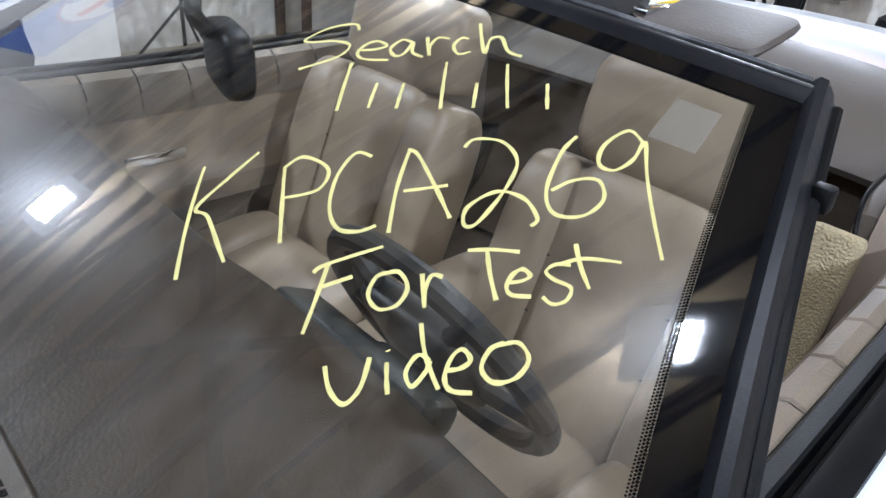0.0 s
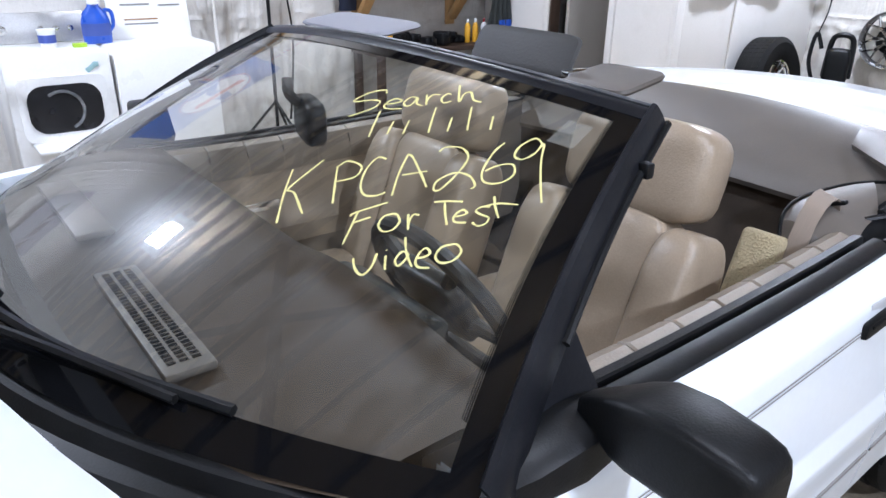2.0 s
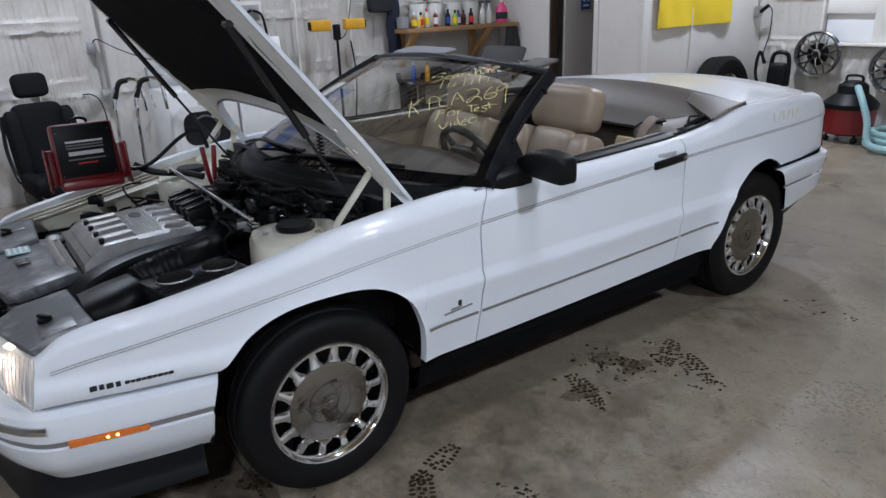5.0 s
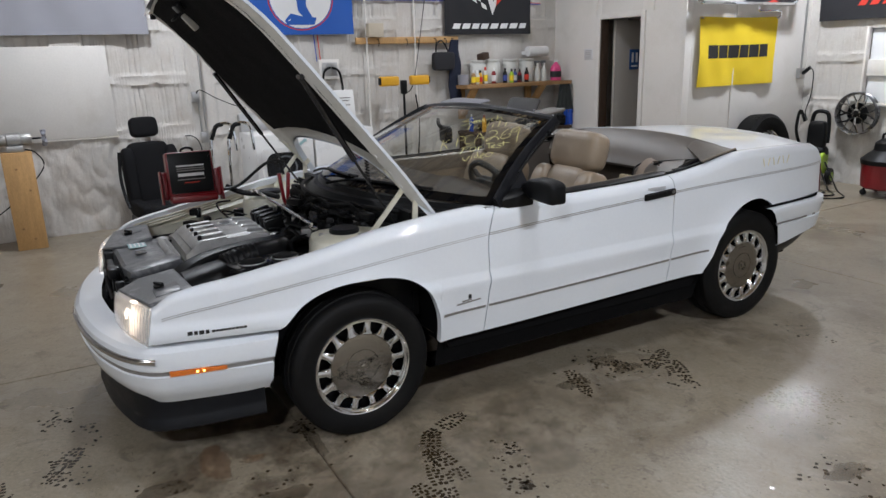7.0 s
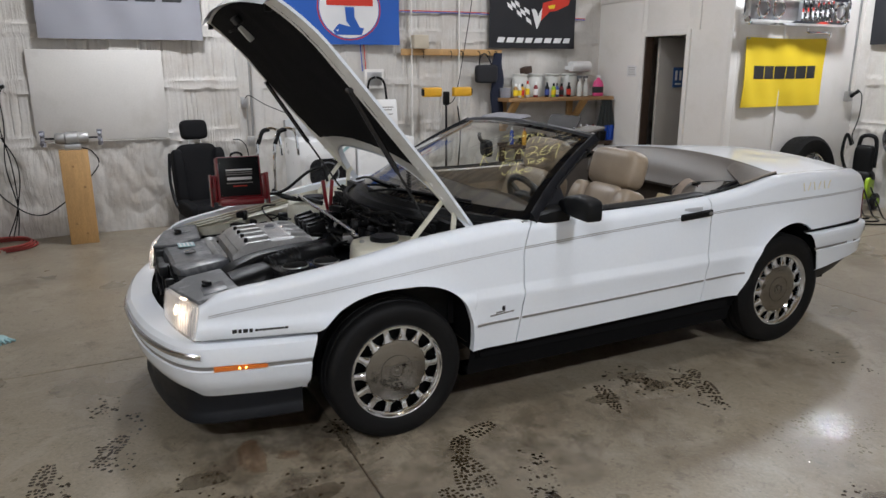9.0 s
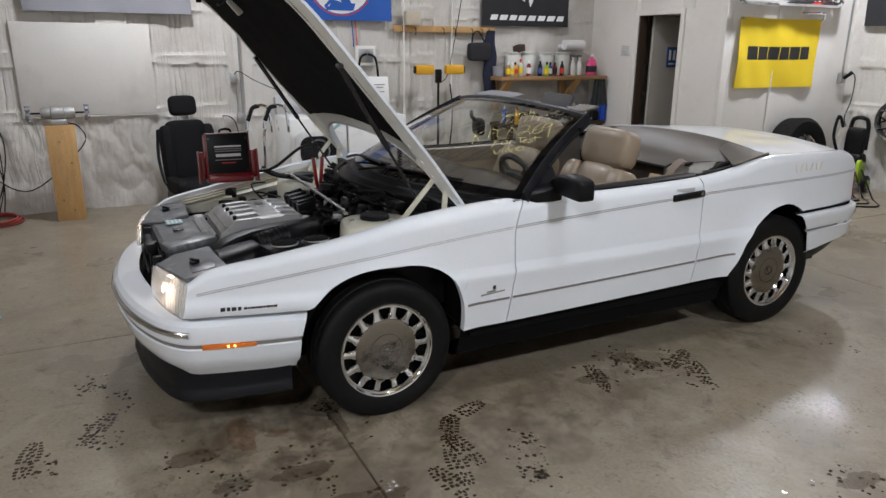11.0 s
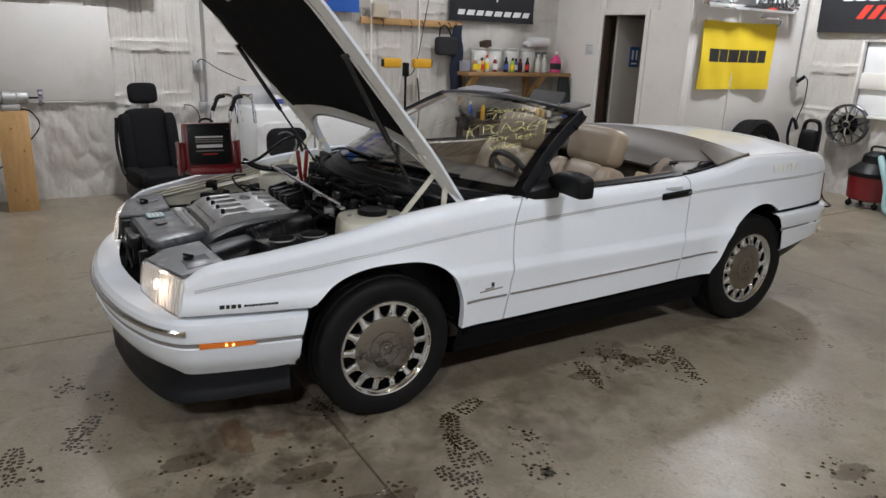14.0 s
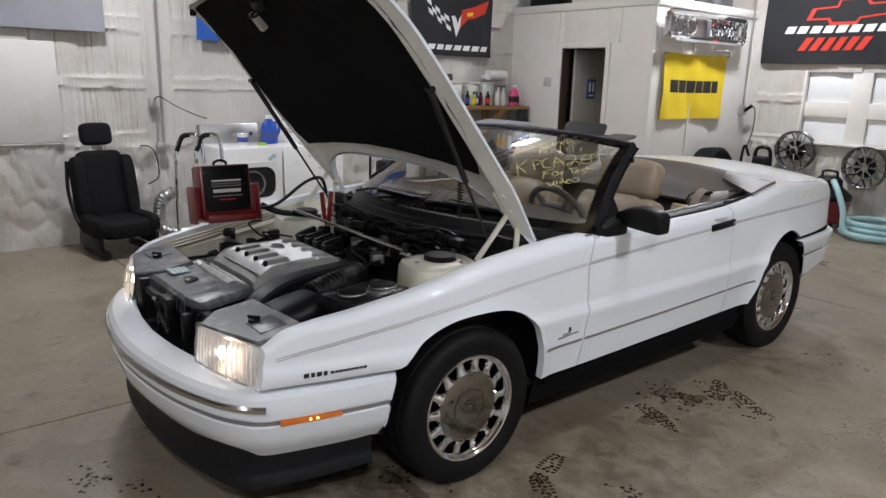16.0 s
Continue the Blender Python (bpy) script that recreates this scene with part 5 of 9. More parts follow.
# silver engine cover: front and rear runners on either side of a finely ribbed strip
def engine_cover():
    bm = bmesh.new()
    rows = []
    ys = [-0.575, -0.57, -0.52, -0.505, -0.49, -0.46, -0.42, -0.385, -0.375] + [-0.37 + 0.0065 * k for k in range(17)] + [-0.262, -0.25, -0.20, -0.165, -0.15, -0.145]
    for y in ys:
        base = float(np.interp(y, (-0.575, -0.57, -0.52, -0.505, -0.37, -0.262, -0.165, -0.15, -0.145), (0.70, 0.742, 0.782, 0.790, 0.797, 0.800, 0.790, 0.775, 0.72)))
        row = [(-0.345, y, 0.70)]
        for s in np.linspace(-1, 1, 49):
            x = -0.105 + s * 0.23
            z = base - 0.010 * s ** 8
            if -0.50 < y < -0.37 or -0.262 < y < -0.17:
                ph = (x + 0.262) / 0.098 % 1
                z += 0.009 * math.tanh(2.6 * math.cos(2 * math.pi * ph) + 0.8)
            elif -0.37 <= y <= -0.265 and -0.30 < x < 0.10:
                z += 0.0022 if round((y + 0.37) / 0.0065) % 2 else -0.001
            row.append((x, y, z))
        row.append((0.135, y, 0.70))
        rows.append(row)
    grid(bm, rows)
    cover = part("engine_cover", bm, "alu", car, "ribbed silver engine cover", angle=30)
    for k in range(4):
        bm = bmesh.new()
        lathe(bm, [(0.008, 0.78), (0.0105, 0.802), (0.008, 0.809), (0.0, 0.810)], 12, (-0.214 + k * 0.0985, -0.492, 0.0))
        part("plug_cap", bm, "black_plastic", cover)
    for k in range(8):
        bm = bmesh.new()
        box(bm, (-0.09, -0.605 - 0.010 * k, 0.722 - 0.013 * k), (0.40, 0.005, 0.03), 0.0015, Matrix.Rotation(radians(-50), 3, "X"))
        part("fin", bm, "alu", cover)
    bm = bmesh.new()
    box(bm, (-0.09, -0.62, 0.66), (0.44, 0.12, 0.10), 0.012, Matrix.Rotation(radians(-50), 3, "X"))
    part("valve_cover", bm, "alu", car, "finned aluminium valve cover")
    bm = bmesh.new()
    box(bm, (-0.06, -0.5455, 0.7635), (0.36, 0.003, 0.012), 0.001, Matrix.Rotation(radians(38), 3, "X"))
    part("cover_lettering", bm, "grey_plastic", cover, smooth=False)
    for r0, z0, mm in ((0.052, 0.8025, "steel"), (0.043, 0.8055, "grey_plastic")):
        bm = bmesh.new()
        lathe(bm, [(r0, z0 - 0.006), (r0 * 0.96, z0 + 0.001), (0.0, z0 + 0.002)], 28, (-0.17, -0.315, 0.0))
        bmesh.ops.scale(bm, vec=(1, 0.6, 1), space=Matrix.Translation((0.17, 0.315, 0)), verts=bm.verts)
        part("oval_badge", bm, mm, cover)
    # black moulding along the cover's flank
    bm = bmesh.new()
    rows = []
    for p in smooth_path([(-0.10, -0.02, 0.755), (0.08, -0.06, 0.77), (0.165, -0.13, 0.772), (0.185, -0.30, 0.768), (0.20, -0.46, 0.752), (0.235, -0.58, 0.725), (0.265, -0.66, 0.68)], 6):
        rows.append(p)
    rr = []
    for i, p in enumerate(rows):
        d = (rows[min(i + 1, len(rows) - 1)] - rows[max(i - 1, 0)]).normalized()
        sd = Vector((d.y, -d.x, 0)).normalized()
        rr.append([p + sd * a + Vector((0, 0, z)) for a, z in ((-0.05, -0.12), (-0.048, -0.012), (-0.038, 0.0), (0.0, 0.006), (0.038, 0.0), (0.048, -0.014), (0.05, -0.12))])
    grid(bm, rr)
    part("intake_plenum", bm, "black_plastic", car, "black intake moulding beside the engine cover")


engine_cover()
for k in range(4):
    bm = bmesh.new()
    box(bm, (-0.31 + k * 0.088, -0.085, 0.785), (0.055, 0.10, 0.07), 0.010, Matrix.Rotation(radians(12), 3, "X"))
    box(bm, (-0.31 + k * 0.088, -0.085, 0.822), (0.022, 0.10, 0.02), 0.004, Matrix.Rotation(radians(12), 3, "X"))
    part("ignition_coil", bm, "black_plastic", car)
bm = bmesh.new()
box(bm, (-0.14, -0.07, 0.72), (0.44, 0.20, 0.08), 0.02)
part("rear_valve_cover", bm, "alu", car)
# strut brace
bm = bmesh.new()
rod(bm, (-0.50, -0.06, 0.90), (0.50, -0.06, 0.885), 0.008, 12)
for sx, sy, sz in ((-0.50, -0.06, 0.90), (0.50, -0.06, 0.885)):
    box(bm, (sx * 1.03, sy, sz - 0.012), (0.05, 0.03, 0.010), 0.003)
part("strut_brace", bm, "dull_chrome", car, "bright steel strut brace bar")
# air box, reservoir, washer tank, pump
bm = bmesh.new()
rows = []
for (x, y, z), hw, hh in (((0.455, -0.655, 0.66), 0.085, 0.05), ((0.455, -0.645, 0.665), 0.105, 0.07), ((0.452, -0.56, 0.675), 0.112, 0.078), ((0.447, -0.48, 0.69), 0.10, 0.075), ((0.442, -0.43, 0.705), 0.078, 0.066), ((0.44, -0.415, 0.71), 0.06, 0.055)):
    rows.append([(x + hw * math.copysign(abs(math.cos(a)) ** 0.7, math.cos(a)), y, z + hh * (math.copysign(abs(math.sin(a)) ** 0.8, math.sin(a)) if math.sin(a) > 0 else 1.2 * math.sin(a))) for a in np.linspace(0, 2 * math.pi, 29)[:-1]])
vs = grid(bm, rows, True)
bm.faces.new(vs[0])
air_box = part("air_box", bm, "black_plastic", car, "black rounded air cleaner trumpet")
bm = bmesh.new()
tube(bm, [(0.44 + 0.064 * math.cos(a), -0.425, 0.71 + 0.062 * math.sin(a)) for a in np.linspace(0, 2 * math.pi, 25)], 0.005, 6, 1)
box(bm, (0.455, -0.428, 0.775), (0.022, 0.016, 0.012), 0.002)
part("hose_clamp", bm, "steel", air_box)
bm = bmesh.new()
tube(bm, [(0.44, -0.46, 0.735), (0.42, -0.38, 0.75), (0.39, -0.29, 0.755), (0.33, -0.20, 0.745), (0.25, -0.14, 0.73)], 0.055, 14, 8, ribs=0.08)
part("intake_hose", bm, "black_plastic", car, "ribbed black intake hose")
bm = bmesh.new()
box(bm, (0.60, -0.31, 0.72), (0.17, 0.29, 0.11), 0.012, Matrix.Rotation(radians(12), 3, "Z"))
box(bm, (0.60, -0.31, 0.772), (0.185, 0.305, 0.012), 0.005, Matrix.Rotation(radians(12), 3, "Z"))
tank = part("fluid_tank", bm, "black_gloss", car, "glossy black tank with two flush caps")
for yy in (-0.375, -0.225):
    bm = bmesh.new()
    lathe(bm, [(0.040, 0.800), (0.044, 0.808), (0.042, 0.815), (0.030, 0.818), (0.0, 0.8185)], 24, (0.60 - (yy + 0.31) * 0.1, yy, -0.025))
    bmesh.ops.scale(bm, vec=(1, 1.3, 1), space=Matrix.Translation((-(0.60 - (yy + 0.31) * 0.1), -yy, 0)), verts=bm.verts)
    part("cap", bm, "rubber", tank)
    bm = bmesh.new()
    tube(bm, [(0.60 - (yy + 0.31) * 0.1 + 0.045 * math.cos(a), yy + 0.059 * math.sin(a), 0.781) for a in np.linspace(0, 6.28, 17)], 0.003, 5, 1)
    part("cap_ring", bm, "steel", tank)
bm = bmesh.new()
lathe(bm, [(0.075, 0.62), (0.08, 0.70), (0.078, 0.78), (0.06, 0.80), (0.035, 0.805), (0.034, 0.825), (0.0, 0.827)], 24, (0.40, 0.12, 0.0))
part("brake_reservoir", bm, "black_plastic", car)
bm = bmesh.new()
lathe(bm, [(0.13, 0.0), (0.135, 0.05), (0.11, 0.11), (0.05, 0.13), (0.0, 0.132)], 28, (0.36, 0.22, 0.70), "z")
part("brake_booster", bm, "black_gloss", car)
bm = bmesh.new()
lathe(bm, [(0.05, 0.60), (0.052, 0.68), (0.05, 0.72), (0.0, 0.73)], 20, (-0.40, -0.52, 0.0))
rod(bm, (-0.44, -0.60, 0.66), (-0.36, -0.60, 0.66), 0.055, 20)
part("alternator", bm, "alu", car, "grey aluminium alternator")
bm = bmesh.new()
box(bm, (0.05, 0.0, 0.60), (1.20, 0.64, 0.16), 0.02)
box(bm, (0.40, -0.42, 0.60), (0.34, 0.40, 0.14), 0.02)
box(bm, (-0.50, -0.42, 0.60), (0.30, 0.40, 0.14), 0.02)
part("engine_block", bm, "black_plastic", car, "grimy dark engine and gearbox housing")
for k in range(3):
    bm = bmesh.new()
    tube(bm, [(-0.72 - 0.014 * k, -0.74, TOP(-0.74) - 0.055 + 0.012 * k), (-0.73 - 0.014 * k, -0.40, TOP(-0.4) - 0.06 + 0.012 * k), (-0.74 - 0.014 * k, 0.0, TOP(0.0) - 0.06 + 0.012 * k)], 0.006, 6, 4)
    part("fender_rib", bm, "cream", car)
crng = random.Random(11)
for k in range(30):
    bm = bmesh.new()
    u0, w, dz = crng.uniform(-0.75, 0.5), crng.uniform(0.15, 0.5), crng.uniform(-0.17, -0.05)
    tube(bm, [ws(u0 + w * q / 5, -0.04) + Vector((0, -0.135 - crng.uniform(0, 0.06), dz + crng.uniform(-0.025, 0.025))) for q in range(6)], crng.choice((0.004, 0.006, 0.009, 0.013)), 7, 4)
    part("firewall_hose", bm, crng.choice(("black_plastic", "black_gloss", "rubber", "black_plastic", "rubber")), car)
for k in range(22):
    bm = bmesh.new()
    u0 = crng.uniform(-0.75, 0.72)
    c = ws(u0, -0.04) + Vector((0, -0.15 - crng.uniform(0, 0.08), crng.uniform(-0.20, -0.075)))
    if k % 3:
        box(bm, c, (crng.uniform(0.03, 0.10), crng.uniform(0.03, 0.06), crng.uniform(0.03, 0.07)), 0.006, Matrix.Rotation(crng.uniform(-0.5, 0.5), 3, "Z"))
    else:
        lathe(bm, [(0.028, -0.03), (0.03, 0.02), (0.024, 0.03), (0.0, 0.032)], 16, c)
    part("firewall_part", bm, crng.choice(("black_plastic", "black_gloss", "black_plastic")), car)
rng = random.Random(4)
for k in range(70):
    bm = bmesh.new()
    x, y = rng.uniform(-0.62, 0.62), rng.uniform(-0.55, 0.26)
    if x > 0.18 and y < -0.06:
        x, y = rng.uniform(-0.60, 0.50), rng.uniform(0.02, 0.26)
    z = rng.uniform(0.66, 0.80) if abs(x + 0.04) > 0.34 or y > -0.16 else rng.uniform(0.60, 0.66)
    pts = [(x, y, z)]
    for j in range(3):
        pts.append((max(-0.68, min(0.68, pts[-1][0] + rng.uniform(-0.16, 0.16))), max(-0.12 if pts[-1][0] > 0.15 else -0.6, min(0.30, pts[-1][1] + rng.uniform(-0.13, 0.13))), max(0.56, min(0.82, z + rng.uniform(-0.05, 0.05)))))
    tube(bm, pts, rng.choice((0.004, 0.005, 0.007, 0.010, 0.014)), 7, 5)
    part("engine_hose", bm, rng.choice(("black_plastic", "black_plastic", "black_gloss", "rubber")), car)
for k in range(42):
    bm = bmesh.new()
    x, y = (rng.uniform(-0.62, 0.56), rng.uniform(0.0, 0.28)) if k % 3 else (rng.choice((-1, 1)) * rng.uniform(0.30, 0.60), rng.uniform(-0.50, 0.0))
    if 0.22 < x and y < 0.05:
        continue
    box(bm, (x, y, rng.uniform(0.70, 0.80)), (rng.uniform(0.03, 0.10), rng.uniform(0.02, 0.07), rng.uniform(0.03, 0.08)), 0.007, Matrix.Rotation(rng.uniform(-0.6, 0.6), 3, "Z"))
    part("engine_part", bm, rng.choice(("black_plastic", "black_plastic", "black_gloss", "black_plastic", "black_gloss", "alu")), car)
for a, b in (((0.05, 0.16, 0.85), (0.30, 0.26, 0.86)), ((0.12, 0.10, 0.84), (0.42, 0.19, 0.85))):
    bm = bmesh.new()
    tube(bm, [a, ((a[0] + b[0]) / 2, (a[1] + b[1]) / 2 + 0.03, 0.875), b, (b[0] + 0.03, b[1] + 0.01, 0.80)], 0.008, 8, 5)
    part("metal_line", bm, "steel", car)
# radiator support covers at the nose
bm = bmesh.new()
rows = []
for y, z in ((-0.862, 0.63), (-0.856, 0.690), (-0.84, 0.702), (-0.74, 0.714), (-0.66, 0.722), (-0.63, 0.716), (-0.62, 0.66)):
    rows.append([(x, y + 0.008 * math.cos(x * 5), z + 0.004 * noise.noise((x * 9, y * 9, 1)) - (0.012 if k in (0, 16) else 0)) for k, x in enumerate(np.linspace(-0.42, 0.10, 17))])
grid(bm, rows)
radiator_cover = part("radiator_cover", bm, "grey_plastic", car, "dusty grey radiator top cover", smooth=False)
for c, sz, m, lab in (((-0.29, -0.745, 0.7195), (0.10, 0.085, 0.003), "hose", "pale blue service sticker"), ((-0.13, -0.745, 0.7195), (0.07, 0.05, 0.003), "black_gloss", "black printed sticker")):
    bm = bmesh.new()
    box(bm, c, sz, 0.001)
    part("notice_label", bm, m, radiator_cover, lab)
for k in range(4):
    bm = bmesh.new()
    box(bm, (-0.29, -0.775 + k * 0.02, 0.7215), (0.085 - 0.02 * (k % 2), 0.009, 0.002))
    part("printed_bar", bm, "white_cloth", radiator_cover, smooth=False)
bm = bmesh.new()
box(bm, (0.145, -0.725, 0.708), (0.13, 0.24, 0.045), 0.010, Matrix.Rotation(radians(10), 3, "Z") @ Matrix.Rotation(radians(5), 3, "X"))
part("duct_cover", bm, "grey_plastic", car)
bm = bmesh.new()
box(bm, (0.25, -0.74, 0.60), (0.14, 0.16, 0.14), 0.012)
part("horn_box", bm, "black_plastic", car)
for sgn in (1, -1):
    bm = bmesh.new()
    top = [(0.405, -0.906), (0.325, -0.816), (0.338, -0.661), (0.690, -0.640), (0.742, -0.73), (0.728, -0.822)]

    def lid_z(y):
        return 0.703 + (y + 0.9) * 0.15
    f = [bm.verts.new((sgn * x, y, lid_z(y) - 0.006)) for x, y in top]
    g = [bm.verts.new((sgn * x, y + (0.003 if y < -0.8 else -0.003), lid_z(y) - (0.012 if y < -0.81 else 0.07))) for x, y in top]
    h = [bm.verts.new((sgn * (0.54 + (x - 0.54) * 0.96), -0.77 + (y + 0.77) * 0.94, lid_z(y))) for x, y in top]
    bm.faces.new(h)
    for k in range(6):
        bm.faces.new((f[k], f[(k + 1) % 6], h[(k + 1) % 6], h[k]))
        bm.faces.new((g[k], g[(k + 1) % 6], f[(k + 1) % 6], f[k]))
    cover = part("headlamp_cover", bm, "grey_plastic", car, "dusty dark headlamp top cover", smooth=False)
    bm = bmesh.new()
    box(bm, (sgn * 0.61, -0.735, 0.7285), (0.13, 0.10, 0.006), 0.002, Matrix.Rotation(radians(8.5), 3, "X"))
    part("raised_panel", bm, "grey_plastic", cover)
    bm = bmesh.new()
    lathe(bm, [(0.02, 0.715), (0.022, 0.736), (0.012, 0.741), (0.0, 0.741)], 12, (sgn * 0.555, -0.757, 0.0))
    box(bm, (sgn * 0.555, -0.757, 0.744), (0.05, 0.014, 0.012), 0.004, Matrix.Rotation(0.6, 3, "Z"))
    part("thumb_screw", bm, "black_plastic", cover)
    # headlamp: fluted lens over a reflector with a lit bulb

    def lamp_at(t, q, back=0.0):
        lo, hi = Vector((0.425, -0.933, 0.570)).lerp(Vector((0.798, -0.853, 0.568)), t), Vector((0.412, -0.917, 0.698)).lerp(Vector((0.742, -0.823, 0.700)), t)
        p = lo.lerp(hi, q)
        return Vector((sgn * p.x, p.y + back - 0.014 * math.sin(math.pi * t) - 0.005 * math.sin(math.pi * q), p.z))
    bm = bmesh.new()
    grid(bm, [[lamp_at(t, 0, 0.03)] + [lamp_at(t, q) for q in np.linspace(0, 1, 6)] + [lamp_at(t, 1, 0.03)] for t in np.linspace(0, 1, 13)])
    lamp = part("headlamp", bm, "lens", car, "lit rectangular headlamp with clear lens")
    lamp.visible_shadow = False
    bm = bmesh.new()
    grid(bm, [[lamp_at(t, q, 0.012 + 0.075 * math.sin(math.pi * q) ** 0.6 * math.sin(math.pi * min(1, t * 1.25)) ** 0.6) if t < 0.8 else lamp_at(t, q, 0.02) for q in np.linspace(0.02, 0.98, 9)] for t in np.linspace(0.01, 0.99, 17)])
    part("reflector", bm, "reflector", lamp)
    for k in range(16):
        bm = bmesh.new()
        t = 0.03 + k * 0.0625
        tube(bm, [lamp_at(t, q, 0.004) for q in (0.04, 0.35, 0.65, 0.96)], 0.0035, 5, 1)
        part("lens_flute", bm, "lens", lamp).visible_shadow = False
    bm = bmesh.new()
    tube(bm, [lamp_at(0.58, q, -0.0015) for q in (0.02, 0.5, 0.98)], 0.0025, 5, 1)
    part("lens_divider", bm, "clear_plastic", lamp)
    bm = bmesh.new()
    bmesh.ops.create_uvsphere(bm, u_segments=10, v_segments=8, radius=0.022, matrix=Matrix.Translation(lamp_at(0.40, 0.5, 0.045)))
    part("bulb", bm, "bulb", lamp)
bm = bmesh.new()
box(bm, (0, -0.82, 0.55), (0.78, 0.04, 0.28), 0.01)
radiator = part("radiator", bm, "black_plastic", car, "black radiator behind its latch support", smooth=False)
for k in range(14):
    bm = bmesh.new()
    box(bm, (-0.36 + k * 0.055, -0.845, 0.56), (0.006, 0.02, 0.24))
    part("fin", bm, "black_plastic", radiator, smooth=False)
for c, sz in (((0.0, -0.88, 0.60), (0.045, 0.04, 0.20)), ((-0.14, -0.885, 0.66), (0.26, 0.03, 0.03)), ((0.20, -0.88, 0.58), (0.03, 0.04, 0.20)), ((0.02, -0.895, 0.68), (0.10, 0.04, 0.05))):
    bm = bmesh.new()
    box(bm, c, sz, 0.008)
    part("latch_support", bm, "black_plastic", radiator)
bm = bmesh.new()
tube(bm, [(-0.15, -0.90, 0.64), (-0.08, -0.915, 0.67), (0.0, -0.92, 0.64), (0.06, -0.91, 0.56)], 0.010, 7)
tube(bm, [(-0.06, -0.91, 0.69), (0.0, -0.925, 0.61), (-0.04, -0.92, 0.52)], 0.007, 7)
part("latch_cable", bm, "black_gloss", radiator)
for sgn in (1, -1):
    bm = bmesh.new()
    box(bm, (sgn * 0.375, -0.83, 0.59), (0.07, 0.14, 0.20), 0.01)
    part("lamp_bracket", bm, "black_plastic", car)
bm = bmesh.new()
box(bm, (0, -0.90, 0.46), (0.95, 0.10, 0.16), 0.01)
part("bumper_beam", bm, "dark", car, smooth=False)

# ---- flank details ----
for sgn in (1, -1):
    # folded end of the vinyl top cover over the open well
    bm = bmesh.new()
    rows = []
    for q in np.linspace(0, 1, 9):
        a, b = Vector((0.52, 2.46, 1.072)).lerp(Vector((0.825, 2.432, 1.046)), q), Vector((0.54, 2.36, 1.040)).lerp(Vector((0.868, 2.115, 1.006)), q)
        rows.append([Vector((sgn * v.x, v.y, v.z)) for v in (a, a.lerp(b, 0.5) + Vector((0, 0, 0.012)), b, b + Vector((0, 0.012, -0.015)))])
    grid(bm, rows)
    part("top_cover_flap", bm, "vinyl", car, "folded end of the taupe vinyl top cover")
    bm = bmesh.new()
    tube(bm, [(sgn * x, y, z) for x, y, z in ((0.835, 2.432, 1.050), (0.848, 2.33, 1.040), (0.862, 2.21, 1.024), (0.872, 2.115, 1.010))], 0.006, 8, 4)
    part("cover_piping", bm, "sill", car, "pale piping along the top cover")
    # door mirror on its sail
    m = part_empty("door_mirror", (sgn * 0.93, 0.84, 0.961), 0)
    bm = bmesh.new()
    rows = []
    for x, y0, y1, z0, z1 in ((-0.045, 0.0, 0.05, 0.012, 0.062), (-0.01, -0.012, 0.07, 0.004, 0.080), (0.015, -0.030, 0.085, -0.006, 0.094), (0.04, -0.040, 0.10, -0.012, 0.102), (0.09, -0.036, 0.105, -0.018, 0.104), (0.15, -0.030, 0.105, -0.022, 0.097), (0.172, -0.022, 0.104, -0.022, 0.090), (0.182, -0.012, 0.100, -0.018, 0.082), (0.187, 0.004, 0.094, -0.008, 0.070)):
        y0, z0 = y1 - 0.70 * (y1 - y0), z1 - 0.86 * (z1 - z0)
        cy, cz, ry, rz = (y0 + y1) / 2, (z0 + z1) / 2, (y1 - y0) / 2, (z1 - z0) / 2
        row = []
        for a in np.linspace(0, 2 * math.pi, 25)[:-1]:
            c, s = math.cos(a), math.sin(a)
            row.append((sgn * x, cy + ry * math.copysign(abs(c) ** 0.30, c), cz + rz * math.copysign(abs(s) ** 0.30, s)))
        rows.append(row)
    vs = grid(bm, rows, True)
    bm.faces.new(vs[0])
    bm.faces.new(vs[-1])
    part("mirror_housing", bm, "black_plastic", m, "matt black mirror housing")
    bm = bmesh.new()
    box(bm, (sgn * 0.11, 0.106, 0.038), (0.11, 0.004, 0.075), 0.001)
    part("mirror_glass", bm, "chrome", m)
    bm = bmesh.new()
    tri = [(0.70, 0.945), (0.92, 0.945), (0.925, 0.985), (0.893, 1.105)]
    a = [bm.verts.new((sgn * (0.882 - (z - 0.945) * 0.38), y, z)) for y, z in tri]
    b = [bm.verts.new((sgn * (0.864 - (z - 0.945) * 0.38), y, z)) for y, z in tri]
    bm.faces.new(a)
    bm.faces.new(b)
    for k in range(4):
        bm.faces.new((a[k], a[(k + 1) % 4], b[(k + 1) % 4], b[k]))
    part("mirror_sail", bm, "pillar", car, smooth=False)
    bm = bmesh.new()
    rows = []
    for y, x1, z1 in ((0.665, 0.872, 0.948), (0.70, 0.902, 0.962), (0.76, 0.922, 0.978), (0.84, 0.930, 0.992), (0.90, 0.922, 0.988), (0.915, 0.90, 0.972)):
        rows.append([(sgn * x, y, z) for x, z in ((0.86, z1 + 0.012), (0.88, z1 + 0.014), (x1 - 0.010, z1), (x1 - 0.002, z1 - 0.008), (x1, 0.945), (x1 - 0.004, 0.926), (0.86, 0.922))])
    vs = grid(bm, rows)
    bm.faces.new(vs[0])
    bm.faces.new(vs[-1])
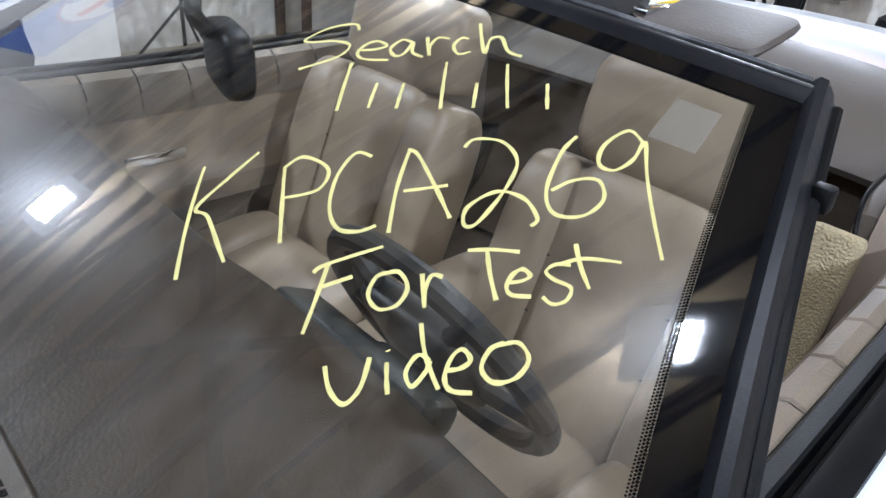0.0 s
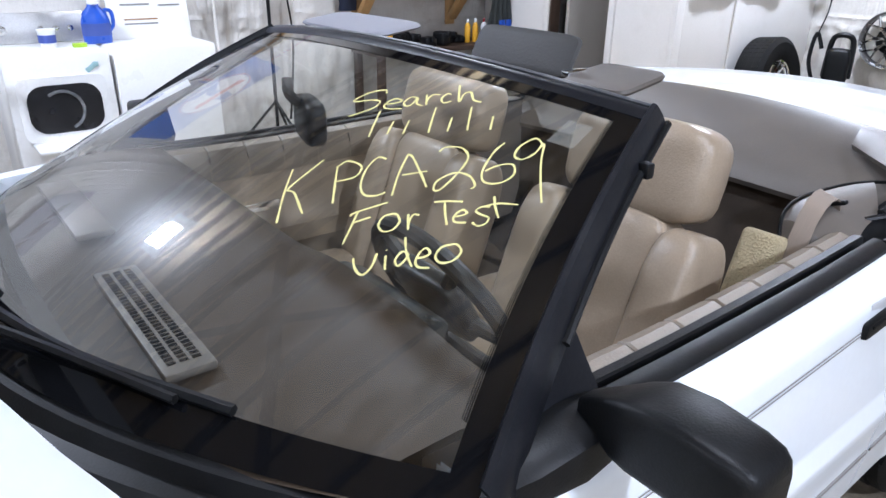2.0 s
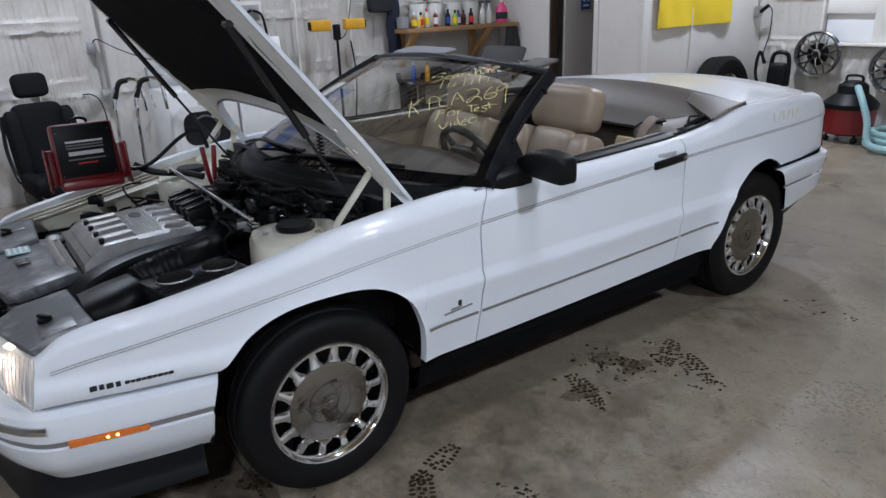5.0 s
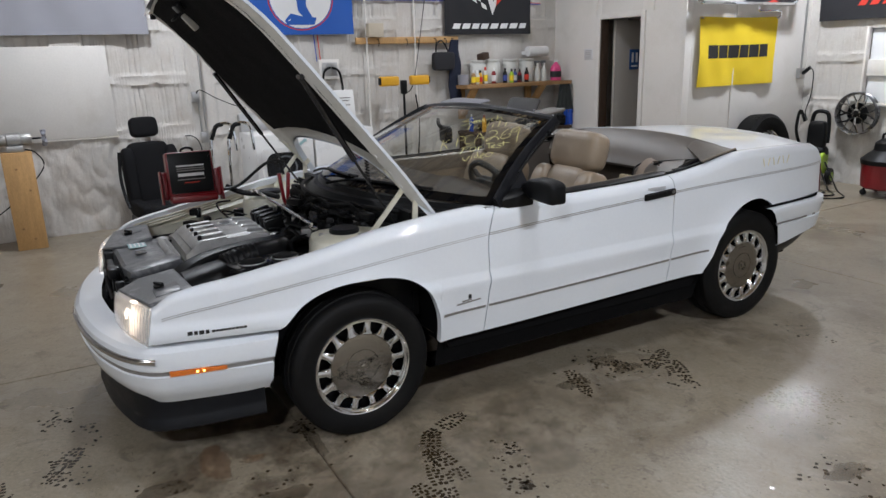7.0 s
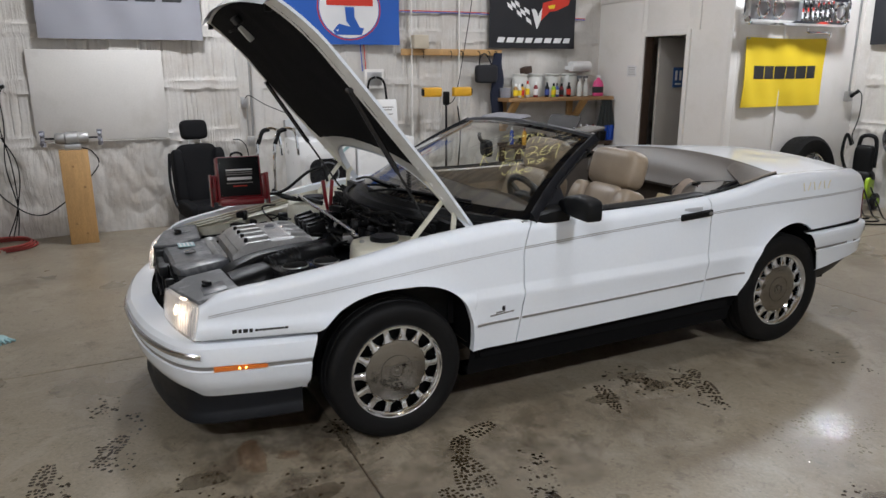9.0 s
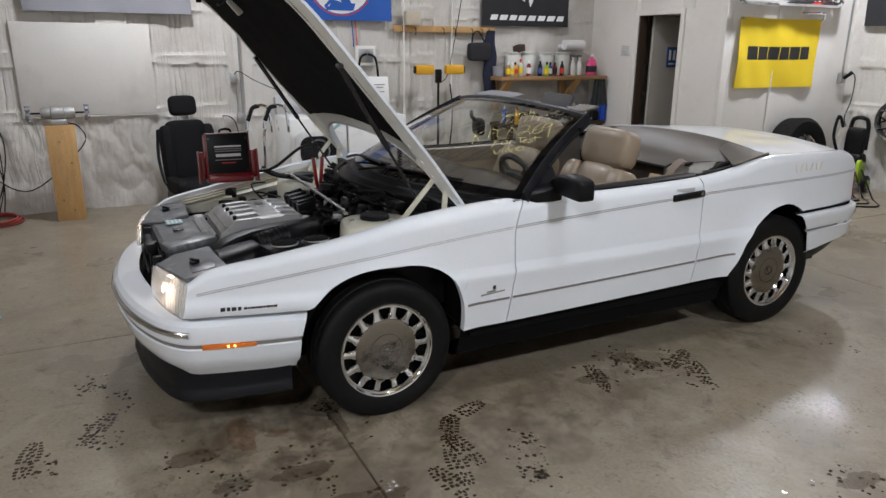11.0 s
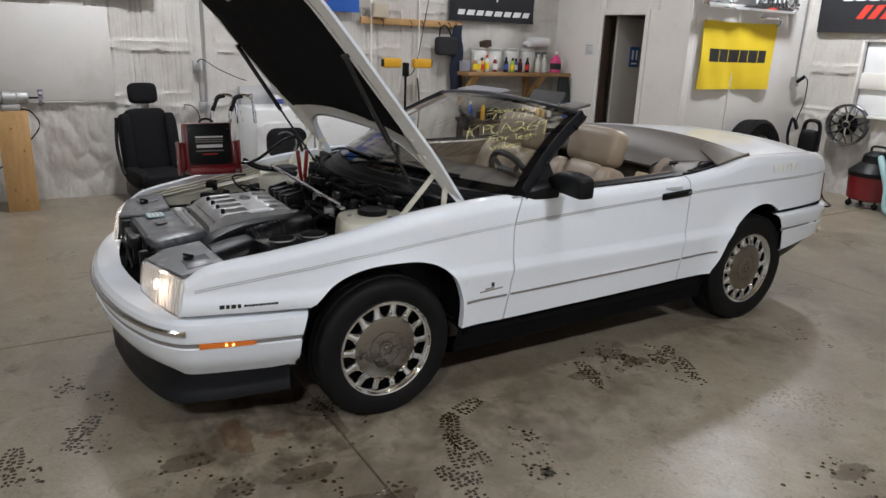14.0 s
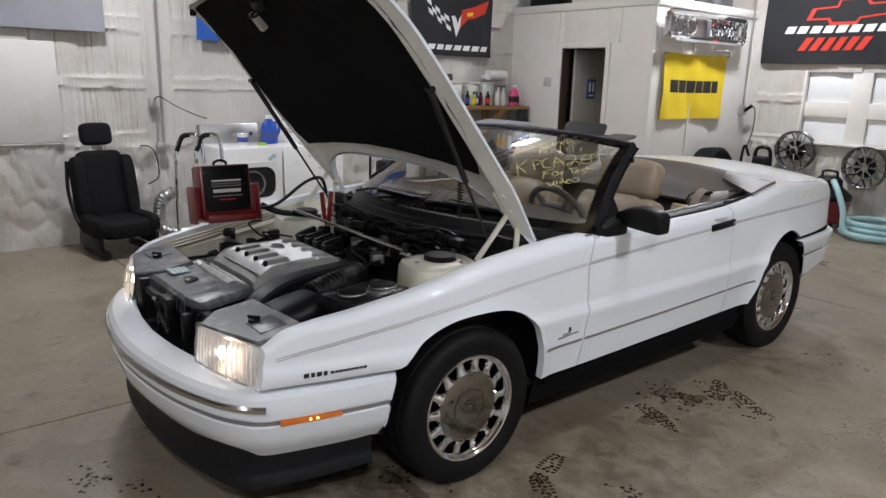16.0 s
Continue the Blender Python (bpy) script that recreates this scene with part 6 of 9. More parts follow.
    part("mirror_foot", bm, "black_plastic", m).location = (-sgn * 0.93, -0.84, -0.961)
    # door handle; a flat grey plate paints the shade of its body-coloured recess
    bm = bmesh.new()
    box(bm, (sgn * 0.929, 1.735, 0.875), (0.02, 0.225, 0.036), 0.008, Matrix.Rotation(radians(3), 3, "X"))
    box(bm, (sgn * 0.931, 1.735, 0.885), (0.024, 0.20, 0.008), 0.003, Matrix.Rotation(radians(3), 3, "X"))
    part("door_handle", bm, "black_plastic", car, "black door pull handle")
    bm = bmesh.new()
    box(bm, (sgn * (side_x(1.72, 0.905) - 0.001), 1.715, 0.905), (0.004, 0.13, 0.024), 0.0015)
    part("handle_recess_shade", bm, "recess", car)
    bm = bmesh.new()
    rod(bm, (sgn * 0.935, 1.822, 0.882), (sgn * 0.9435, 1.822, 0.882), 0.010, 14)
    part("lock", bm, "steel", car)
    # belt-line seals and padded sills
    bm = bmesh.new()
    rows = []
    for y in np.linspace(0.80, 1.845, 20):
        x, z = side_x(y, TOP(y)) - 0.03, TOP(y)
        rows.append([(sgn * (x + dx), y, z + dz) for dx, dz in ((0.029, -0.007), (0.026, 0.007), (0.006, 0.017), (-0.010, 0.017), (-0.014, 0.012), (-0.016, -0.02), (-0.026, -0.02), (-0.028, 0.010), (-0.032, 0.013), (-0.050, 0.011), (-0.054, 0.006), (-0.056, -0.04))])
    grid(bm, rows)
    part("belt_seal", bm, "black_plastic", car)
    for k in range(8):
        bm = bmesh.new()
        y0, y1 = 0.86 + k * 0.124, 0.86 + (k + 1) * 0.124 - 0.003
        rows = []
        for y in (y0, y0 + 0.004, (y0 + y1) / 2, y1 - 0.004, y1):
            e = 0.004 if y in (y0, y1) else 0
            x, z = side_x(y, TOP(y)) - 0.086, TOP(y)
            rows.append([(sgn * x, y, z - 0.03), (sgn * x, y, z + 0.004 - e), (sgn * (x - 0.02), y, z + 0.008 - e), (sgn * (x - 0.042), y, z - 0.002 - e), (sgn * (x - 0.055), y, z - 0.035), (sgn * (x - 0.058), y, z - 0.10)])
        grid(bm, rows)
        part("sill_pad", bm, "sill", car)
    bm = bmesh.new()
    rows = []
    for y in np.linspace(0.72, 2.0, 10):
        x = side_x(y, TOP(y)) - 0.13
        rows.append([(sgn * x, y, 0.90), (sgn * (x - 0.015), y, 0.80), (sgn * (x - 0.02), y, 0.70), (sgn * (x - 0.05), y, 0.66), (sgn * (x - 0.05), y, 0.60), (sgn * (x - 0.02), y, 0.56), (sgn * x, y, 0.30)])
    grid(bm, rows)
    trim = part("door_trim", bm, "leather", car, "tan leather door trim")
    bm = bmesh.new()
    box(bm, (sgn * 0.735, 1.12, 0.735), (0.02, 0.16, 0.035), 0.006)
    part("inner_handle", bm, "chrome", trim)
    # rear quarter moulding up to the deck
    bm = bmesh.new()
    tube(bm, [(sgn * (side_x(y, TOP(y)) - 0.02), y, TOP(y) + 0.004) for y in np.linspace(1.86, 2.44, 9)], 0.009, 8, 3)
    part("quarter_seal", bm, "black_plastic", car)
    bm = bmesh.new()
    crest = [(0.655, 1.80, 0.905), (0.638, 1.825, 0.965), (0.628, 1.88, 0.988), (0.622, 1.97, 0.990), (0.624, 2.08, 0.986), (0.636, 2.17, 0.984), (0.66, 2.235, 0.982)]
    outer = [(0.785, 1.80, 0.890), (0.786, 1.83, 0.912), (0.788, 1.87, 0.920), (0.790, 1.92, 0.924), (0.788, 1.97, 0.930), (0.772, 2.03, 0.946), (0.735, 2.10, 0.966)]
    rows = [[Vector((0.655, 1.79, 0.50))] + [Vector((0.655 + 0.13 * k / 6, 1.79, 0.50)) for k in range(7)]]
    for p, q in zip(crest, outer):
        p, q = Vector(p), Vector(q)
        rows.append([Vector((p.x - 0.012, p.y, 0.52))] + [p.lerp(q, k / 6) + Vector((0, 0, 0.016 * math.sin(math.pi * (k / 6) ** 0.7))) for k in range(7)])
    grid(bm, [[(sgn * v.x, v.y, v.z) for v in r] for r in rows])
    trim = part("well_trim", bm, "vinyl", car, "moulded taupe trim beside the folding-top well")
    bm = bmesh.new()
    tube(bm, [(sgn * p[0], p[1], p[2] + 0.002) for p in crest] + [(sgn * 0.70, 2.275, 0.985), (sgn * 0.76, 2.31, 0.975)], 0.0045, 7, 4)
    part("trim_piping", bm, "black_plastic", trim, "black piping along the trim's edge")
    bm = bmesh.new()
    box(bm, (sgn * 0.688, 1.955, 0.992), (0.066, 0.020, 0.012), 0.005, Matrix.Rotation(radians(-20), 3, "Y"))
    part("belt_slot", bm, "black_plastic", trim)
    # solid near-black block painted as the open well's shade
    bm = bmesh.new()
    box(bm, (sgn * 0.79, 2.14, 0.945), (0.13, 0.46, 0.05), 0.012, Matrix.Rotation(radians(9), 3, "X"))
    part("top_well", bm, "dark", car, "near-black block standing for the shade in the folding-top well")
    bm = bmesh.new()
    tube(bm, [(sgn * 0.76, 2.06, 0.965), (sgn * 0.78, 2.16, 1.0), (sgn * 0.77, 2.28, 1.01)], 0.012, 8, 5)
    tube(bm, [(sgn * 0.74, 2.02, 0.95), (sgn * 0.80, 2.12, 0.975), (sgn * 0.80, 2.26, 1.0)], 0.009, 8, 5)
    part("top_linkage", bm, "black_gloss", car)
    # tail lamp edge
    bm = bmesh.new()
    grid(bm, [[(sgn * (side_x(3.33, z) + 0.004 - 0.9 * max(0, y - 3.335) - 0.004 * (y < 3.332)), y, z) for z in np.linspace(0.69, 0.872, 8)] for y in (3.330, 3.335, 3.352, 3.365, 3.385)])
    part("tail_lamp", bm, "redlens", car)
    # side badges as plain marks
    bm = bmesh.new()
    xb = side_x(0.52, 0.55)
    box(bm, (sgn * (xb + 0.001), 0.522, 0.558), (0.003, 0.016, 0.045), 0.001)
    part("crest_badge", bm, "black_print", car)
    bm = bmesh.new()
    box(bm, (sgn * (xb + 0.001), 0.515, 0.520), (0.003, 0.13, 0.007), 0.001, Matrix.Rotation(radians(4), 3, "X"))
    box(bm, (sgn * (xb + 0.001), 0.505, 0.529), (0.003, 0.05, 0.007), 0.001, Matrix.Rotation(radians(4), 3, "X"))
    part("script_badge", bm, "stripe", car)
    bm = bmesh.new()
    for k in range(13):
        y, hh, hw = (-0.698 + 0.021 * k, 0.0080, 0.0097 - 0.003 * (k % 2)) if k < 4 else (-0.612 + 0.0145 * (k - 4), 0.0047 - 0.0007 * (k % 2), 0.0068)
        z = 0.601 + 0.012 * (y + 0.715)
        box(bm, (sgn * (side_x(y, z) + 0.001), y, z), (0.004, 2 * hw, 2 * hh), 0.0012)
    part("model_badge", bm, "black_print", car)
# faded marker writing on the rear quarter
M["faded"] = mat("faded_yellow_mark", (0.80, 0.74, 0.52), 0.6)
for k in range(6):
    bm = bmesh.new()
    y = 2.62 + k * 0.05
    box(bm, (side_x(y, 0.955) + 0.0008, y, 0.955), (0.002, 0.006, 0.05), 0, Matrix.Rotation(radians(18 * (-1) ** k), 3, "X"))
    part("faded_mark", bm, "faded", car, "faded yellow marker stroke", smooth=False)

# ---- cockpit ----
def car_seat(x):
    seat = part_empty("seat", (x, 1.17, 0.30), 0)
    tilt = Matrix.Rotation(radians(-20), 3, "X")

    def add(name, c, s, e=0.4, rot=None, m="leather", label=""):
        bm = bmesh.new()
        pillow(bm, c, s, e, rot)
        return part(name, bm, m, seat, label, angle=60)
    add("seat_cushion", (0, -0.05, 0.16), (0.34, 0.52, 0.16), 0.35, Matrix.Rotation(radians(8), 3, "X"))
    for k in (-1, 1):
        add("seat_bolster", (k * 0.20, -0.05, 0.18), (0.13, 0.54, 0.17), 0.5, Matrix.Rotation(radians(8), 3, "X"))
    add("seat_back", (0, 0.345, 0.40), (0.33, 0.15, 0.58), 0.35, tilt)
    add("shoulder_pad", (0, 0.405, 0.555), (0.40, 0.13, 0.20), 0.4, tilt)
    for k in (-1, 1):
        add("back_bolster", (k * 0.20, 0.33, 0.40), (0.13, 0.19, 0.56), 0.45, tilt)
    add("headrest", (0, 0.475, 0.765), (0.40, 0.15, 0.23), 0.45, Matrix.Rotation(radians(-14), 3, "X"))
    bm = bmesh.new()
    for z in (0.42, 0.30):
        tube(bm, [tilt @ Vector((sx, -0.082, 0)) + Vector((0, 0.345, 0)) + tilt @ Vector((0, 0, z - 0.30)) + Vector((0, 0, 0.36)) for sx in np.linspace(-0.14, 0.14, 6)], 0.003, 5, 2)
    part("seam", bm, "dash", seat)
    bm = bmesh.new()
    for k in (-0.07, 0.07):
        rod(bm, (k, 0.43, 0.58), (k, 0.47, 0.72), 0.007)
    part("headrest_post", bm, "chrome", seat)
    bm = bmesh.new()
    box(bm, (0, 0, 0.02), (0.42, 0.5, 0.12), 0.02)
    part("seat_base", bm, "carpet", seat)


car_seat(0.37)
car_seat(-0.37)
bm = bmesh.new()
rows = []
for x in np.linspace(-0.80, 0.80, 33):
    fy = 0.60 - 0.32 * (1 - (x / 0.8) ** 2)
    hump = 0.022 * math.exp(-((x - 0.38) / 0.22) ** 4)
    rows.append([(x, fy - 0.03, 0.955), (x, fy + 0.03, 0.972), (x, (fy + 0.87) / 2, 0.975 + hump * 0.4), (x, 0.82, 0.968 + hump), (x, 0.862, 0.960 + hump), (x, 0.876, 0.945 + hump * 0.7), (x, 0.872, 0.88), (x, 0.80, 0.80), (x, 0.78, 0.60), (x, 0.62, 0.42), (x, 0.40, 0.34)])
grid(bm, rows)
dash = part("dashboard", bm, "dash", car, "brown leather dashboard", angle=50)
bm = bmesh.new()
box(bm, (0.30, 0.505, 0.990), (0.40, 0.075, 0.016), 0.006)
vent = part("defroster_vent", bm, "vinyl", dash, "long slotted defroster vent")
for k in range(30):
    for j in range(3):
        bm = bmesh.new()
        box(bm, (0.125 + k * 0.012, 0.485 + j * 0.018, 0.9985), (0.007, 0.012, 0.002))
        part("slot", bm, "dark", vent, smooth=False)
bm = bmesh.new()
box(bm, (-0.30, 0.52, 0.990), (0.40, 0.075, 0.016), 0.006)
part("defroster_vent", bm, "vinyl", dash)
bm = bmesh.new()
box(bm, (0.0, 1.25, 0.42), (0.20, 1.0, 0.26), 0.04)
part("centre_console", bm, "leather", car)
bm = bmesh.new()
pillow(bm, (0, 1.48, 0.58), (0.18, 0.36, 0.09), 0.4)
part("armrest", bm, "leather", car)
bm = bmesh.new()
box(bm, (0, 1.3, 0.28), (1.6, 2.0, 0.06))
part("cabin_floor", bm, "carpet", car, smooth=False)
# steering wheel on its column
sw = part_empty("steering_wheel", (0.39, 1.03, 0.895), 0)
tiltw = Matrix.Rotation(radians(-62), 3, "X")
bm = bmesh.new()
ring = [tiltw @ Vector((0.188 * math.cos(a), 0.188 * math.sin(a), 0)) for a in np.linspace(0, 2 * math.pi, 49)]
tube(bm, ring, 0.0175, 10, 1)
part("wheel_rim", bm, "wheel_grip", sw, "dark leather steering wheel rim")
bm = bmesh.new()
pillow(bm, tiltw @ Vector((0, -0.02, -0.01)), (0.20, 0.16, 0.05), 0.4, tiltw)
for a in (0.1, math.pi - 0.1, -0.9, math.pi + 0.9):
    rod(bm, tiltw @ Vector((0.06 * math.cos(a), 0.06 * math.sin(a), -0.012)), tiltw @ Vector((0.182 * math.cos(a), 0.182 * math.sin(a), 0)), 0.018, 8, 0.012)
part("wheel_boss", bm, "wheel_grip", sw)
bm = bmesh.new()
box(bm, (0.38, 0.90, 0.86), (0.15, 0.20, 0.12), 0.03, Matrix.Rotation(radians(-28), 3, "X"))
box(bm, (0.38, 0.90, 0.93), (0.30, 0.07, 0.05), 0.015, Matrix.Rotation(radians(-28), 3, "X"))
part("column_cover", bm, "column", car, "dark grey steering column cover")
# inner mirror
bm = bmesh.new()
pillow(bm, (-0.04, 0.98, 1.178), (0.17, 0.05, 0.10), 0.5, Matrix.Rotation(radians(-15), 3, "Z"))
inner = part("rear_view_mirror", bm, "black_plastic", car)
bm = bmesh.new()
tube(bm, [ws(-0.08, 0.78, -0.01), ws(-0.06, 0.76, -0.04), Vector((-0.06, 0.985, 1.20))], 0.012, 8, 5)
part("mirror_stalk", bm, "black_plastic", inner)
M["grip_taupe"] = mat("dark_taupe_vinyl", (0.022, 0.020, 0.018), 0.55, 0, 0.1, 6, 200, 0.1)
M["vinyl_dark"] = mat("visor_vinyl", (0.095, 0.082, 0.070), 0.55, 0, 0.08, 5, 260, 0.1)
# sun visors turned up over the header
def visor(x0, x1, y, z, tilt_deg, depth, m, label):
    bm = bmesh.new()
    pillow(bm, (0, 0, 0), (x1 - x0, depth, 0.018), 0.3, None, 36, 8, 0.5)
    bmesh.ops.transform(bm, matrix=Matrix.Translation(((x0 + x1) / 2, y, z)) @ Matrix.Rotation(radians(tilt_deg), 4, "X"), verts=bm.verts)
    part("sun_visor", bm, m, car, label)


visor(0.46, 0.61, 1.29, 1.32, 10, 0.13, "vinyl_dark", "taupe sun visor folded back")
visor(-0.60, -0.17, 1.32, 1.335, 8, 0.16, "grey_cloth", "pale sun visor folded back")
visor(0.16, 0.45, 1.285, 1.345, 62, 0.09, "grip_taupe", "dark taupe visor flap standing up")
bm = bmesh.new()
box(bm, (0.455, 1.30, 1.322), (0.02, 0.10, 0.012), 0.003)
part("visor_mount", bm, "chrome", car)
# seat belt and wool cover behind the driver's seat
bm = bmesh.new()
rows = [[(x + dx, y, z - 0.3 * dx) for dx in (-0.022, -0.018, 0.0, 0.018, 0.022)] for x, y, z in ((0.686, 1.958, 0.985), (0.686, 1.950, 1.010), (0.686, 1.930, 1.020), (0.687, 1.900, 1.020), (0.689, 1.868, 1.008), (0.692, 1.835, 0.985), (0.696, 1.800, 0.935), (0.700, 1.776, 0.86), (0.70, 1.762, 0.74), (0.70, 1.755, 0.55))]
grid(bm, rows)
solid(bm, 0.003)
M["webbing"] = mat("taupe_belt_webbing", (0.27, 0.215, 0.17), 0.7, 0, 0.1, 14, 300, 0.3, stretch=(30, 1, 1))
part("seat_belt", bm, "webbing", car, "taupe webbing seat belt hanging from its slot")
bm = bmesh.new()
box(bm, (0.628, 1.745, 0.80), (0.10, 0.055, 0.29), 0.014, Matrix.Rotation(radians(-20), 3, "X"), 3)
part("wool_cushion", bm, mat("sheepskin", (0.50, 0.42, 0.26), 0.95, 0, 0.2, 14, 200, 0.9), car, "cream wool cushion behind the seat")

# ---- things along the west wall ----
def rounded_rect(w, h, r, n=5):
    pts = []
    for cx, cy, a0 in ((w / 2 - r, h / 2 - r, 0), (-w / 2 + r, h / 2 - r, 90), (-w / 2 + r, -h / 2 + r, 180), (w / 2 - r, -h / 2 + r, 270)):
        for k in range(n + 1):
            a = radians(a0 + 90 * k / n)
            pts.append((cx + r * math.cos(a), cy + r * math.sin(a)))
    return pts


def plate(bm, pts, d0, d1, m=None):
    """A flat shape of (a, b) points, standing between depths d0 and d1 along local x; a runs along y, b along z."""
    m = m or Matrix()
    f = [bm.verts.new(m @ Vector((d0, a, b))) for a, b in pts]
    g = [bm.verts.new(m @ Vector((d1, a, b))) for a, b in pts]
    bm.faces.new(f)
    bm.faces.new(list(reversed(g)))
    n = len(pts)
    for k in range(n):
        bm.faces.new((f[k], f[(k + 1) % n], g[(k + 1) % n], g[k]))


def flag(name, label, y0, y1, z0, z1, at, material, prints, facing="x", group="wall flags"):
    """A cloth banner hung by its upper corners. prints: (material, points in 0..1, raise)."""
    ob = thing(name, *((at, (y0 + y1) / 2, z0) if facing == "x" else ((y0 + y1) / 2, at, z0)), 0 if facing == "x" else -90, label, "flag", group)
    w, h = y1 - y0, z1 - z0

    def cloth(a, b):
        fold = 0.012 * math.sin(a * 9 + b * 3) * (1 - b * 0.6) + 0.008 * noise.noise((a * 5, b * 3, y0)) + 0.006 * math.sin(a * 23 + 4 * b)
        sag = -0.012 * math.sin(math.pi * a) * b
        return Vector((0.02 + fold, (a - 0.5) * w, b * h + sag))
    bm = bmesh.new()
    grid(bm, [[cloth(i / 40, j / 24) for j in range(25)] for i in range(41)])
    solid(bm, 0.002)
    part("cloth", bm, material, ob)
    for k, (m, pts, lift) in enumerate(prints):
        bm = bmesh.new()
        n = len(pts)
        ca, cb = sum(p[0] for p in pts) / n, sum(p[1] for p in pts) / n
        dense = []
        for i in range(n):
            (a0, b0), (a1, b1) = pts[i], pts[(i + 1) % n]
            steps = max(1, int(math.hypot((a1 - a0) * w, (b1 - b0) * h) / 0.04))
            dense += [(a0 + (a1 - a0) * t / steps, b0 + (b1 - b0) * t / steps) for t in range(steps)]
        rings = [[cloth(ca + (a - ca) * s, cb + (b - cb) * s) + Vector((0.0035 + lift, 0, 0)) for a, b in dense] for s in (1.0, 0.66, 0.33)]
        vs = grid(bm, rings, True)
        bm.faces.new(vs[-1])
        part("print", bm, m, ob)
    for a in (0.0, 1.0):
        bm = bmesh.new()
        lathe(bm, [(0.010, -0.02), (0.010, 0.03), (0.0, 0.031)], 10, cloth(abs(a - 0.015), 0.98), "x")
        part("grommet", bm, "steel", ob)
    return ob


def bar_row(a0, a1, b0, b1, n, lean=0.0, gap=0.2):
    w = (a1 - a0) / n
    return [[(a0 + k * w + lean * 0, b0), (a0 + (k + 1 - gap) * w, b0), (a0 + (k + 1 - gap) * w + lean, b1), (a0 + k * w + lean, b1)] for k in range(n)]


disc = [(0.56 + 0.27 * math.cos(t), 0.52 + 0.46 * math.sin(t)) for t in np.linspace(0, 2 * math.pi, 33)[:-1]]
disc_in = [(0.56 + (a - 0.56) * 0.93, 0.52 + (b - 0.52) * 0.93) for a, b in disc]
disc_mid = [(0.56 + (a - 0.56) * 0.965, 0.52 + (b - 0.52) * 0.965) for a, b in disc]
flag("flag", "grey cloth flag with black slanted bars", -1.50, -0.02, 1.92, 2.62, WX + 0.06, "grey_cloth",
     [("black_print", q, 0) for q in bar_row(0.08, 0.36, 0.52, 0.70, 5, 0.10, 0.35)] + [("black_print", q, 0) for q in bar_row(0.42, 0.92, 0.52, 0.70, 3, 0.03, 0.25)])
flag("flag", "blue cloth flag with a white round emblem", 0.80, 2.17, 1.90, 2.65, WX + 0.06, "blue_cloth",
     [("red_cloth", disc, 0), ("blue_cloth", disc_mid, 0.002), ("white_cloth", disc_in, 0.004), ("red_cloth", [(0.37, 0.56), (0.76, 0.56), (0.76, 0.68), (0.37, 0.68)], 0.006),
      ("blue_cloth", [(0.52, 0.54), (0.53, 0.34), (0.60, 0.18), (0.66, 0.20), (0.60, 0.40), (0.60, 0.54)], 0.006), ("blue_cloth", [(0.42, 0.20), (0.47, 0.30), (0.56, 0.26), (0.68, 0.24), (0.66, 0.14), (0.44, 0.14)], 0.007),
      ("blue_cloth", [(0.50, 0.70), (0.62, 0.70), (0.60, 0.92), (0.51, 0.92)], 0.006)])
checks = []
for i in range(5):
    for j in range(3):
        if (i + j) % 2 == 0:
            a, b = 0.17 + i * 0.055 + j * 0.012, 0.86 - i * 0.052 - j * 0.075
            checks.append(("white_cloth", [(a, b), (a + 0.055, b - 0.05), (a + 0.067, b - 0.125), (a + 0.012, b - 0.075)], 0.003))
flag("flag", "black cloth flag with a chequered and red emblem", 3.36, 4.66, 1.88, 2.66, WX + 0.06, "black_cloth",
     checks + [("white_cloth", [(0.54, 0.30), (0.47, 0.62), (0.51, 0.62), (0.545, 0.42), (0.60, 0.66), (0.63, 0.64)], 0.003), ("red_cloth", [(0.58, 0.44), (0.60, 0.72), (0.78, 0.80), (0.95, 0.90), (0.91, 0.70), (0.75, 0.60), (0.63, 0.58)], 0.005), ("yellow_cloth", [(0.66, 0.68), (0.74, 0.70), (0.73, 0.64), (0.67, 0.63)], 0.007)]
     + [("white_cloth", q, 0.003) for q in bar_row(0.08, 0.95, 0.09, 0.17, 8, 0.02, 0.25)])
bow = [(0.42, 0.62), (0.55, 0.62), (0.57, 0.54), (0.73, 0.54), (0.75, 0.62), (0.92, 0.66), (0.95, 0.82), (0.80, 0.82), (0.78, 0.92), (0.62, 0.92), (0.60, 0.80), (0.45, 0.78)]
bow_in = [(0.685 + (a - 0.685) * 0.88, 0.72 + (b - 0.72) * 0.75) for a, b in bow]
flag("flag", "black cloth flag with a red outlined emblem", -1.86, 0.02, 1.90, 2.75, NY - 0.03, "black_cloth",
     [("red_cloth", [(a - 0.15, b - 0.02) for a, b in bow], 0.003), ("black_cloth", [(a - 0.15, b - 0.02) for a, b in bow_in], 0.005)]
     + [("white_cloth", q, 0.003) for q in bar_row(0.14, 0.86, 0.42, 0.52, 9, 0.02, 0.25)] + [("red_cloth", q, 0.003) for q in bar_row(0.24, 0.66, 0.18, 0.36, 6, 0.05, 0.35)], "y")
flag("flag", "yellow cloth flag with one black word bar", 5.31, 6.62, 1.21, 1.965, RX + 0.012, "yellow_cloth",
     [("black_print", q, 0.0) for q in bar_row(0.12, 0.90, 0.41, 0.60, 6, 0.0, 0.07)])

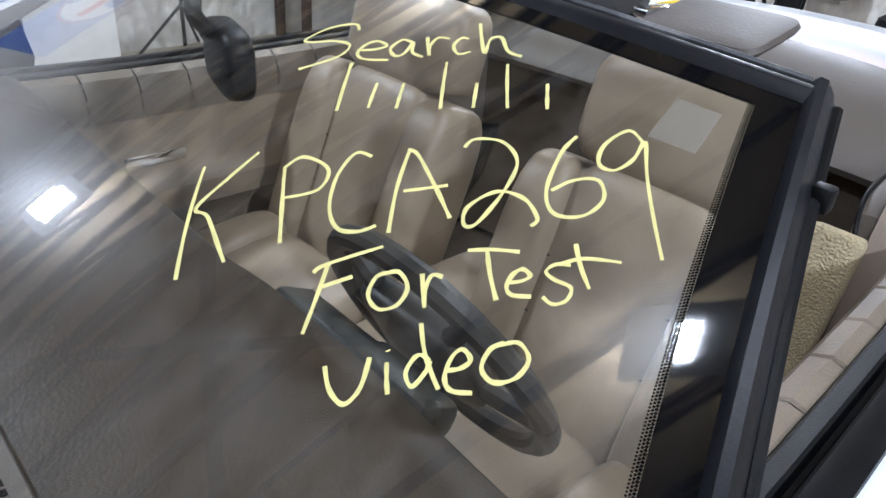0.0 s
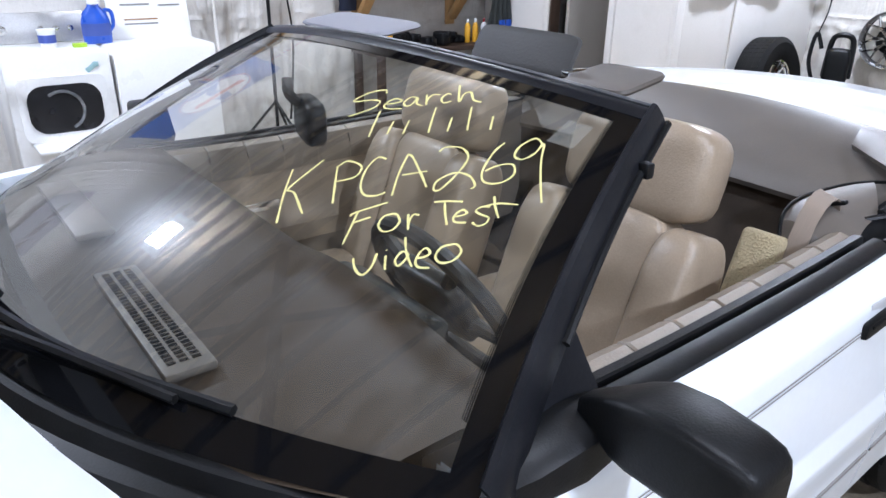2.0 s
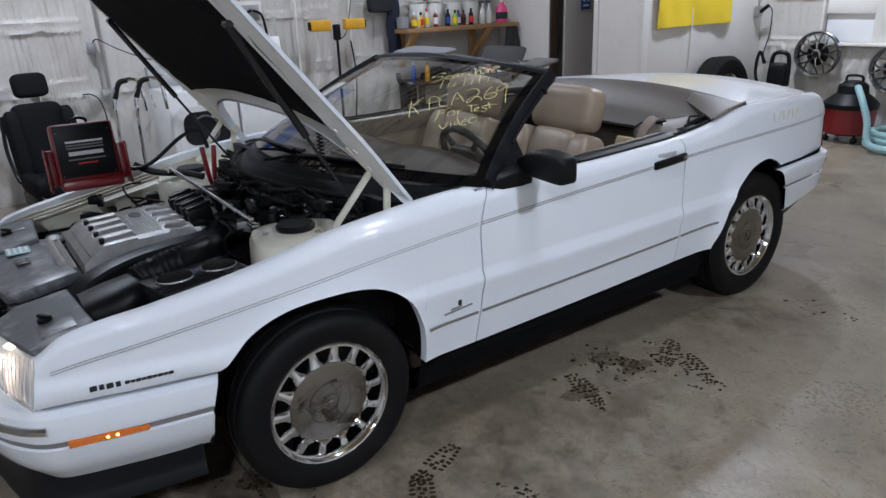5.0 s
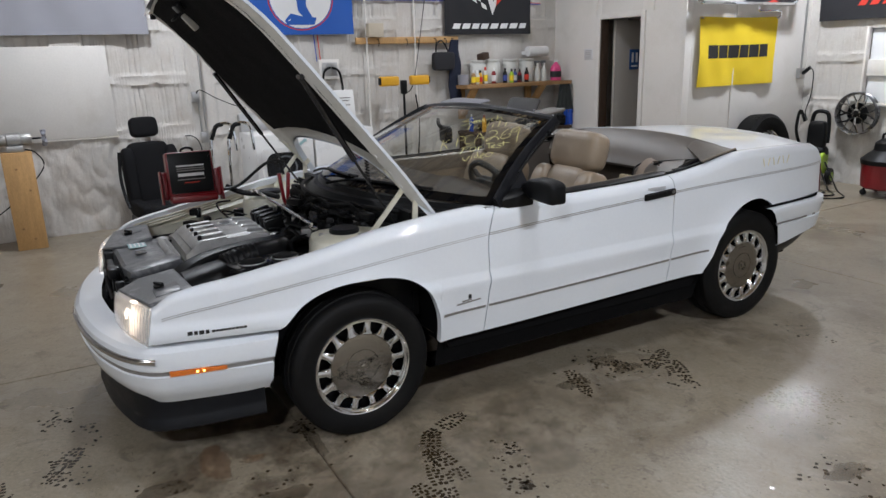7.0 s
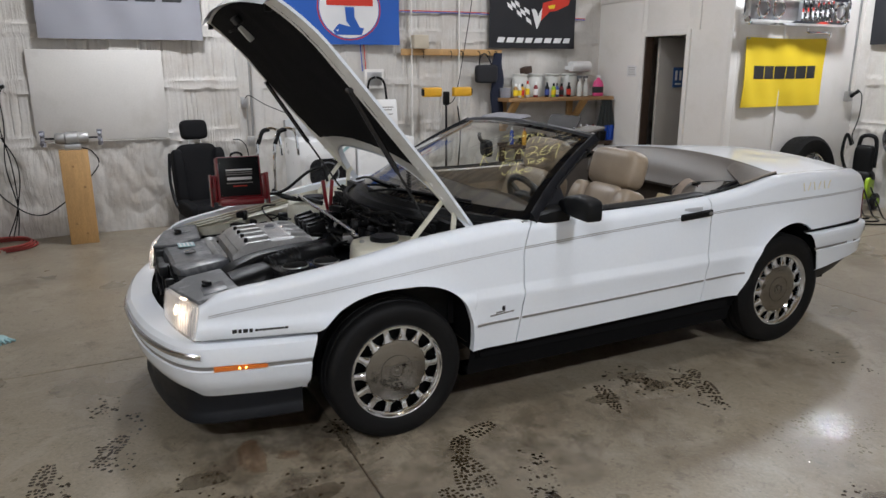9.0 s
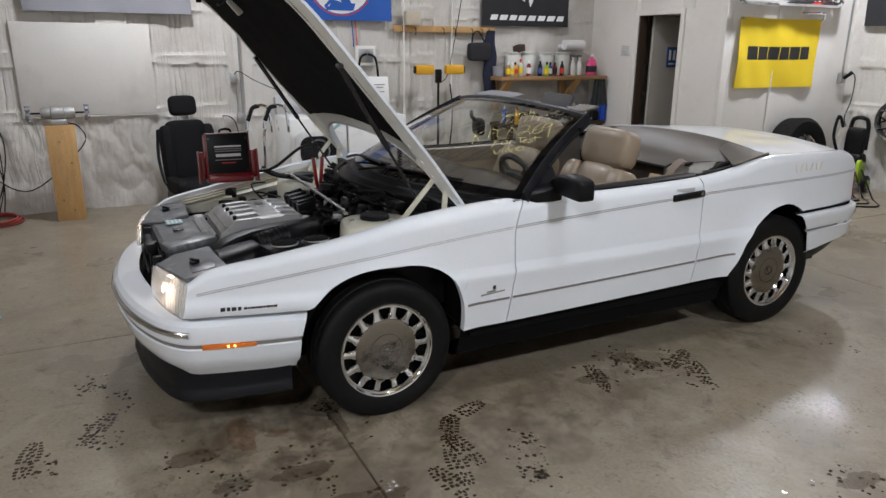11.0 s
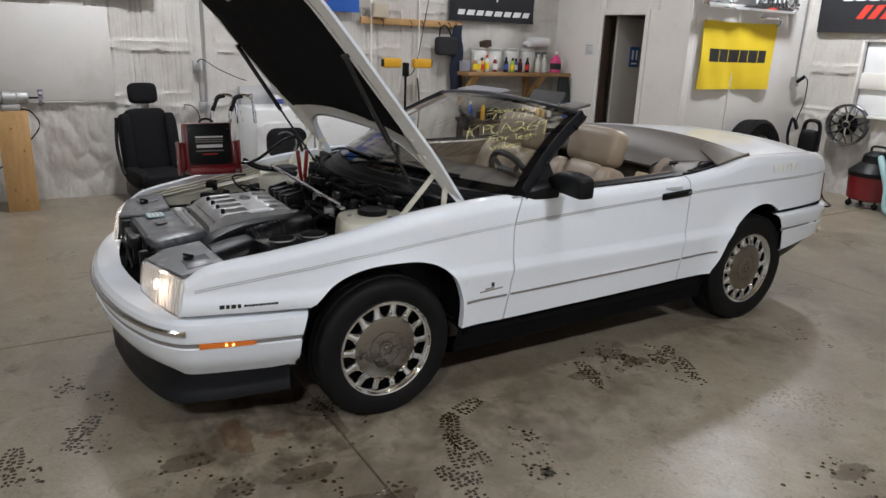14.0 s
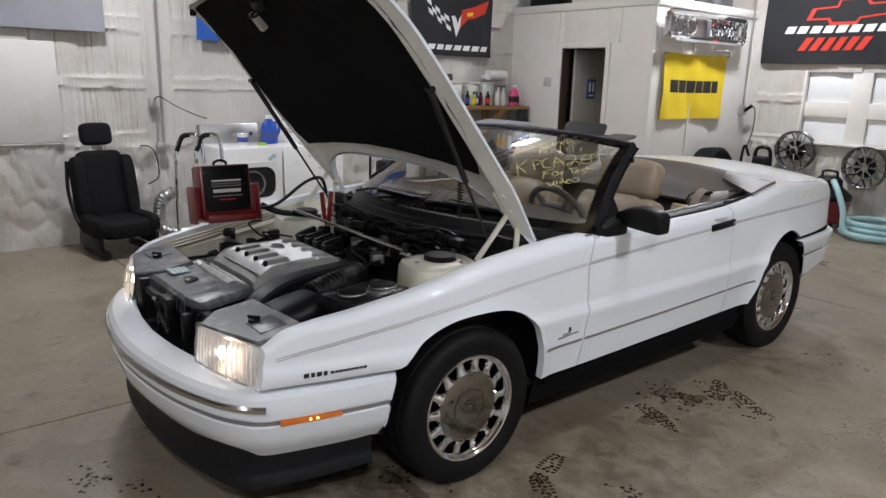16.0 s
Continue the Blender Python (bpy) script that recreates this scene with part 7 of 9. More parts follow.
# smooth board over an old opening
board = thing("wall_board", WX + 0.018, -1.035, 0.95, 0, "smooth white board covering an old window opening", "board")
M["old_board"] = mat("old_painted_board", (0.63, 0.61, 0.575), 0.6, 0, 0.05, 3, 60, 0.1, dirt=(0.42, 0.39, 0.34), dirt_amount=0.4, dirt_scale=2)
slab("sheet", (0, 0, 0.435), (0.03, 1.20, 0.87), "old_board", board, 0.004)
slab("ledge", (0.004, 0, -0.012), (0.03, 1.22, 0.014), "wall", board, 0.004)
# conduits and boxes
conduit = thing("electric_conduit", WX + 0.05, 0.40, 0.85, 0, "grey steel conduit with switch boxes", "conduit")
for dy, r, z0, z1 in ((0.03, 0.011, 0.0, 3.2), (-0.02, 0.008, 0.0, 0.45)):
    bm = bmesh.new()
    rod(bm, (0, dy, z0), (0, dy, z1), r)
    part("pipe", bm, "steel", conduit)
for dy, dz in ((-0.05, 0.44), (0.0, 0.02)):
    bm = bmesh.new()
    box(bm, (0.01, dy, dz), (0.05, 0.075, 0.11), 0.006)
    part("switch_box", bm, "steel", conduit)
bm = bmesh.new()
tube(bm, [(0.04, -0.04, 0.48), (0.08, 0.0, 0.51), (0.07, 0.15, 0.42), (0.06, 0.35, 0.33), (0.06, 0.45, 0.30)], 0.005, 6)
tube(bm, [(0.03, -0.2, 0.05), (0.05, -0.12, 0.04), (0.05, -0.06, -0.05), (0.04, -0.05, -0.25), (0.03, -0.15, -0.32)], 0.006, 6)
part("cable", bm, "black_plastic", conduit)
for cy, z0, z1, r in ((2.33, 0.6, 3.2, 0.012), (2.96, 0.5, 3.2, 0.010)):
    pipe = thing("wall_pipe", WX + 0.06, cy, z0, 0, "white painted pipe running up the wall", "pipe", "wall pipes")
    bm = bmesh.new()
    rod(bm, (0, 0, 0), (0, 0, z1 - z0), r)
    part("pipe", bm, "board", pipe)
air = thing("air_lines", WX + 0.035, 2.2, 2.27, 0, "red and blue air lines clipped to the wall", "pipe")
for k, m in ((0.0, "blue_plastic"), (0.014, "red_cloth")):
    bm = bmesh.new()
    tube(bm, [(0.01, -1.3, k), (0, 0, k + 0.004), (0, 1.1, k + 0.01), (0, 2.65, k - 0.02)], 0.006, 6)
    tube(bm, [(0, -0.53 + 3 * k, 0), (0, -0.50 + 3 * k, -0.35), (0.0, -0.48 + 3 * k, -0.66)], 0.006, 6)
    part("line", bm, m, air)
outlet = thing("washer_outlet", WX + 0.03, 1.86, 1.42, 0, "recessed white washer outlet box with black hoses", "outlet")
slab("box", (0.0, 0, 0.10), (0.03, 0.24, 0.22), "board", outlet, 0.006)
slab("niche", (0.016, 0, 0.10), (0.006, 0.18, 0.15), "steel", outlet, 0.002)
bm = bmesh.new()
tube(bm, [(0.03, 0.0, 0.12), (0.06, -0.08, 0.08), (0.06, -0.11, -0.05), (0.06, -0.12, -0.18)], 0.013, 8)
tube(bm, [(0.03, 0.02, 0.12), (0.06, 0.09, 0.08), (0.06, 0.12, -0.05), (0.06, 0.13, -0.18)], 0.013, 8)
part("hose", bm, "rubber", outlet)

# dryer
dryer = thing("clothes_dryer", -3.93, 1.085, 0, 0, "white front-loading dryer with its door open on the drum", "dryer")
bm = bmesh.new()
box(bm, (0, 0, 0.455), (0.66, 0.62, 0.89), 0.02)
part("body", bm, "appliance", dryer)
bm = bmesh.new()
box(bm, (-0.27, 0, 0.99), (0.10, 0.62, 0.20), 0.015, Matrix.Rotation(radians(-10), 3, "Y"))
console = part("control_panel", bm, "steel", dryer, "brushed grey control panel")
for dy in (-0.2, 0.03, 0.12, 0.21):
    bm = bmesh.new()
    lathe(bm, [(0.03 if dy < 0 else 0.02, 0.0), (0.028 if dy < 0 else 0.018, 0.02), (0.0, 0.022)], 18, (-0.215, dy, 0.99), "x")
    part("knob", bm, "dull_chrome", console)
bm = bmesh.new()
plate(bm, [(a, b + 0.56) for a, b in rounded_rect(0.52, 0.40, 0.06)], 0.331, 0.345)
part("door_frame", bm, "appliance", dryer)
# flat plate, its black stands for the shade inside the drum
bm = bmesh.new()
plate(bm, [(a, b + 0.56) for a, b in rounded_rect(0.43, 0.30, 0.10)], 0.344, 0.350)
part("drum_opening", bm, "black_gloss", dryer, "flat black plate painted as the open drum's shade")
bm = bmesh.new()
tube(bm, [(0.351, 0.12 * math.cos(a) - 0.02, 0.55 + 0.12 * math.sin(a)) for a in np.linspace(-1.2, 2.2, 9)], 0.010, 6, 2)
part("drum_fin", bm, "grey_plastic", dryer)
bm = bmesh.new()
box(bm, (0.45, 0.02, 0.345), (0.24, 0.50, 0.03), 0.012)
part("door", bm, "appliance", dryer, "white dryer door folded down")
bm = bmesh.new()
box(bm, (0.333, 0.19, 0.80), (0.003, 0.08, 0.03), 0.001, Matrix.Rotation(radians(35), 3, "X"))
box(bm, (0.3335, 0.215, 0.815), (0.003, 0.035, 0.03), 0.001)
part("sticker", bm, "hose", dryer)
# washer with its lid standing open
washer = thing("washing_machine", -3.93, 1.755, 0, 0, "white top-loading washer with its lid standing open", "washer")
bm = bmesh.new()
box(bm, (0, 0, 0.455), (0.66, 0.68, 0.89), 0.02)
part("body", bm, "appliance", washer)
bm = bmesh.new()
box(bm, (-0.17, 0.06, 1.09), (0.025, 0.56, 0.40), 0.01, Matrix.Rotation(radians(-8), 3, "Y"))
lid = part("lid", bm, "appliance", washer, "open white lid with printed notes")
for a0, a1, z, m in ((-0.12, 0.02, 1.20, "stripe"), (-0.14, 0.06, 1.13, "stripe"), (-0.13, 0.10, 1.03, "old_wood"), (-0.13, 0.10, 1.00, "stripe"), (0.12, 0.28, 1.20, "stripe"), (0.12, 0.26, 1.17, "stripe"), (0.12, 0.27, 1.12, "stripe")):
    bm = bmesh.new()
    box(bm, (-0.155 - (z - 1.09) * 0.14, (a0 + a1) / 2 + 0.01, z), (0.004, a1 - a0, 0.010), 0, Matrix.Rotation(radians(-8), 3, "Y"))
    part("print", bm, m, lid, smooth=False)


def bottle(name, x, y, z, prof, m, label, cap=None, squash=1.0, band=None):
    b = thing(name, x, y, z, 0, label, "bottle", "shop bottles")
    bm = bmesh.new()
    lathe(bm, prof, 20)
    bmesh.ops.scale(bm, vec=(squash, 1, 1), verts=bm.verts)
    part("body", bm, m, b)
    if cap:
        bm = bmesh.new()
        r, z0, z1 = cap[1:]
        lathe(bm, [(r, z0), (r, z1 - 0.004), (r * 0.8, z1), (0, z1)], 14)
        part("cap", bm, cap[0], b)
    if band:
        bm = bmesh.new()
        r, z0, z1 = band[1:]
        lathe(bm, [(r - 0.004, z0), (r, z0 + 0.001), (r, z1 - 0.001), (r - 0.004, z1)], 20)
        bmesh.ops.scale(bm, vec=(squash, 1, 1), verts=bm.verts)
        part("label_band", bm, band[0], b)
    return b


jug = bottle("detergent_bottle", -3.95, 1.42, 0.90, [(0.085, 0), (0.092, 0.01), (0.092, 0.14), (0.075, 0.20), (0.04, 0.235), (0.036, 0.25), (0, 0.25)], "blue_plastic", "blue laundry detergent jug on the dryer", ("appliance", 0.035, 0.25, 0.29), 0.55, ("purple", 0.0935, 0.05, 0.13))
bm = bmesh.new()
tube(bm, [(0, 0.06, 0.21), (0, 0.105, 0.20), (0, 0.11, 0.12), (0, 0.085, 0.08)], 0.013, 8)
part("handle", bm, "blue_plastic", jug)
bottle("plastic_tub", -3.88, 1.10, 0.90, [(0.046, 0), (0.052, 0.10), (0.055, 0.115), (0.0, 0.118)], "appliance", "small white tub with a blue label", None, 1, ("purple", 0.053, 0.03, 0.08))
bottle("sponge_dish", -3.80, 1.27, 0.90, [(0.045, 0), (0.045, 0.025), (0.0, 0.027)], "green_plastic", "small green scrub pad", None, 0.6)
# flexible duct and hand truck beside the dryer
duct = thing("dryer_duct", -3.95, 0.28, 0, 0, "crumpled aluminium dryer duct", "duct")
bm = bmesh.new()
tube(bm, [(0.1, 0.35, 0.10), (0.03, 0.12, 0.08), (0, 0, 0.14), (0.0, -0.01, 0.28), (0.02, 0.02, 0.42), (0.05, 0.14, 0.48)], 0.052, 14, 9, 0.12)
part("tube", bm, "steel", duct)
truck = thing("hand_truck", -3.55, 0.42, 0, 0, "chromed hand truck with black grips", "hand truck")
for dx, dy in ((0, 0), (0.05, 0.16)):
    bm = bmesh.new()
    tube(bm, [(dx, dy - 0.1, 0.02), (dx, dy - 0.1, 0.5), (dx, dy - 0.08, 0.92), (dx, dy, 1.04), (dx + 0.02, dy + 0.12, 1.02), (dx + 0.03, dy + 0.15, 0.78)], 0.016, 10)
    part("tube", bm, "chrome", truck)
    bm = bmesh.new()
    tube(bm, [(dx, dy - 0.08, 0.90), (dx, dy - 0.03, 1.02), (dx, dy + 0.04, 1.045)], 0.022, 10)
    part("grip", bm, "rubber", truck)
bm = bmesh.new()
box(bm, (0.06, -0.02, 0.02), (0.25, 0.34, 0.015), 0.004)
part("toe_plate", bm, "steel", truck)

# loose black car seat on the floor
seat = thing("loose_car_seat", -3.78, -0.17, 0, 8, "black cloth front car seat standing on the floor", "car seat")
t8 = Matrix.Rotation(radians(12), 3, "Y")
for nm, c, s, e, rot in (("seat_cushion", (0.10, 0, 0.25), (0.50, 0.44, 0.16), 0.35, None), ("seat_back", (-0.20, 0, 0.58), (0.15, 0.40, 0.62), 0.3, t8.inverted()), ("headrest", (-0.27, 0, 1.03), (0.10, 0.27, 0.20), 0.45, t8.inverted())):
    bm = bmesh.new()
    pillow(bm, c, s, e, rot)
    part(nm, bm, "seat_cloth", seat)
for k in (-1, 1):
    bm = bmesh.new()
    pillow(bm, (0.10, k * 0.22, 0.28), (0.52, 0.11, 0.16), 0.5)
    part("cushion_bolster", bm, "seat_cloth", seat)
    bm = bmesh.new()
    pillow(bm, (-0.15, k * 0.21, 0.56), (0.17, 0.12, 0.58), 0.5, t8.inverted())
    part("back_bolster", bm, "seat_cloth", seat)
    bm = bmesh.new()
    rod(bm, (-0.25, k * 0.06, 0.86), (-0.265, k * 0.06, 0.98), 0.008)
    part("headrest_post", bm, "chrome", seat)
    bm = bmesh.new()
    box(bm, (0.08, k * 0.20, 0.045), (0.50, 0.05, 0.06), 0.01)
    box(bm, (0.08, k * 0.24, 0.14), (0.46, 0.04, 0.12), 0.015)
    part("rail", bm, "black_plastic", seat)
bm = bmesh.new()
tube(bm, [(-0.28, -0.26, 0.80), (-0.22, -0.29, 0.55), (-0.12, -0.29, 0.36), (-0.05, -0.28, 0.28)], 0.016, 8)
part("side_cover", bm, "black_plastic", seat)

# polisher on its wooden post
post = thing("bench_polisher", -3.88, -1.325, 0, 0, "grey bench polisher on a pine post", "polisher")
bm = bmesh.new()
box(bm, (0.02, 0, 0.45), (0.14, 0.245, 0.90), 0.004)
part("post", bm, "wood", post, "upright pine post with knots")
bm = bmesh.new()
for dy, dz in ((-0.05, 0.2), (0.06, 0.55), (-0.02, 0.75), (0.03, 0.1)):
    rod(bm, (0.0905, dy, dz), (0.0925, dy, dz), 0.011, 10)
part("knot", bm, "old_wood", post)
bm = bmesh.new()
box(bm, (0.02, 0.0, 0.93), (0.12, 0.14, 0.06), 0.012)
part("foot", bm, "steel", post)
bm = bmesh.new()
lathe(bm, [(0.0, -0.145), (0.045, -0.14), (0.055, -0.11), (0.052, -0.06), (0.062, -0.05), (0.062, 0.05), (0.052, 0.06), (0.055, 0.11), (0.045, 0.14), (0.0, 0.145)], 24, (0.02, 0, 1.01), "y")
part("motor", bm, "alu", post)
bm = bmesh.new()
rod(bm, (0.02, -0.26, 1.01), (0.02, 0.26, 1.01), 0.009)
part("shaft", bm, "black_plastic", post)
for sgn in (-1, 1):
    bm = bmesh.new()
    for k in range(9):
        a = k * 0.7
        rod(bm, (0.02, sgn * 0.24, 1.01), (0.02 + 0.075 * math.cos(a), sgn * (0.235 + 0.006 * (k % 3)), 1.01 + 0.075 * math.sin(a)), 0.012, 6, 0.020)
    part("polishing_wheel", bm, "grey_cloth", post)
bm = bmesh.new()
tube(bm, [(0.02, 0.05, 0.92), (0.06, 0.16, 0.88), (0.05, 0.17, 0.70), (0.0, -0.3, 0.30), (-0.1, -0.62, 0.45), (-0.2, -0.75, 0.7)], 0.006, 6)
part("cord", bm, "black_plastic", post)
# hose reel things at the far left
red = thing("air_hose", -3.95, -1.98, 0, 0, "red air hose coiled on the floor", "hose")
for k in range(3):
    bm = bmesh.new()
    tube(bm, [(0.24 * math.cos(a) + 0.03 * k, 0.24 * math.sin(a) - 0.02 * k, 0.015 + 0.022 * k) for a in np.linspace(0, 6.1, 20)], 0.011, 8, 2)
    part("coil", bm, "red_hose", red)
rack = thing("hose_hanger", WX + 0.06, -1.90, 0.05, 0, "dark hose and cords hanging on the wall", "hose")
for k in range(3):
    bm = bmesh.new()
    tube(bm, [(0.05, 0.0 + 0.03 * k, 1.45), (0.06, 0.02 - 0.04 * k, 1.1), (0.05, -0.02 + 0.05 * k, 0.7), (0.06, 0.03, 0.3), (0.08, -0.04 * k, 0.02)], 0.0055, 7)
    part("cord", bm, "black_plastic", rack)
bm = bmesh.new()
box(bm, (0.04, 0.02, 1.43), (0.08, 0.10, 0.03), 0.008)
part("hook", bm, "black_plastic", rack)

# red jump charger on the far fender with its clamp and lead
charger = thing("jump_charger", -0.64, -0.38, 0.845, 0, "red battery charger box standing on the far fender", "charger")
charger.matrix_world = pose(-0.64, -0.38, 0.85, 0, -9, -4)
bm = bmesh.new()
box(bm, (0, 0, 0.145), (0.15, 0.255, 0.28), 0.012)
part("case", bm, "red_paint", charger)
for sgn in (-1, 1):
    bm = bmesh.new()
    box(bm, (0.0, sgn * 0.145, 0.10), (0.11, 0.035, 0.16), 0.010)
    box(bm, (0.02, sgn * 0.163, 0.09), (0.13, 0.010, 0.19), 0.004)
    part("side_wing", bm, "red_paint", charger)
bm = bmesh.new()
box(bm, (0.04, 0, 0.02), (0.22, 0.25, 0.045), 0.012)
part("base", bm, "red_paint", charger)
bm = bmesh.new()
box(bm, (0.078, 0, 0.165), (0.006, 0.232, 0.228), 0.004)
face = part("front_panel", bm, "black_plastic", charger)
for z, w, m in ((0.205, 0.15, "white_cloth"), (0.190, 0.15, "stripe"), (0.178, 0.15, "stripe"), (0.158, 0.14, "white_cloth"), (0.150, 0.14, "white_cloth"), (0.11, 0.08, "red_cloth"), (0.128, 0.15, "stripe")):
    bm = bmesh.new()
    box(bm, (0.0815, 0.0, z), (0.002, w, 0.006 if m != "white_cloth" else 0.009))
    part("printed_bar", bm, m, face, smooth=False)
for dy in (-0.105, 0.105):
    for dz in (0.06, 0.25):
        bm = bmesh.new()
        bmesh.ops.create_uvsphere(bm, u_segments=8, v_segments=6, radius=0.006, matrix=Matrix.Translation((0.076, dy, dz)))
        part("screw", bm, "chrome", charger)
bm = bmesh.new()
tube(bm, [(0, -0.03, 0.28), (0, -0.03, 0.30), (0, 0.0, 0.31), (0, 0.03, 0.30), (0, 0.03, 0.28)], 0.007, 8)
part("handle", bm, "black_plastic", charger)
clamp = thing("clamp_lead", -0.45, 0.11, 0.79, 0, "red battery clamp on a black lead", "clamp")
for sgn in (-1, 1):
    bm = bmesh.new()
    box(bm, (0, sgn * 0.018, 0.10), (0.025, 0.020, 0.20), 0.006, Matrix.Rotation(radians(sgn * -6), 3, "X"))
    part("jaw", bm, "red_paint", clamp)
bm = bmesh.new()
tube(bm, [(0, 0.0, 0.19), (-0.02, -0.02, 0.27), (-0.05, -0.10, 0.25), (-0.10, -0.24, 0.14), (-0.15, -0.34, 0.12), (-0.17, -0.36, 0.15)], 0.009, 8)
part("lead", bm, "black_plastic", clamp)
bm = bmesh.new()
tube(bm, [(-0.17, -0.30, 0.13), (-0.12, -0.22, 0.09), (-0.06, -0.10, 0.075), (0.0, -0.04, 0.06)], 0.016, 8)
part("second_lead", bm, "black_plastic", clamp)

# work light on its stand
wl = thing("work_light", -4.02, 2.70, 0, 0, "yellow twin work light on a black stand", "work light")
bm = bmesh.new()
rod(bm, (0, 0, 0.06), (0, 0, 1.28), 0.014)
part("pole", bm, "black_plastic", wl)
bm = bmesh.new()
box(bm, (0.0, 0, 1.29), (0.06, 0.07, 0.16), 0.012)
part("bracket", bm, "black_plastic", wl)
for sgn in (-1, 1):
    bm = bmesh.new()
    box(bm, (0.02, sgn * 0.20, 1.365), (0.09, 0.24, 0.11), 0.02)
    lamp_head = part("lamp_head", bm, "yellow_plastic", wl)
    bm = bmesh.new()
    box(bm, (0.03, sgn * 0.32, 1.365), (0.07, 0.012, 0.08), 0.006)
    part("end_cap", bm, "black_plastic", lamp_head)
for a in (0.3, 2.4, 4.5):
    bm = bmesh.new()
    rod(bm, (0, 0, 0.35), (0.32 * math.cos(a), 0.32 * math.sin(a), 0.012), 0.011)
    part("leg", bm, "black_plastic", wl)
bm = bmesh.new()
tube(bm, [(0.03, 0.02, 1.22), (0.05, 0.10, 1.32), (0.04, 0.20, 1.75), (0.02, 0.36, 2.6), (0.02, 0.40, 3.0)], 0.005, 6)
tube(bm, [(0.03, 0.14, 1.2), (0.04, 0.17, 0.9), (0.05, 0.15, 0.6), (0.05, 0.10, 0.2)], 0.009, 6)
part("cord", bm, "black_plastic", wl)

# wooden rail with things hung from it
rail = thing("hanging_rail", WX + 0.05, 2.88, 1.79, 0, "pine rail with hooks fixed to the wall", "rail")
slab("board", (0, 0, 0.035), (0.035, 1.36, 0.075), "wood", rail, 0.003)
for dy in (-0.42, -0.05, 0.1, 0.34, 0.48, 0.58):
    bm = bmesh.new()
    tube(bm, [(0.018, dy, 0.05), (0.06, dy, 0.04), (0.07, dy, 0.0), (0.05, dy, -0.03)], 0.005, 6)
    part("hook", bm, "black_plastic", rail)
carton = thing("small_carton", WX + 0.10, 2.42, 1.865, 0, "small beige carton on the pine rail", "carton")
bm = bmesh.new()
box(bm, (0, 0, 0.075), (0.10, 0.19, 0.15), 0.006)
part("box", bm, mat("beige_card", (0.5, 0.44, 0.34), 0.8), carton)
bag = thing("hanging_bag", WX + 0.14, 3.30, 1.46, 0, "black tool bag hung from the rail", "bag")
bm = bmesh.new()
pillow(bm, (0, 0, 0.11), (0.09, 0.30, 0.22), 0.35)
part("body", bm, "black_cloth", bag)
bm = bmesh.new()
tube(bm, [(0, -0.10, 0.20), (0, -0.09, 0.30), (0, -0.03, 0.35), (0, 0.03, 0.30), (0, 0.08, 0.20)], 0.010, 6)
part("strap", bm, "black_cloth", bag)
coat = thing("hanging_jacket", WX + 0.12, 3.47, 1.02, 0, "dark navy trousers hung from the rail", "clothing")
bm = bmesh.new()
rows = []
for k, z in enumerate(np.linspace(0, 0.80, 14)):
    w = 0.085 - 0.03 * max(0, z - 0.55) / 0.25
    rows.append([(0.035 * math.sin(a) * (1 + 0.4 * math.sin(3 * a + k)), w * math.cos(a) + 0.01 * math.sin(k), z) for a in np.linspace(0, 2 * math.pi, 17)[:-1]])
grid(bm, rows, True)
part("cloth", bm, mat("navy_cloth", (0.012, 0.016, 0.035), 0.9, 0, 0.2, 12, 300, 0.2), coat)

# shelf with its bottles
shelf = thing("wall_shelf", WX + 0.02, 4.27, 1.18, 0, "stained timber shelf on two slanted brackets", "shelf")
slab("shelf_board", (0.21, 0, 0.075), (0.40, 1.62, 0.045), "old_wood", shelf, 0.004)
for dy in (-0.66, 0.38):
    bm = bmesh.new()
    box(bm, (0.20, dy, -0.10), (0.05, 0.09, 0.46), 0.004, Matrix.Rotation(radians(42), 3, "Y"))
    part("bracket", bm, "wood", shelf)
    bm = bmesh.new()
    box(bm, (0.02, dy, -0.14), (0.04, 0.09, 0.38), 0.004)
    part("cleat", bm, "wood", shelf)
SH = 1.28
rng = random.Random(8)
tall = [(0.026, 0), (0.028, 0.005), (0.028, 0.13), (0.018, 0.155), (0.012, 0.165), (0, 0.166)]
spray = [(0.035, 0), (0.038, 0.006), (0.036, 0.13), (0.016, 0.18), (0.014, 0.20), (0, 0.201)]
big = [(0.10, 0), (0.105, 0.01), (0.108, 0.24), (0.085, 0.27), (0.0, 0.275)]
for k, (y, m, band, cap) in enumerate(((3.62, "old_wood", "yellow_cloth", "appliance"), (3.69, "clear_plastic", "yellow_cloth", "appliance"), (3.76, "yellow_plastic", "red_cloth", "black_plastic"), (3.84, "clear_plastic", "yellow_cloth", "red_cloth"), (3.95, "red_paint", "white_cloth", "appliance"), (4.12, "black_plastic", "purple", "black_plastic"), (4.20, "green_plastic", "yellow_cloth", "black_plastic"), (4.29, "purple", "white_cloth", "black_plastic"), (4.36, "red_paint", "black_print", "black_plastic"), (4.43, "black_plastic", "red_cloth", "black_plastic"))):
    h = rng.uniform(0.80, 1.0)
    prof = [(r, z * h) for r, z in tall]
    bottle("spray_can", -3.98 + rng.uniform(-0.04, 0.05), y, SH, prof, m, {"old_wood": "amber bottle with a yellow label", "clear_plastic": "clear bottle with a yellow label", "yellow_plastic": "yellow bottle with a red label", "red_paint": "red bottle with a printed label", "black_plastic": "black bottle with a coloured label", "green_plastic": "lime green bottle with a black cap", "purple": "dark blue bottle with a white label"}[m], (cap, 0.013, 0.160 * h, 0.205 * h), 1, (band, 0.0292, 0.03 * h, 0.11 * h))
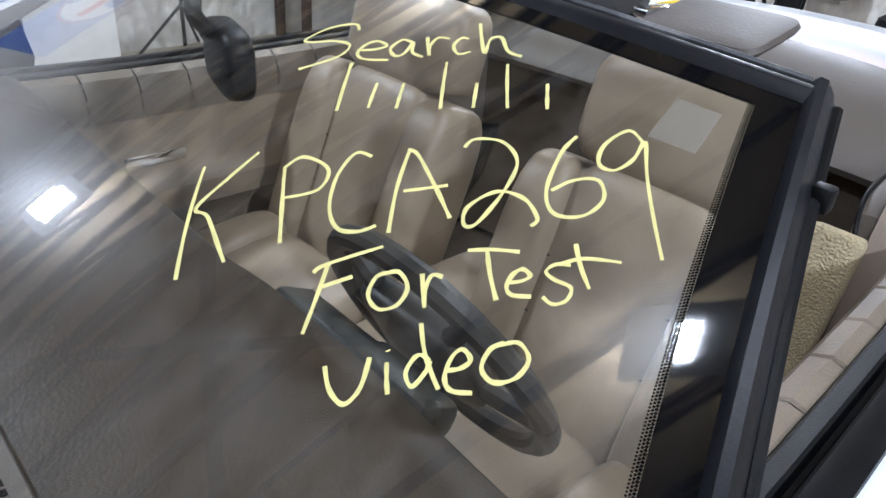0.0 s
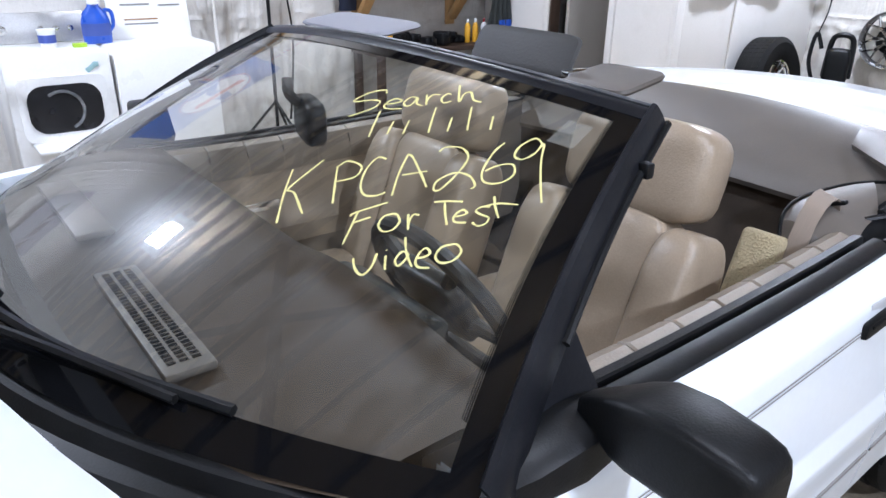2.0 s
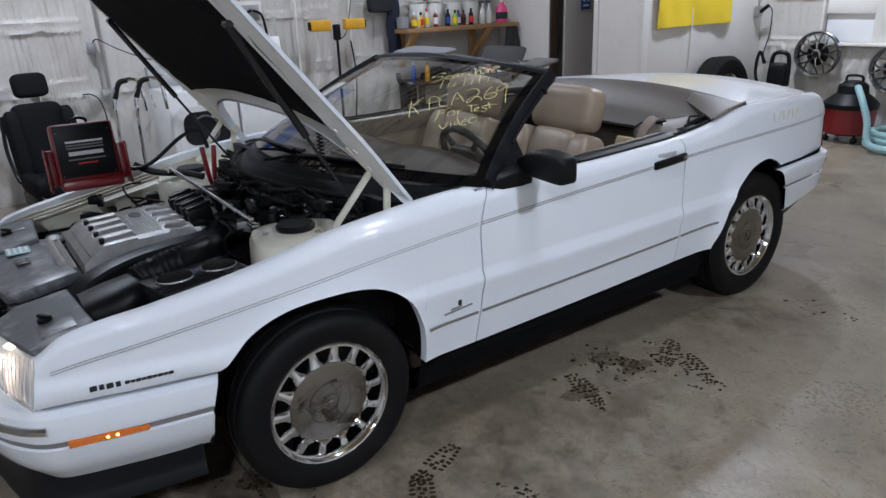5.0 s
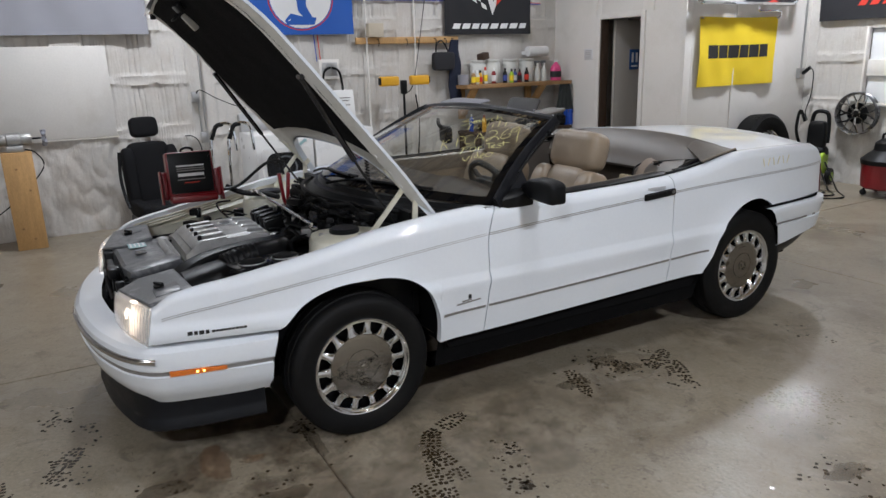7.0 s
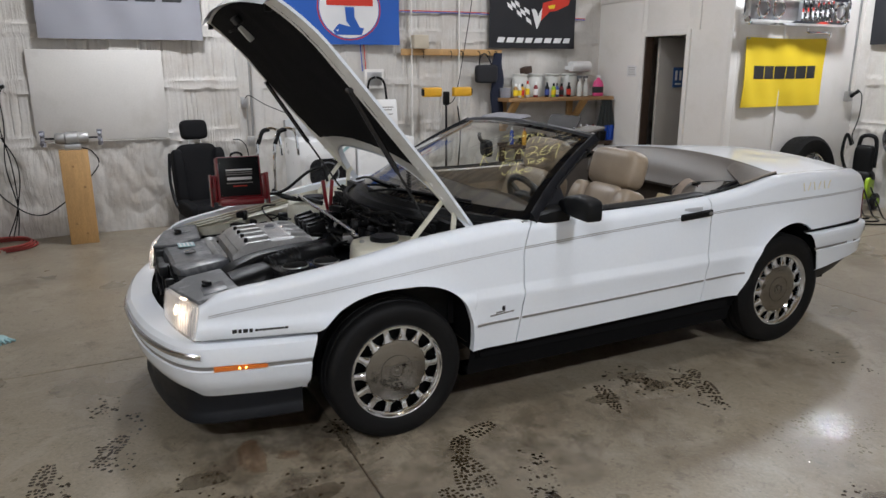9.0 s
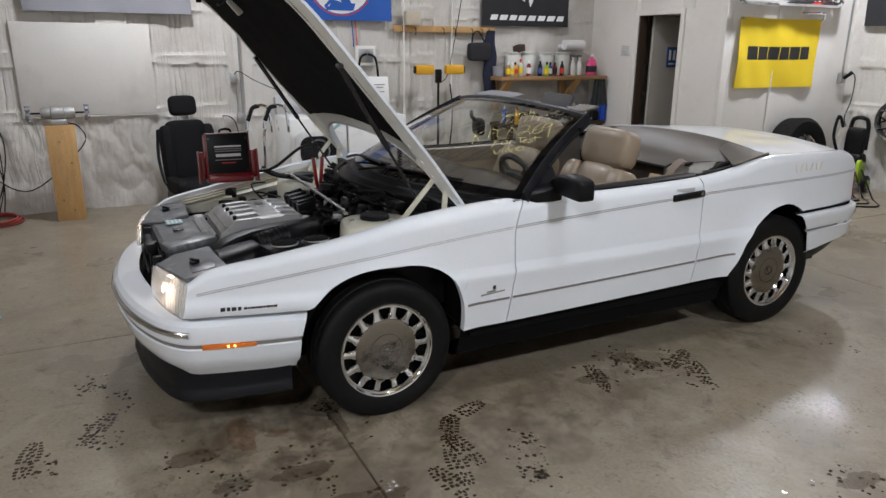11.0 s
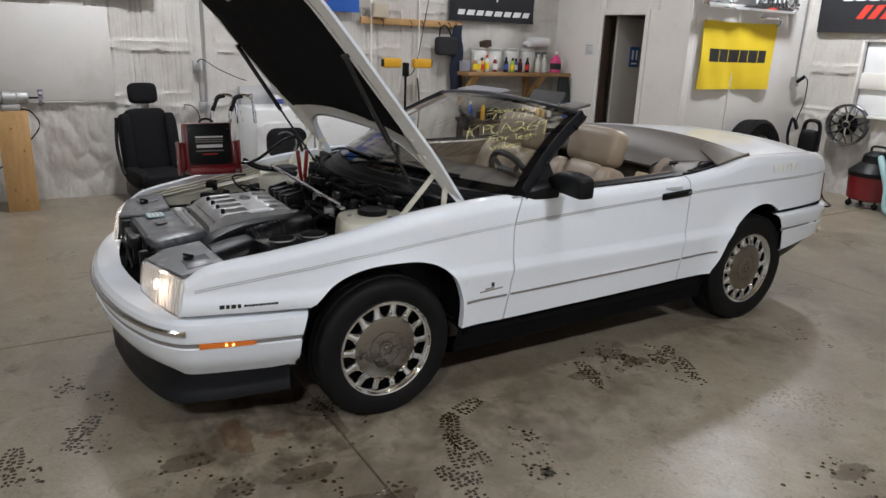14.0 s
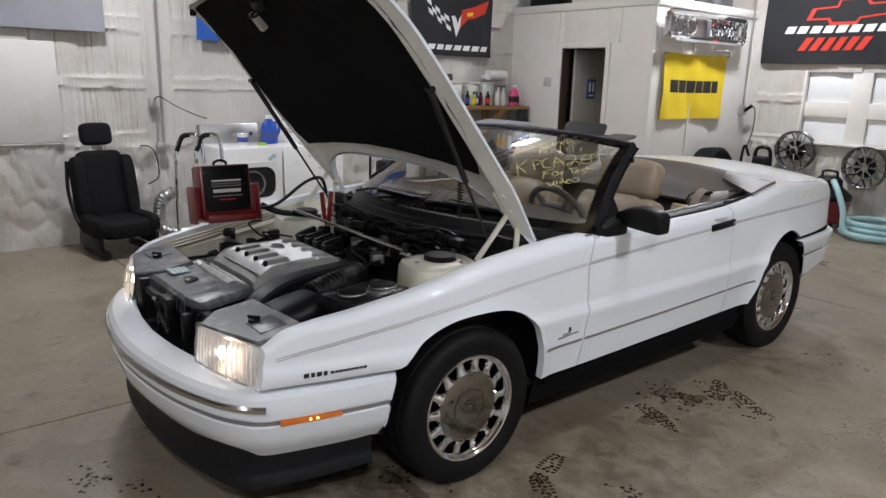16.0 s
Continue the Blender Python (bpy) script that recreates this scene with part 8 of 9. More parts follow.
for y in (3.80, 4.02, 4.30, 4.56):
    bottle("storage_jar", -4.12, y, SH, big, "clear_plastic", "cloudy plastic tub at the back of the shelf", ("clear_plastic", 0.10, 0.27, 0.29), 0.8)
for y in (4.62, 4.72):
    b = bottle("trigger_bottle", -3.96, y, SH, spray, "clear_plastic", "white trigger spray bottle on the shelf", ("appliance", 0.014, 0.20, 0.23))
    bm = bmesh.new()
    box(bm, (0.01, -0.02, 0.245), (0.025, 0.075, 0.03), 0.006)
    box(bm, (0.01, -0.045, 0.215), (0.012, 0.012, 0.05), 0.003, Matrix.Rotation(0.4, 3, "X"))
    part("trigger", bm, "grey_plastic", b)
bottle("jug", -3.96, 4.92, SH, [(0.075, 0), (0.08, 0.01), (0.08, 0.14), (0.06, 0.19), (0.025, 0.22), (0.022, 0.245), (0, 0.246)], "pink", "jug of pink liquid with a black label", ("appliance", 0.025, 0.235, 0.265), 0.7, ("black_print", 0.0815, 0.04, 0.12))
bottle("glass_pitcher", -4.02, 3.53, SH, [(0.06, 0), (0.07, 0.005), (0.075, 0.12), (0.0, 0.122)], "grey_cloth", "small grey basin at the shelf end")
roll = thing("paper_towel_roll", WX + 0.14, 4.72, 1.66, 0, "white paper towel roll on a holder", "paper roll")
bm = bmesh.new()
rod(bm, (0, -0.15, 0), (0, 0.15, 0), 0.065, 24)
part("roll", bm, "white_cloth", roll)
bm = bmesh.new()
box(bm, (-0.06, 0, -0.02), (0.10, 0.34, 0.05), 0.01)
part("holder", bm, "appliance", roll)
carton2 = thing("dark_carton", -4.08, 3.86, SH + 0.292, 20, "small dark carton on a storage tub", "carton")
bm = bmesh.new()
box(bm, (0, 0, 0.04), (0.10, 0.13, 0.08), 0.006, Matrix.Rotation(0.2, 3, "X"))
part("box", bm, "rafter", carton2)
towel = thing("hanging_towel", -3.86, 4.98, 0.80, 0, "dark grey towel hung over the shelf end", "towel")
bm = bmesh.new()
rows = []
for z in np.linspace(0, 0.44, 12):
    w = 0.17 - 0.22 * z
    rows.append([(0.02 * math.sin(a * 26 + z * 5) + 0.02 * z, (a - 0.5) * 2 * w, z) for a in np.linspace(0, 1, 24)])
grid(bm, rows)
solid(bm, 0.006)
part("cloth", bm, mat("dark_towel", (0.045, 0.05, 0.048), 0.95, 0, 0.2, 10, 300, 0.4), towel)
rag = thing("blue_rag", -3.84, 5.04, 0.70, 0, "bright blue rag hanging under the towel", "rag")
bm = bmesh.new()
grid(bm, [[(0.015 * math.sin(a * 20), (a - 0.5) * 0.14, z) for a in np.linspace(0, 1, 12)] for z in np.linspace(0, 0.2, 5)])
solid(bm, 0.004)
part("cloth", bm, "blue_plastic", rag)
# low bench with oddments under the shelf
bench = thing("low_bench", -4.0, 4.30, 0, 0, "low dark work bench under the shelf", "bench")
slab("top", (0, 0, 0.68), (0.46, 1.5, 0.04), "rafter", bench)
for dx in (-0.19, 0.19):
    for dy in (-0.7, 0.7):
        slab("leg", (dx, dy, 0.33), (0.06, 0.06, 0.66), "rafter", bench)
for k in range(16):
    y = 3.62 + k * 0.088
    kind = rng.random()
    if kind < 0.45:
        bottle("spray_can", -3.9 + rng.uniform(-0.12, 0.1), y, 0.70, [(r, z * 1.1) for r, z in tall], rng.choice(("black_plastic", "white_cloth", "blue_plastic", "yellow_plastic")), "small bottle among bench clutter", ("appliance" if kind > 0.2 else "red_paint", 0.013, 0.175, 0.215))
    else:
        c = thing("tool_case", -3.95 + rng.uniform(-0.1, 0.1), y, 0.70, rng.uniform(-20, 20), "black power tool or case on the bench", "tool")
        bm = bmesh.new()
        hgt = rng.uniform(0.06, 0.14)
        pillow(bm, (0, 0, hgt / 2), (0.14, 0.12, hgt), 0.4)
        box(bm, (0.05, 0.0, hgt * 0.8), (0.10, 0.04, 0.05), 0.012)
        part("body", bm, "black_plastic", c)

# ---- restroom wall and north corner ----
sign = thing("restroom_sign", DX0 + 0.098, 5.61, 1.40, 90, "blue restroom sign with white pictogram bars", "sign")
slab("plate", (0.0, 0, 0.12), (0.16, 0.012, 0.25), "sign_blue", sign, 0.004)
for dx in (-0.035, 0.035):
    slab("pictogram", (dx, -0.0075, 0.145), (0.035, 0.003, 0.12), "white_cloth", sign, 0.001)
slab("printed_bar", (0, -0.0075, 0.04), (0.10, 0.003, 0.02), "white_cloth", sign, 0.001)
note = thing("paper_notice", -3.56, RY - 0.004, 1.535, 0, "white paper notice on the partition", "notice")
slab("sheet", (0, 0, 0.065), (0.17, 0.003, 0.135), "white_cloth", note, 0.001)
for k in range(5):
    slab("printed_bar", (0, -0.0025, 0.02 + k * 0.022), (0.12, 0.002, 0.006), "stripe", note, 0)
grille = thing("chrome_grille", RX + 0.10, 5.98, 2.08, 0, "chrome truck grille mounted on the partition wall", "grille")
bm = bmesh.new()
ring = [(0.02, a, 0.17 + b) for a, b in rounded_rect(1.62, 0.27, 0.06)]
tube(bm, ring + [ring[0]], 0.035, 8, 1)
part("frame", bm, "chrome", grille)
for k in range(7):
    bm = bmesh.new()
    plate(bm, [(a + 0.02 + k * 0.082, b + 0.17) for a, b in rounded_rect(0.030, 0.22, 0.012)], 0.0, 0.05)
    part("slot_bar", bm, "chrome", grille)
    for j in range(4):
        bm = bmesh.new()
        bmesh.ops.create_uvsphere(bm, u_segments=10, v_segments=8, radius=0.021, matrix=Matrix.Translation((0.012, 0.061 + k * 0.082, 0.09 + j * 0.053)))
        part("stud", bm, "chrome", grille)
for dy in (-0.58, -0.34, 0.68):
    bm = bmesh.new()
    tube(bm, [(0.02, dy + 0.085 * math.cos(a), 0.17 + 0.085 * math.sin(a)) for a in np.linspace(0, 2 * math.pi, 21)], 0.018, 8, 1)
    part("lamp_ring", bm, "chrome", grille)
bm = bmesh.new()
plate(bm, [(a, b + 0.17) for a, b in rounded_rect(1.50, 0.20, 0.05)], -0.02, -0.01)
part("mesh_back", bm, "steel", grille)
bm = bmesh.new()
tube(bm, [(0, 0.2, -0.02), (0.02, 0.2, -0.06), (0.02, 0.55, -0.06), (0.0, 0.56, -0.14)], 0.014, 8, 3)
part("bracket", bm, "chrome", grille)
pole = thing("flag_pole", RX + 0.03, 5.92, 0.0, 0, "thin white pole against the partition", "pole")
bm = bmesh.new()
rod(bm, (-0.018, 0, 0), (-0.018, 0, 2.15), 0.011)
part("pole", bm, "board", pole)
elec = thing("electric_outlet", RX + 0.04, 7.14, 1.25, 0, "grey outlet box with conduit and black plug", "outlet")
slab("box", (0, 0, 0.05), (0.06, 0.09, 0.12), "steel", elec, 0.006)
bm = bmesh.new()
rod(bm, (0, 0, 0.1), (0, 0, 2.4), 0.012)
part("pipe", bm, "steel", elec)
bm = bmesh.new()
rod(bm, (0.03, 0.0, 0.05), (0.12, 0.0, 0.12), 0.022)
part("plug", bm, "black_plastic", elec)
bm = bmesh.new()
tube(bm, [(0.12, 0, 0.12), (0.17, 0.0, 0.05), (0.18, -0.02, -0.2), (0.15, -0.05, -0.40), (0.22, -0.1, -0.5)], 0.007, 6)
part("cord", bm, "black_plastic", elec)
# storage on the partition roof
for k, (x, y, sx, sy, sz, m, lab) in enumerate(((-2.35, 6.75, 0.35, 0.45, 0.30, "grey_plastic", "grey storage case on the partition roof"), (-2.4, 6.05, 0.25, 0.40, 0.16, "wood", "small pine crate on the partition roof"), (-3.85, 5.42, 0.5, 0.3, 0.2, "black_plastic", "black storage bin on the partition roof"), (-3.1, 5.45, 0.6, 0.3, 0.24, "board", "white carton on the partition roof"))):
    o = thing("storage_box", x, y, RZ + 0.002, 0, lab, "box", "roof storage")
    bm = bmesh.new()
    box(bm, (0, 0, sz / 2), (sx, sy, sz), 0.012)
    part("box", bm, m, o)
    bm = bmesh.new()
    box(bm, (0, 0, sz + 0.01), (sx + 0.02, sy + 0.02, 0.025), 0.008)
    part("lid", bm, m, o)


M["gunmetal"] = mat("dark_silver_alloy", (0.20, 0.20, 0.205), 0.28, 0.9, 0.1, 10, 90, 0.05)


def rim_wheel(name, at, rz, ry, r, label, spokes, tyre):
    w = thing(name, *at, rz, label, "wheel", "loose wheels")
    w.matrix_world = pose(*at, 0, ry, rz)
    bm = bmesh.new()
    g = 1.0 if tyre else 0.45
    lathe(bm, [(r * 0.90, -0.10 * g), (r, -0.09 * g), (r * 0.985, -0.075 * g), (r * 0.94, -0.06 * g), (r * 0.92, 0.06 * g), (r, 0.09 * g), (r * 0.985, 0.10 * g), (r * 0.95, 0.09 * g), (r * 0.93, 0.04 * g), (r * 0.92, -0.05 * g)], 48, axis="x", caps=False)
    part("rim", bm, "gunmetal" if not tyre else "chrome", w)
    bm = bmesh.new()
    lathe(bm, [(r * 0.24, 0.0), (r * 0.22, 0.05 * g), (r * 0.12, 0.055 * g), (0.0, 0.05 * g)], 24, axis="x")
    part("hub", bm, "dull_chrome" if not tyre else "chrome", w)
    for k in range(spokes):
        for d in (-1, 1):
            a0, a1 = 2 * math.pi * k / spokes, 2 * math.pi * k / spokes + d * 0.24
            bm = bmesh.new()
            mid = (0.05 * g, 0.55 * r * math.cos(a0 + d * 0.05), 0.55 * r * math.sin(a0 + d * 0.05))
            rod(bm, (0.045 * g, 0.18 * r * math.cos(a0), 0.18 * r * math.sin(a0)), mid, 0.011, 6)
            rod(bm, mid, (0.07 * g, 0.93 * r * math.cos(a1), 0.93 * r * math.sin(a1)), 0.010, 6, 0.008)
            part("spoke", bm, "dull_chrome" if not tyre else "chrome", w)
    bm = bmesh.new()
    lathe(bm, [(r * 0.5, -0.03 * g), (0.0, -0.031 * g)], 32, axis="x")
    part("back_plate", bm, "black_plastic", w)
    if tyre:
        R = tyre
        bm = bmesh.new()
        lathe(bm, [(r * 0.98, -0.10), (r + 0.03, -0.115), (R - 0.04, -0.125), (R, -0.10), (R + 0.002, 0.0), (R, 0.10), (R - 0.04, 0.125), (r + 0.03, 0.115), (r * 0.98, 0.10)], 56, axis="x", caps=False)
        part("tyre", bm, "rubber", w)
        bm = bmesh.new()
        for k in range(56):
            a = 2 * math.pi * k / 56
            for dx in (-0.075, -0.025, 0.025, 0.075):
                rot = Matrix.Rotation(a, 3, "X")
                box(bm, rot @ Vector((dx, 0, R + 0.001)), (0.036, 0.036, 0.006), 0, rot)
        part("tread", bm, "rubber", w, smooth=False)
    return w


rim_wheel("alloy_wheel", (-1.245, 7.21, 0.845), -90, 0, 0.245, "dark silver mesh alloy wheel hung on the wall", 8, 0)
rim_wheel("alloy_wheel", (-0.42, 7.21, 0.725), -90, 0, 0.245, "dark silver mesh alloy wheel hung on the wall", 8, 0)
rim_wheel("spare_wheel", (-1.80, 6.30, 0.432), 3, -6, 0.25, "chrome truck wheel with tyre leaning on the partition", 6, 0.43)
pw = thing("pressure_washer", -1.53, 6.95, 0, 15, "lime green and black pressure washer on the floor", "pressure washer")
bm = bmesh.new()
pillow(bm, (0, 0, 0.30), (0.26, 0.22, 0.34), 0.45)
part("body", bm, "black_plastic", pw)
for dx in (-0.105, 0.105):
    bm = bmesh.new()
    pillow(bm, (dx, -0.03, 0.27), (0.05, 0.22, 0.26), 0.4)
    part("side_cover", bm, "green_plastic", pw)
bm = bmesh.new()
pillow(bm, (0, -0.01, 0.58), (0.20, 0.14, 0.36), 0.4)
part("front_cover", bm, "black_plastic", pw)
bm = bmesh.new()
tube(bm, [(-0.10, 0.05, 0.5), (-0.09, 0.06, 0.78), (-0.05, 0.05, 0.86), (0.05, 0.05, 0.86), (0.09, 0.06, 0.78), (0.10, 0.05, 0.5)], 0.024, 8)
part("handle", bm, "black_plastic", pw)
for dx in (-0.16, 0.16):
    bm = bmesh.new()
    lathe(bm, [(0.0, -0.03), (0.09, -0.028), (0.10, -0.015), (0.10, 0.015), (0.09, 0.028), (0.0, 0.03)], 24, (dx, 0.05, 0.105), "x")
    wh = part("wheel", bm, "black_plastic", pw)
    bm = bmesh.new()
    lathe(bm, [(0.05, -0.036), (0.05, 0.036), (0.0, 0.037)], 18, (dx, 0.05, 0.105), "x")
    part("hub", bm, "green_plastic", wh)
bm = bmesh.new()
tube(bm, [(-0.16, -0.05, 0.45), (-0.22, -0.08, 0.65), (-0.20, -0.06, 0.88), (-0.14, -0.05, 0.75)], 0.018, 8)
part("spray_gun", bm, "black_plastic", pw)
for k in range(3):
    bm = bmesh.new()
    tube(bm, [(0.08 * k, -0.15, 0.3), (0.16 + 0.1 * k, -0.30, 0.02), (0.30 + 0.12 * k, -0.55 - 0.1 * k, 0.012), (0.05, -0.70 - 0.15 * k, 0.012), (-0.2, -0.4, 0.012)], 0.009, 6)
    part("cable", bm, "black_plastic", pw)
vac = thing("shop_vacuum", -0.66, 6.90, 0, 0, "red and black shop vacuum with a pale blue hose", "vacuum")
bm = bmesh.new()
lathe(bm, [(0.20, 0.08), (0.235, 0.10), (0.25, 0.32), (0.255, 0.36), (0.0, 0.365)], 32)
part("tank", bm, "red_paint", vac)
bm = bmesh.new()
lathe(bm, [(0.26, 0.35), (0.265, 0.40), (0.20, 0.46), (0.15, 0.50), (0.14, 0.58), (0.09, 0.62), (0.0, 0.625)], 32)
part("motor_head", bm, "black_plastic", vac)
bm = bmesh.new()
tube(bm, [(-0.08, 0, 0.60), (-0.07, 0, 0.67), (0.07, 0, 0.67), (0.08, 0, 0.60)], 0.014, 8)
part("handle", bm, "black_plastic", vac)
for a in (0.8, 2.4, 4.0, 5.5):
    bm = bmesh.new()
    bmesh.ops.create_uvsphere(bm, u_segments=10, v_segments=8, radius=0.035, matrix=Matrix.Translation((0.21 * math.cos(a), 0.21 * math.sin(a), 0.037)))
    rod(bm, (0.21 * math.cos(a), 0.21 * math.sin(a), 0.05), (0.20 * math.cos(a), 0.20 * math.sin(a), 0.11), 0.012)
    part("caster", bm, "black_plastic", vac)
hose = thing("vacuum_hose", -0.05, 6.85, 0, 0, "pale blue vacuum hose coiled on the floor", "hose")
bm = bmesh.new()
tube(bm, [(-0.50, -0.10, 0.58), (-0.38, -0.26, 0.50), (-0.26, -0.34, 0.30), (-0.20, -0.40, 0.10), (-0.05, -0.42, 0.05), (0.20, -0.36, 0.05)], 0.032, 10, 10, 0.06)
part("lead_hose", bm, "hose", hose)
for k in range(3):
    bm = bmesh.new()
    tube(bm, [((0.36 - 0.02 * k) * math.cos(a), (0.32 - 0.02 * k) * math.sin(a), 0.04 + 0.058 * k) for a in np.linspace(0, 6.2, 26)], 0.032, 10, 3, 0.06)
    part("coil", bm, "hose", hose)
glove = thing("blue_glove", -1.26, -1.80, 0.0, 30, "crumpled blue disposable glove on the floor", "glove")
bm = bmesh.new()
pillow(bm, (0, 0, 0.012), (0.10, 0.08, 0.024), 0.6)
for k in range(4):
    rod(bm, (0.04, -0.03 + 0.02 * k, 0.010), (0.10, -0.04 + 0.028 * k, 0.008), 0.010, 8, 0.007)
part("rubber", bm, "hose", glove)

# ---- wet marks on the floor ----
wet = new("wet_marks")
tagged(wet, "wet boot prints and damp spots on the concrete", "stain", kind="structure")


def boot_print(x, y, turn, s=1.0):
    """Chunky lugs: a row along each edge of the sole, bars across the ball, a ringed heel."""
    bm = bmesh.new()
    m = pose(x, y, 0.0012, 0, 0, turn)

    def lug(cx, cy, hx, hy):
        if rng.random() < 0.07:
            return
        pts = []
        for t in np.linspace(0, 2 * math.pi, 11)[:-1]:
            c, v = math.cos(t), math.sin(t)
            q = rng.uniform(0.82, 1.15)
            pts.append((cx + hx * q * math.copysign(abs(c) ** 0.6, c), cy + hy * q * math.copysign(abs(v) ** 0.6, v)))
        bm.faces.new([bm.verts.new(m @ Vector((a * s, b * s, 0))) for a, b in pts])
    for j in range(12):
        t = j / 11
        if 0.30 < t < 0.42:
            continue
        w = 0.050 - 0.020 * max(0, (t - 0.62) / 0.38) ** 2 if t > 0.42 else 0.038 - 0.012 * max(0, (0.12 - t) / 0.12)
        cy = (t - 0.5) * 0.29
        for e in (-1, 1):
            lug(e * w * 0.80, cy, w * 0.26, 0.0085)
        if j % 2:
            lug(-w * 0.22, cy + 0.004, w * 0.20, 0.012)
            lug(w * 0.24, cy - 0.005, w * 0.20, 0.012)
        else:
            lug(0.0, cy, w * 0.24, 0.008)
    part("boot_print", bm, "wet", wet, smooth=False)


for x, y, a in ((1.06, 0.30, 20), (1.17, 0.17, 60), (1.33, 0.16, 95), (1.43, 0.08, 80), (1.53, 0.0, 100), (1.05, 1.10, 70), (1.07, 1.64, 30), (1.24, 1.62, 60), (0.48, -1.22, 60), (0.62, -1.48, 80)):
    boot_print(x, y, a, 0.88)


def damp(x, y, r, n=26, m="wet", name="damp_spot"):
    bm = bmesh.new()
    for k in range(n):
        a, q = rng.uniform(0, 6.28), r * rng.random() ** 0.7
        cx, cy, s = x + q * math.cos(a), y + 0.6 * q * math.sin(a), rng.uniform(0.003, 0.012)
        pts = [(cx + s * rng.uniform(0.5, 1.3) * math.cos(t), cy + s * rng.uniform(0.5, 1.3) * math.sin(t), 0.0011) for t in np.linspace(0, 6.28, 8)[:-1]]
        bm.faces.new([bm.verts.new(p) for p in pts])
    part(name, bm, m, wet, smooth=False)


for x, y, r, n in ((0.95, 1.30, 0.16, 34), (1.05, 1.60, 0.16, 30), (1.38, 0.46, 0.06, 14), (0.05, -1.25, 0.12, 20), (0.55, -1.2, 0.16, 24), (1.5, -0.9, 0.25, 40), (1.3, 2.6, 0.25, 16), (1.55, 0.3, 0.12, 14)):
    damp(x, y, r, n)


# spilled water: thin wet film and drops where the floor is rinsed
M["drop"] = mat("water_drop", (0.24, 0.205, 0.152), 0.07, 0, 0.1, coat=1.0, rough_vary=0.02)
M["rust"] = mat("rusty_stain", (0.27, 0.125, 0.05), 0.45, 0, 0.5, 14, 60, 0.1)
M["rust"].node_tree.nodes["Principled BSDF"].inputs["Alpha"].default_value = 0.24


def blot(name, x, y, rx, ry, m, seed, z=0.0009):
    bm = bmesh.new()
    pts = []
    for t in np.linspace(0, 2 * math.pi, 64)[:-1]:
        q = 1 + 0.35 * noise.noise((math.cos(t) * 1.6, math.sin(t) * 1.6, seed)) + 0.18 * noise.noise((math.cos(t) * 6, math.sin(t) * 6, seed))
        pts.append((x + rx * q * math.cos(t), y + ry * q * math.sin(t), z))
    bm.faces.new([bm.verts.new(p) for p in pts])
    part(name, bm, m, wet, smooth=False)


blot("rust_stain", 0.80, -0.66, 0.15, 0.055, "rust", 3.0)
blot("rust_stain", 0.86, -0.52, 0.03, 0.05, "rust", 5.0)
for k in range(150):
    bm = bmesh.new()
    a, q = rng.uniform(0, 6.28), rng.random() ** 0.6
    x, y, r = 1.80 + 0.20 * q * math.cos(a), 1.74 + 0.34 * q * math.sin(a), rng.uniform(0.0025, 0.0065)
    lathe(bm, [(r, 0.0008), (r * 0.7, 0.0008 + r * 0.06), (r * 0.35, 0.0008 + r * 0.095), (0.0, 0.0008 + r * 0.105)], 10, (x, y, 0.0))
    bmesh.ops.scale(bm, vec=(rng.uniform(0.7, 1.8), rng.uniform(0.7, 1.6), 1), space=Matrix.Translation((-x, -y, 0)), verts=bm.verts)
    part("water_drop", bm, "drop", wet)


# blotchy dirt with soft ends, also painting the car's shadow on the floor darker
def grime_shade_mat():
    m = mat("dirt_and_shade", (0.105, 0.074, 0.044), 0.5, 0, 0.3, 12, 90, 0.15)
    n, l = m.node_tree.nodes, m.node_tree.links
    co, nz, ramp = n.new("ShaderNodeTexCoord"), n.new("ShaderNodeTexNoise"), n.new("ShaderNodeMapRange")
    mp, ball, mul = n.new("ShaderNodeMapping"), n.new("ShaderNodeTexGradient"), n.new("ShaderNodeMath")
    nz.inputs["Scale"].default_value, nz.inputs["Detail"].default_value, nz.inputs["Roughness"].default_value = 4.5, 9.0, 0.68
    ramp.inputs["From Min"].default_value, ramp.inputs["From Max"].default_value, ramp.inputs["To Max"].default_value = 0.42, 0.62, 0.5
    mp.inputs["Location"].default_value, mp.inputs["Scale"].default_value = (-1, -1, 0), (2, 2, 0)
    ball.gradient_type = "SPHERICAL"
    mul.operation = "MULTIPLY"
    mul.use_clamp = True
    l.new(co.outputs["Object"], nz.inputs["Vector"])
    l.new(co.outputs["Generated"], mp.inputs["Vector"])
    l.new(mp.outputs["Vector"], ball.inputs["Vector"])
    l.new(nz.outputs["Fac"], ramp.inputs["Value"])
    l.new(ramp.outputs["Result"], mul.inputs[0])
    l.new(ball.outputs["Fac"], mul.inputs[1])
    l.new(mul.outputs["Value"], n["Principled BSDF"].inputs["Alpha"])
    return m


# grime here is dirt and painted shadow in one colour
M["grime"] = grime_shade_mat()
for x, y, rx, ry, sd in ((1.05, -0.25, 0.8, 1.0, 1.0), (1.25, 0.75, 0.55, 0.9, 2.0), (1.0, 2.3, 0.5, 0.6, 3.0), (0.80, -0.66, 0.5, 0.55, 4.0)):
    blot("dirt_and_shadow_stain", x, y, rx, ry, "grime", sd, 0.00045 + 0.0001 * sd / 3)

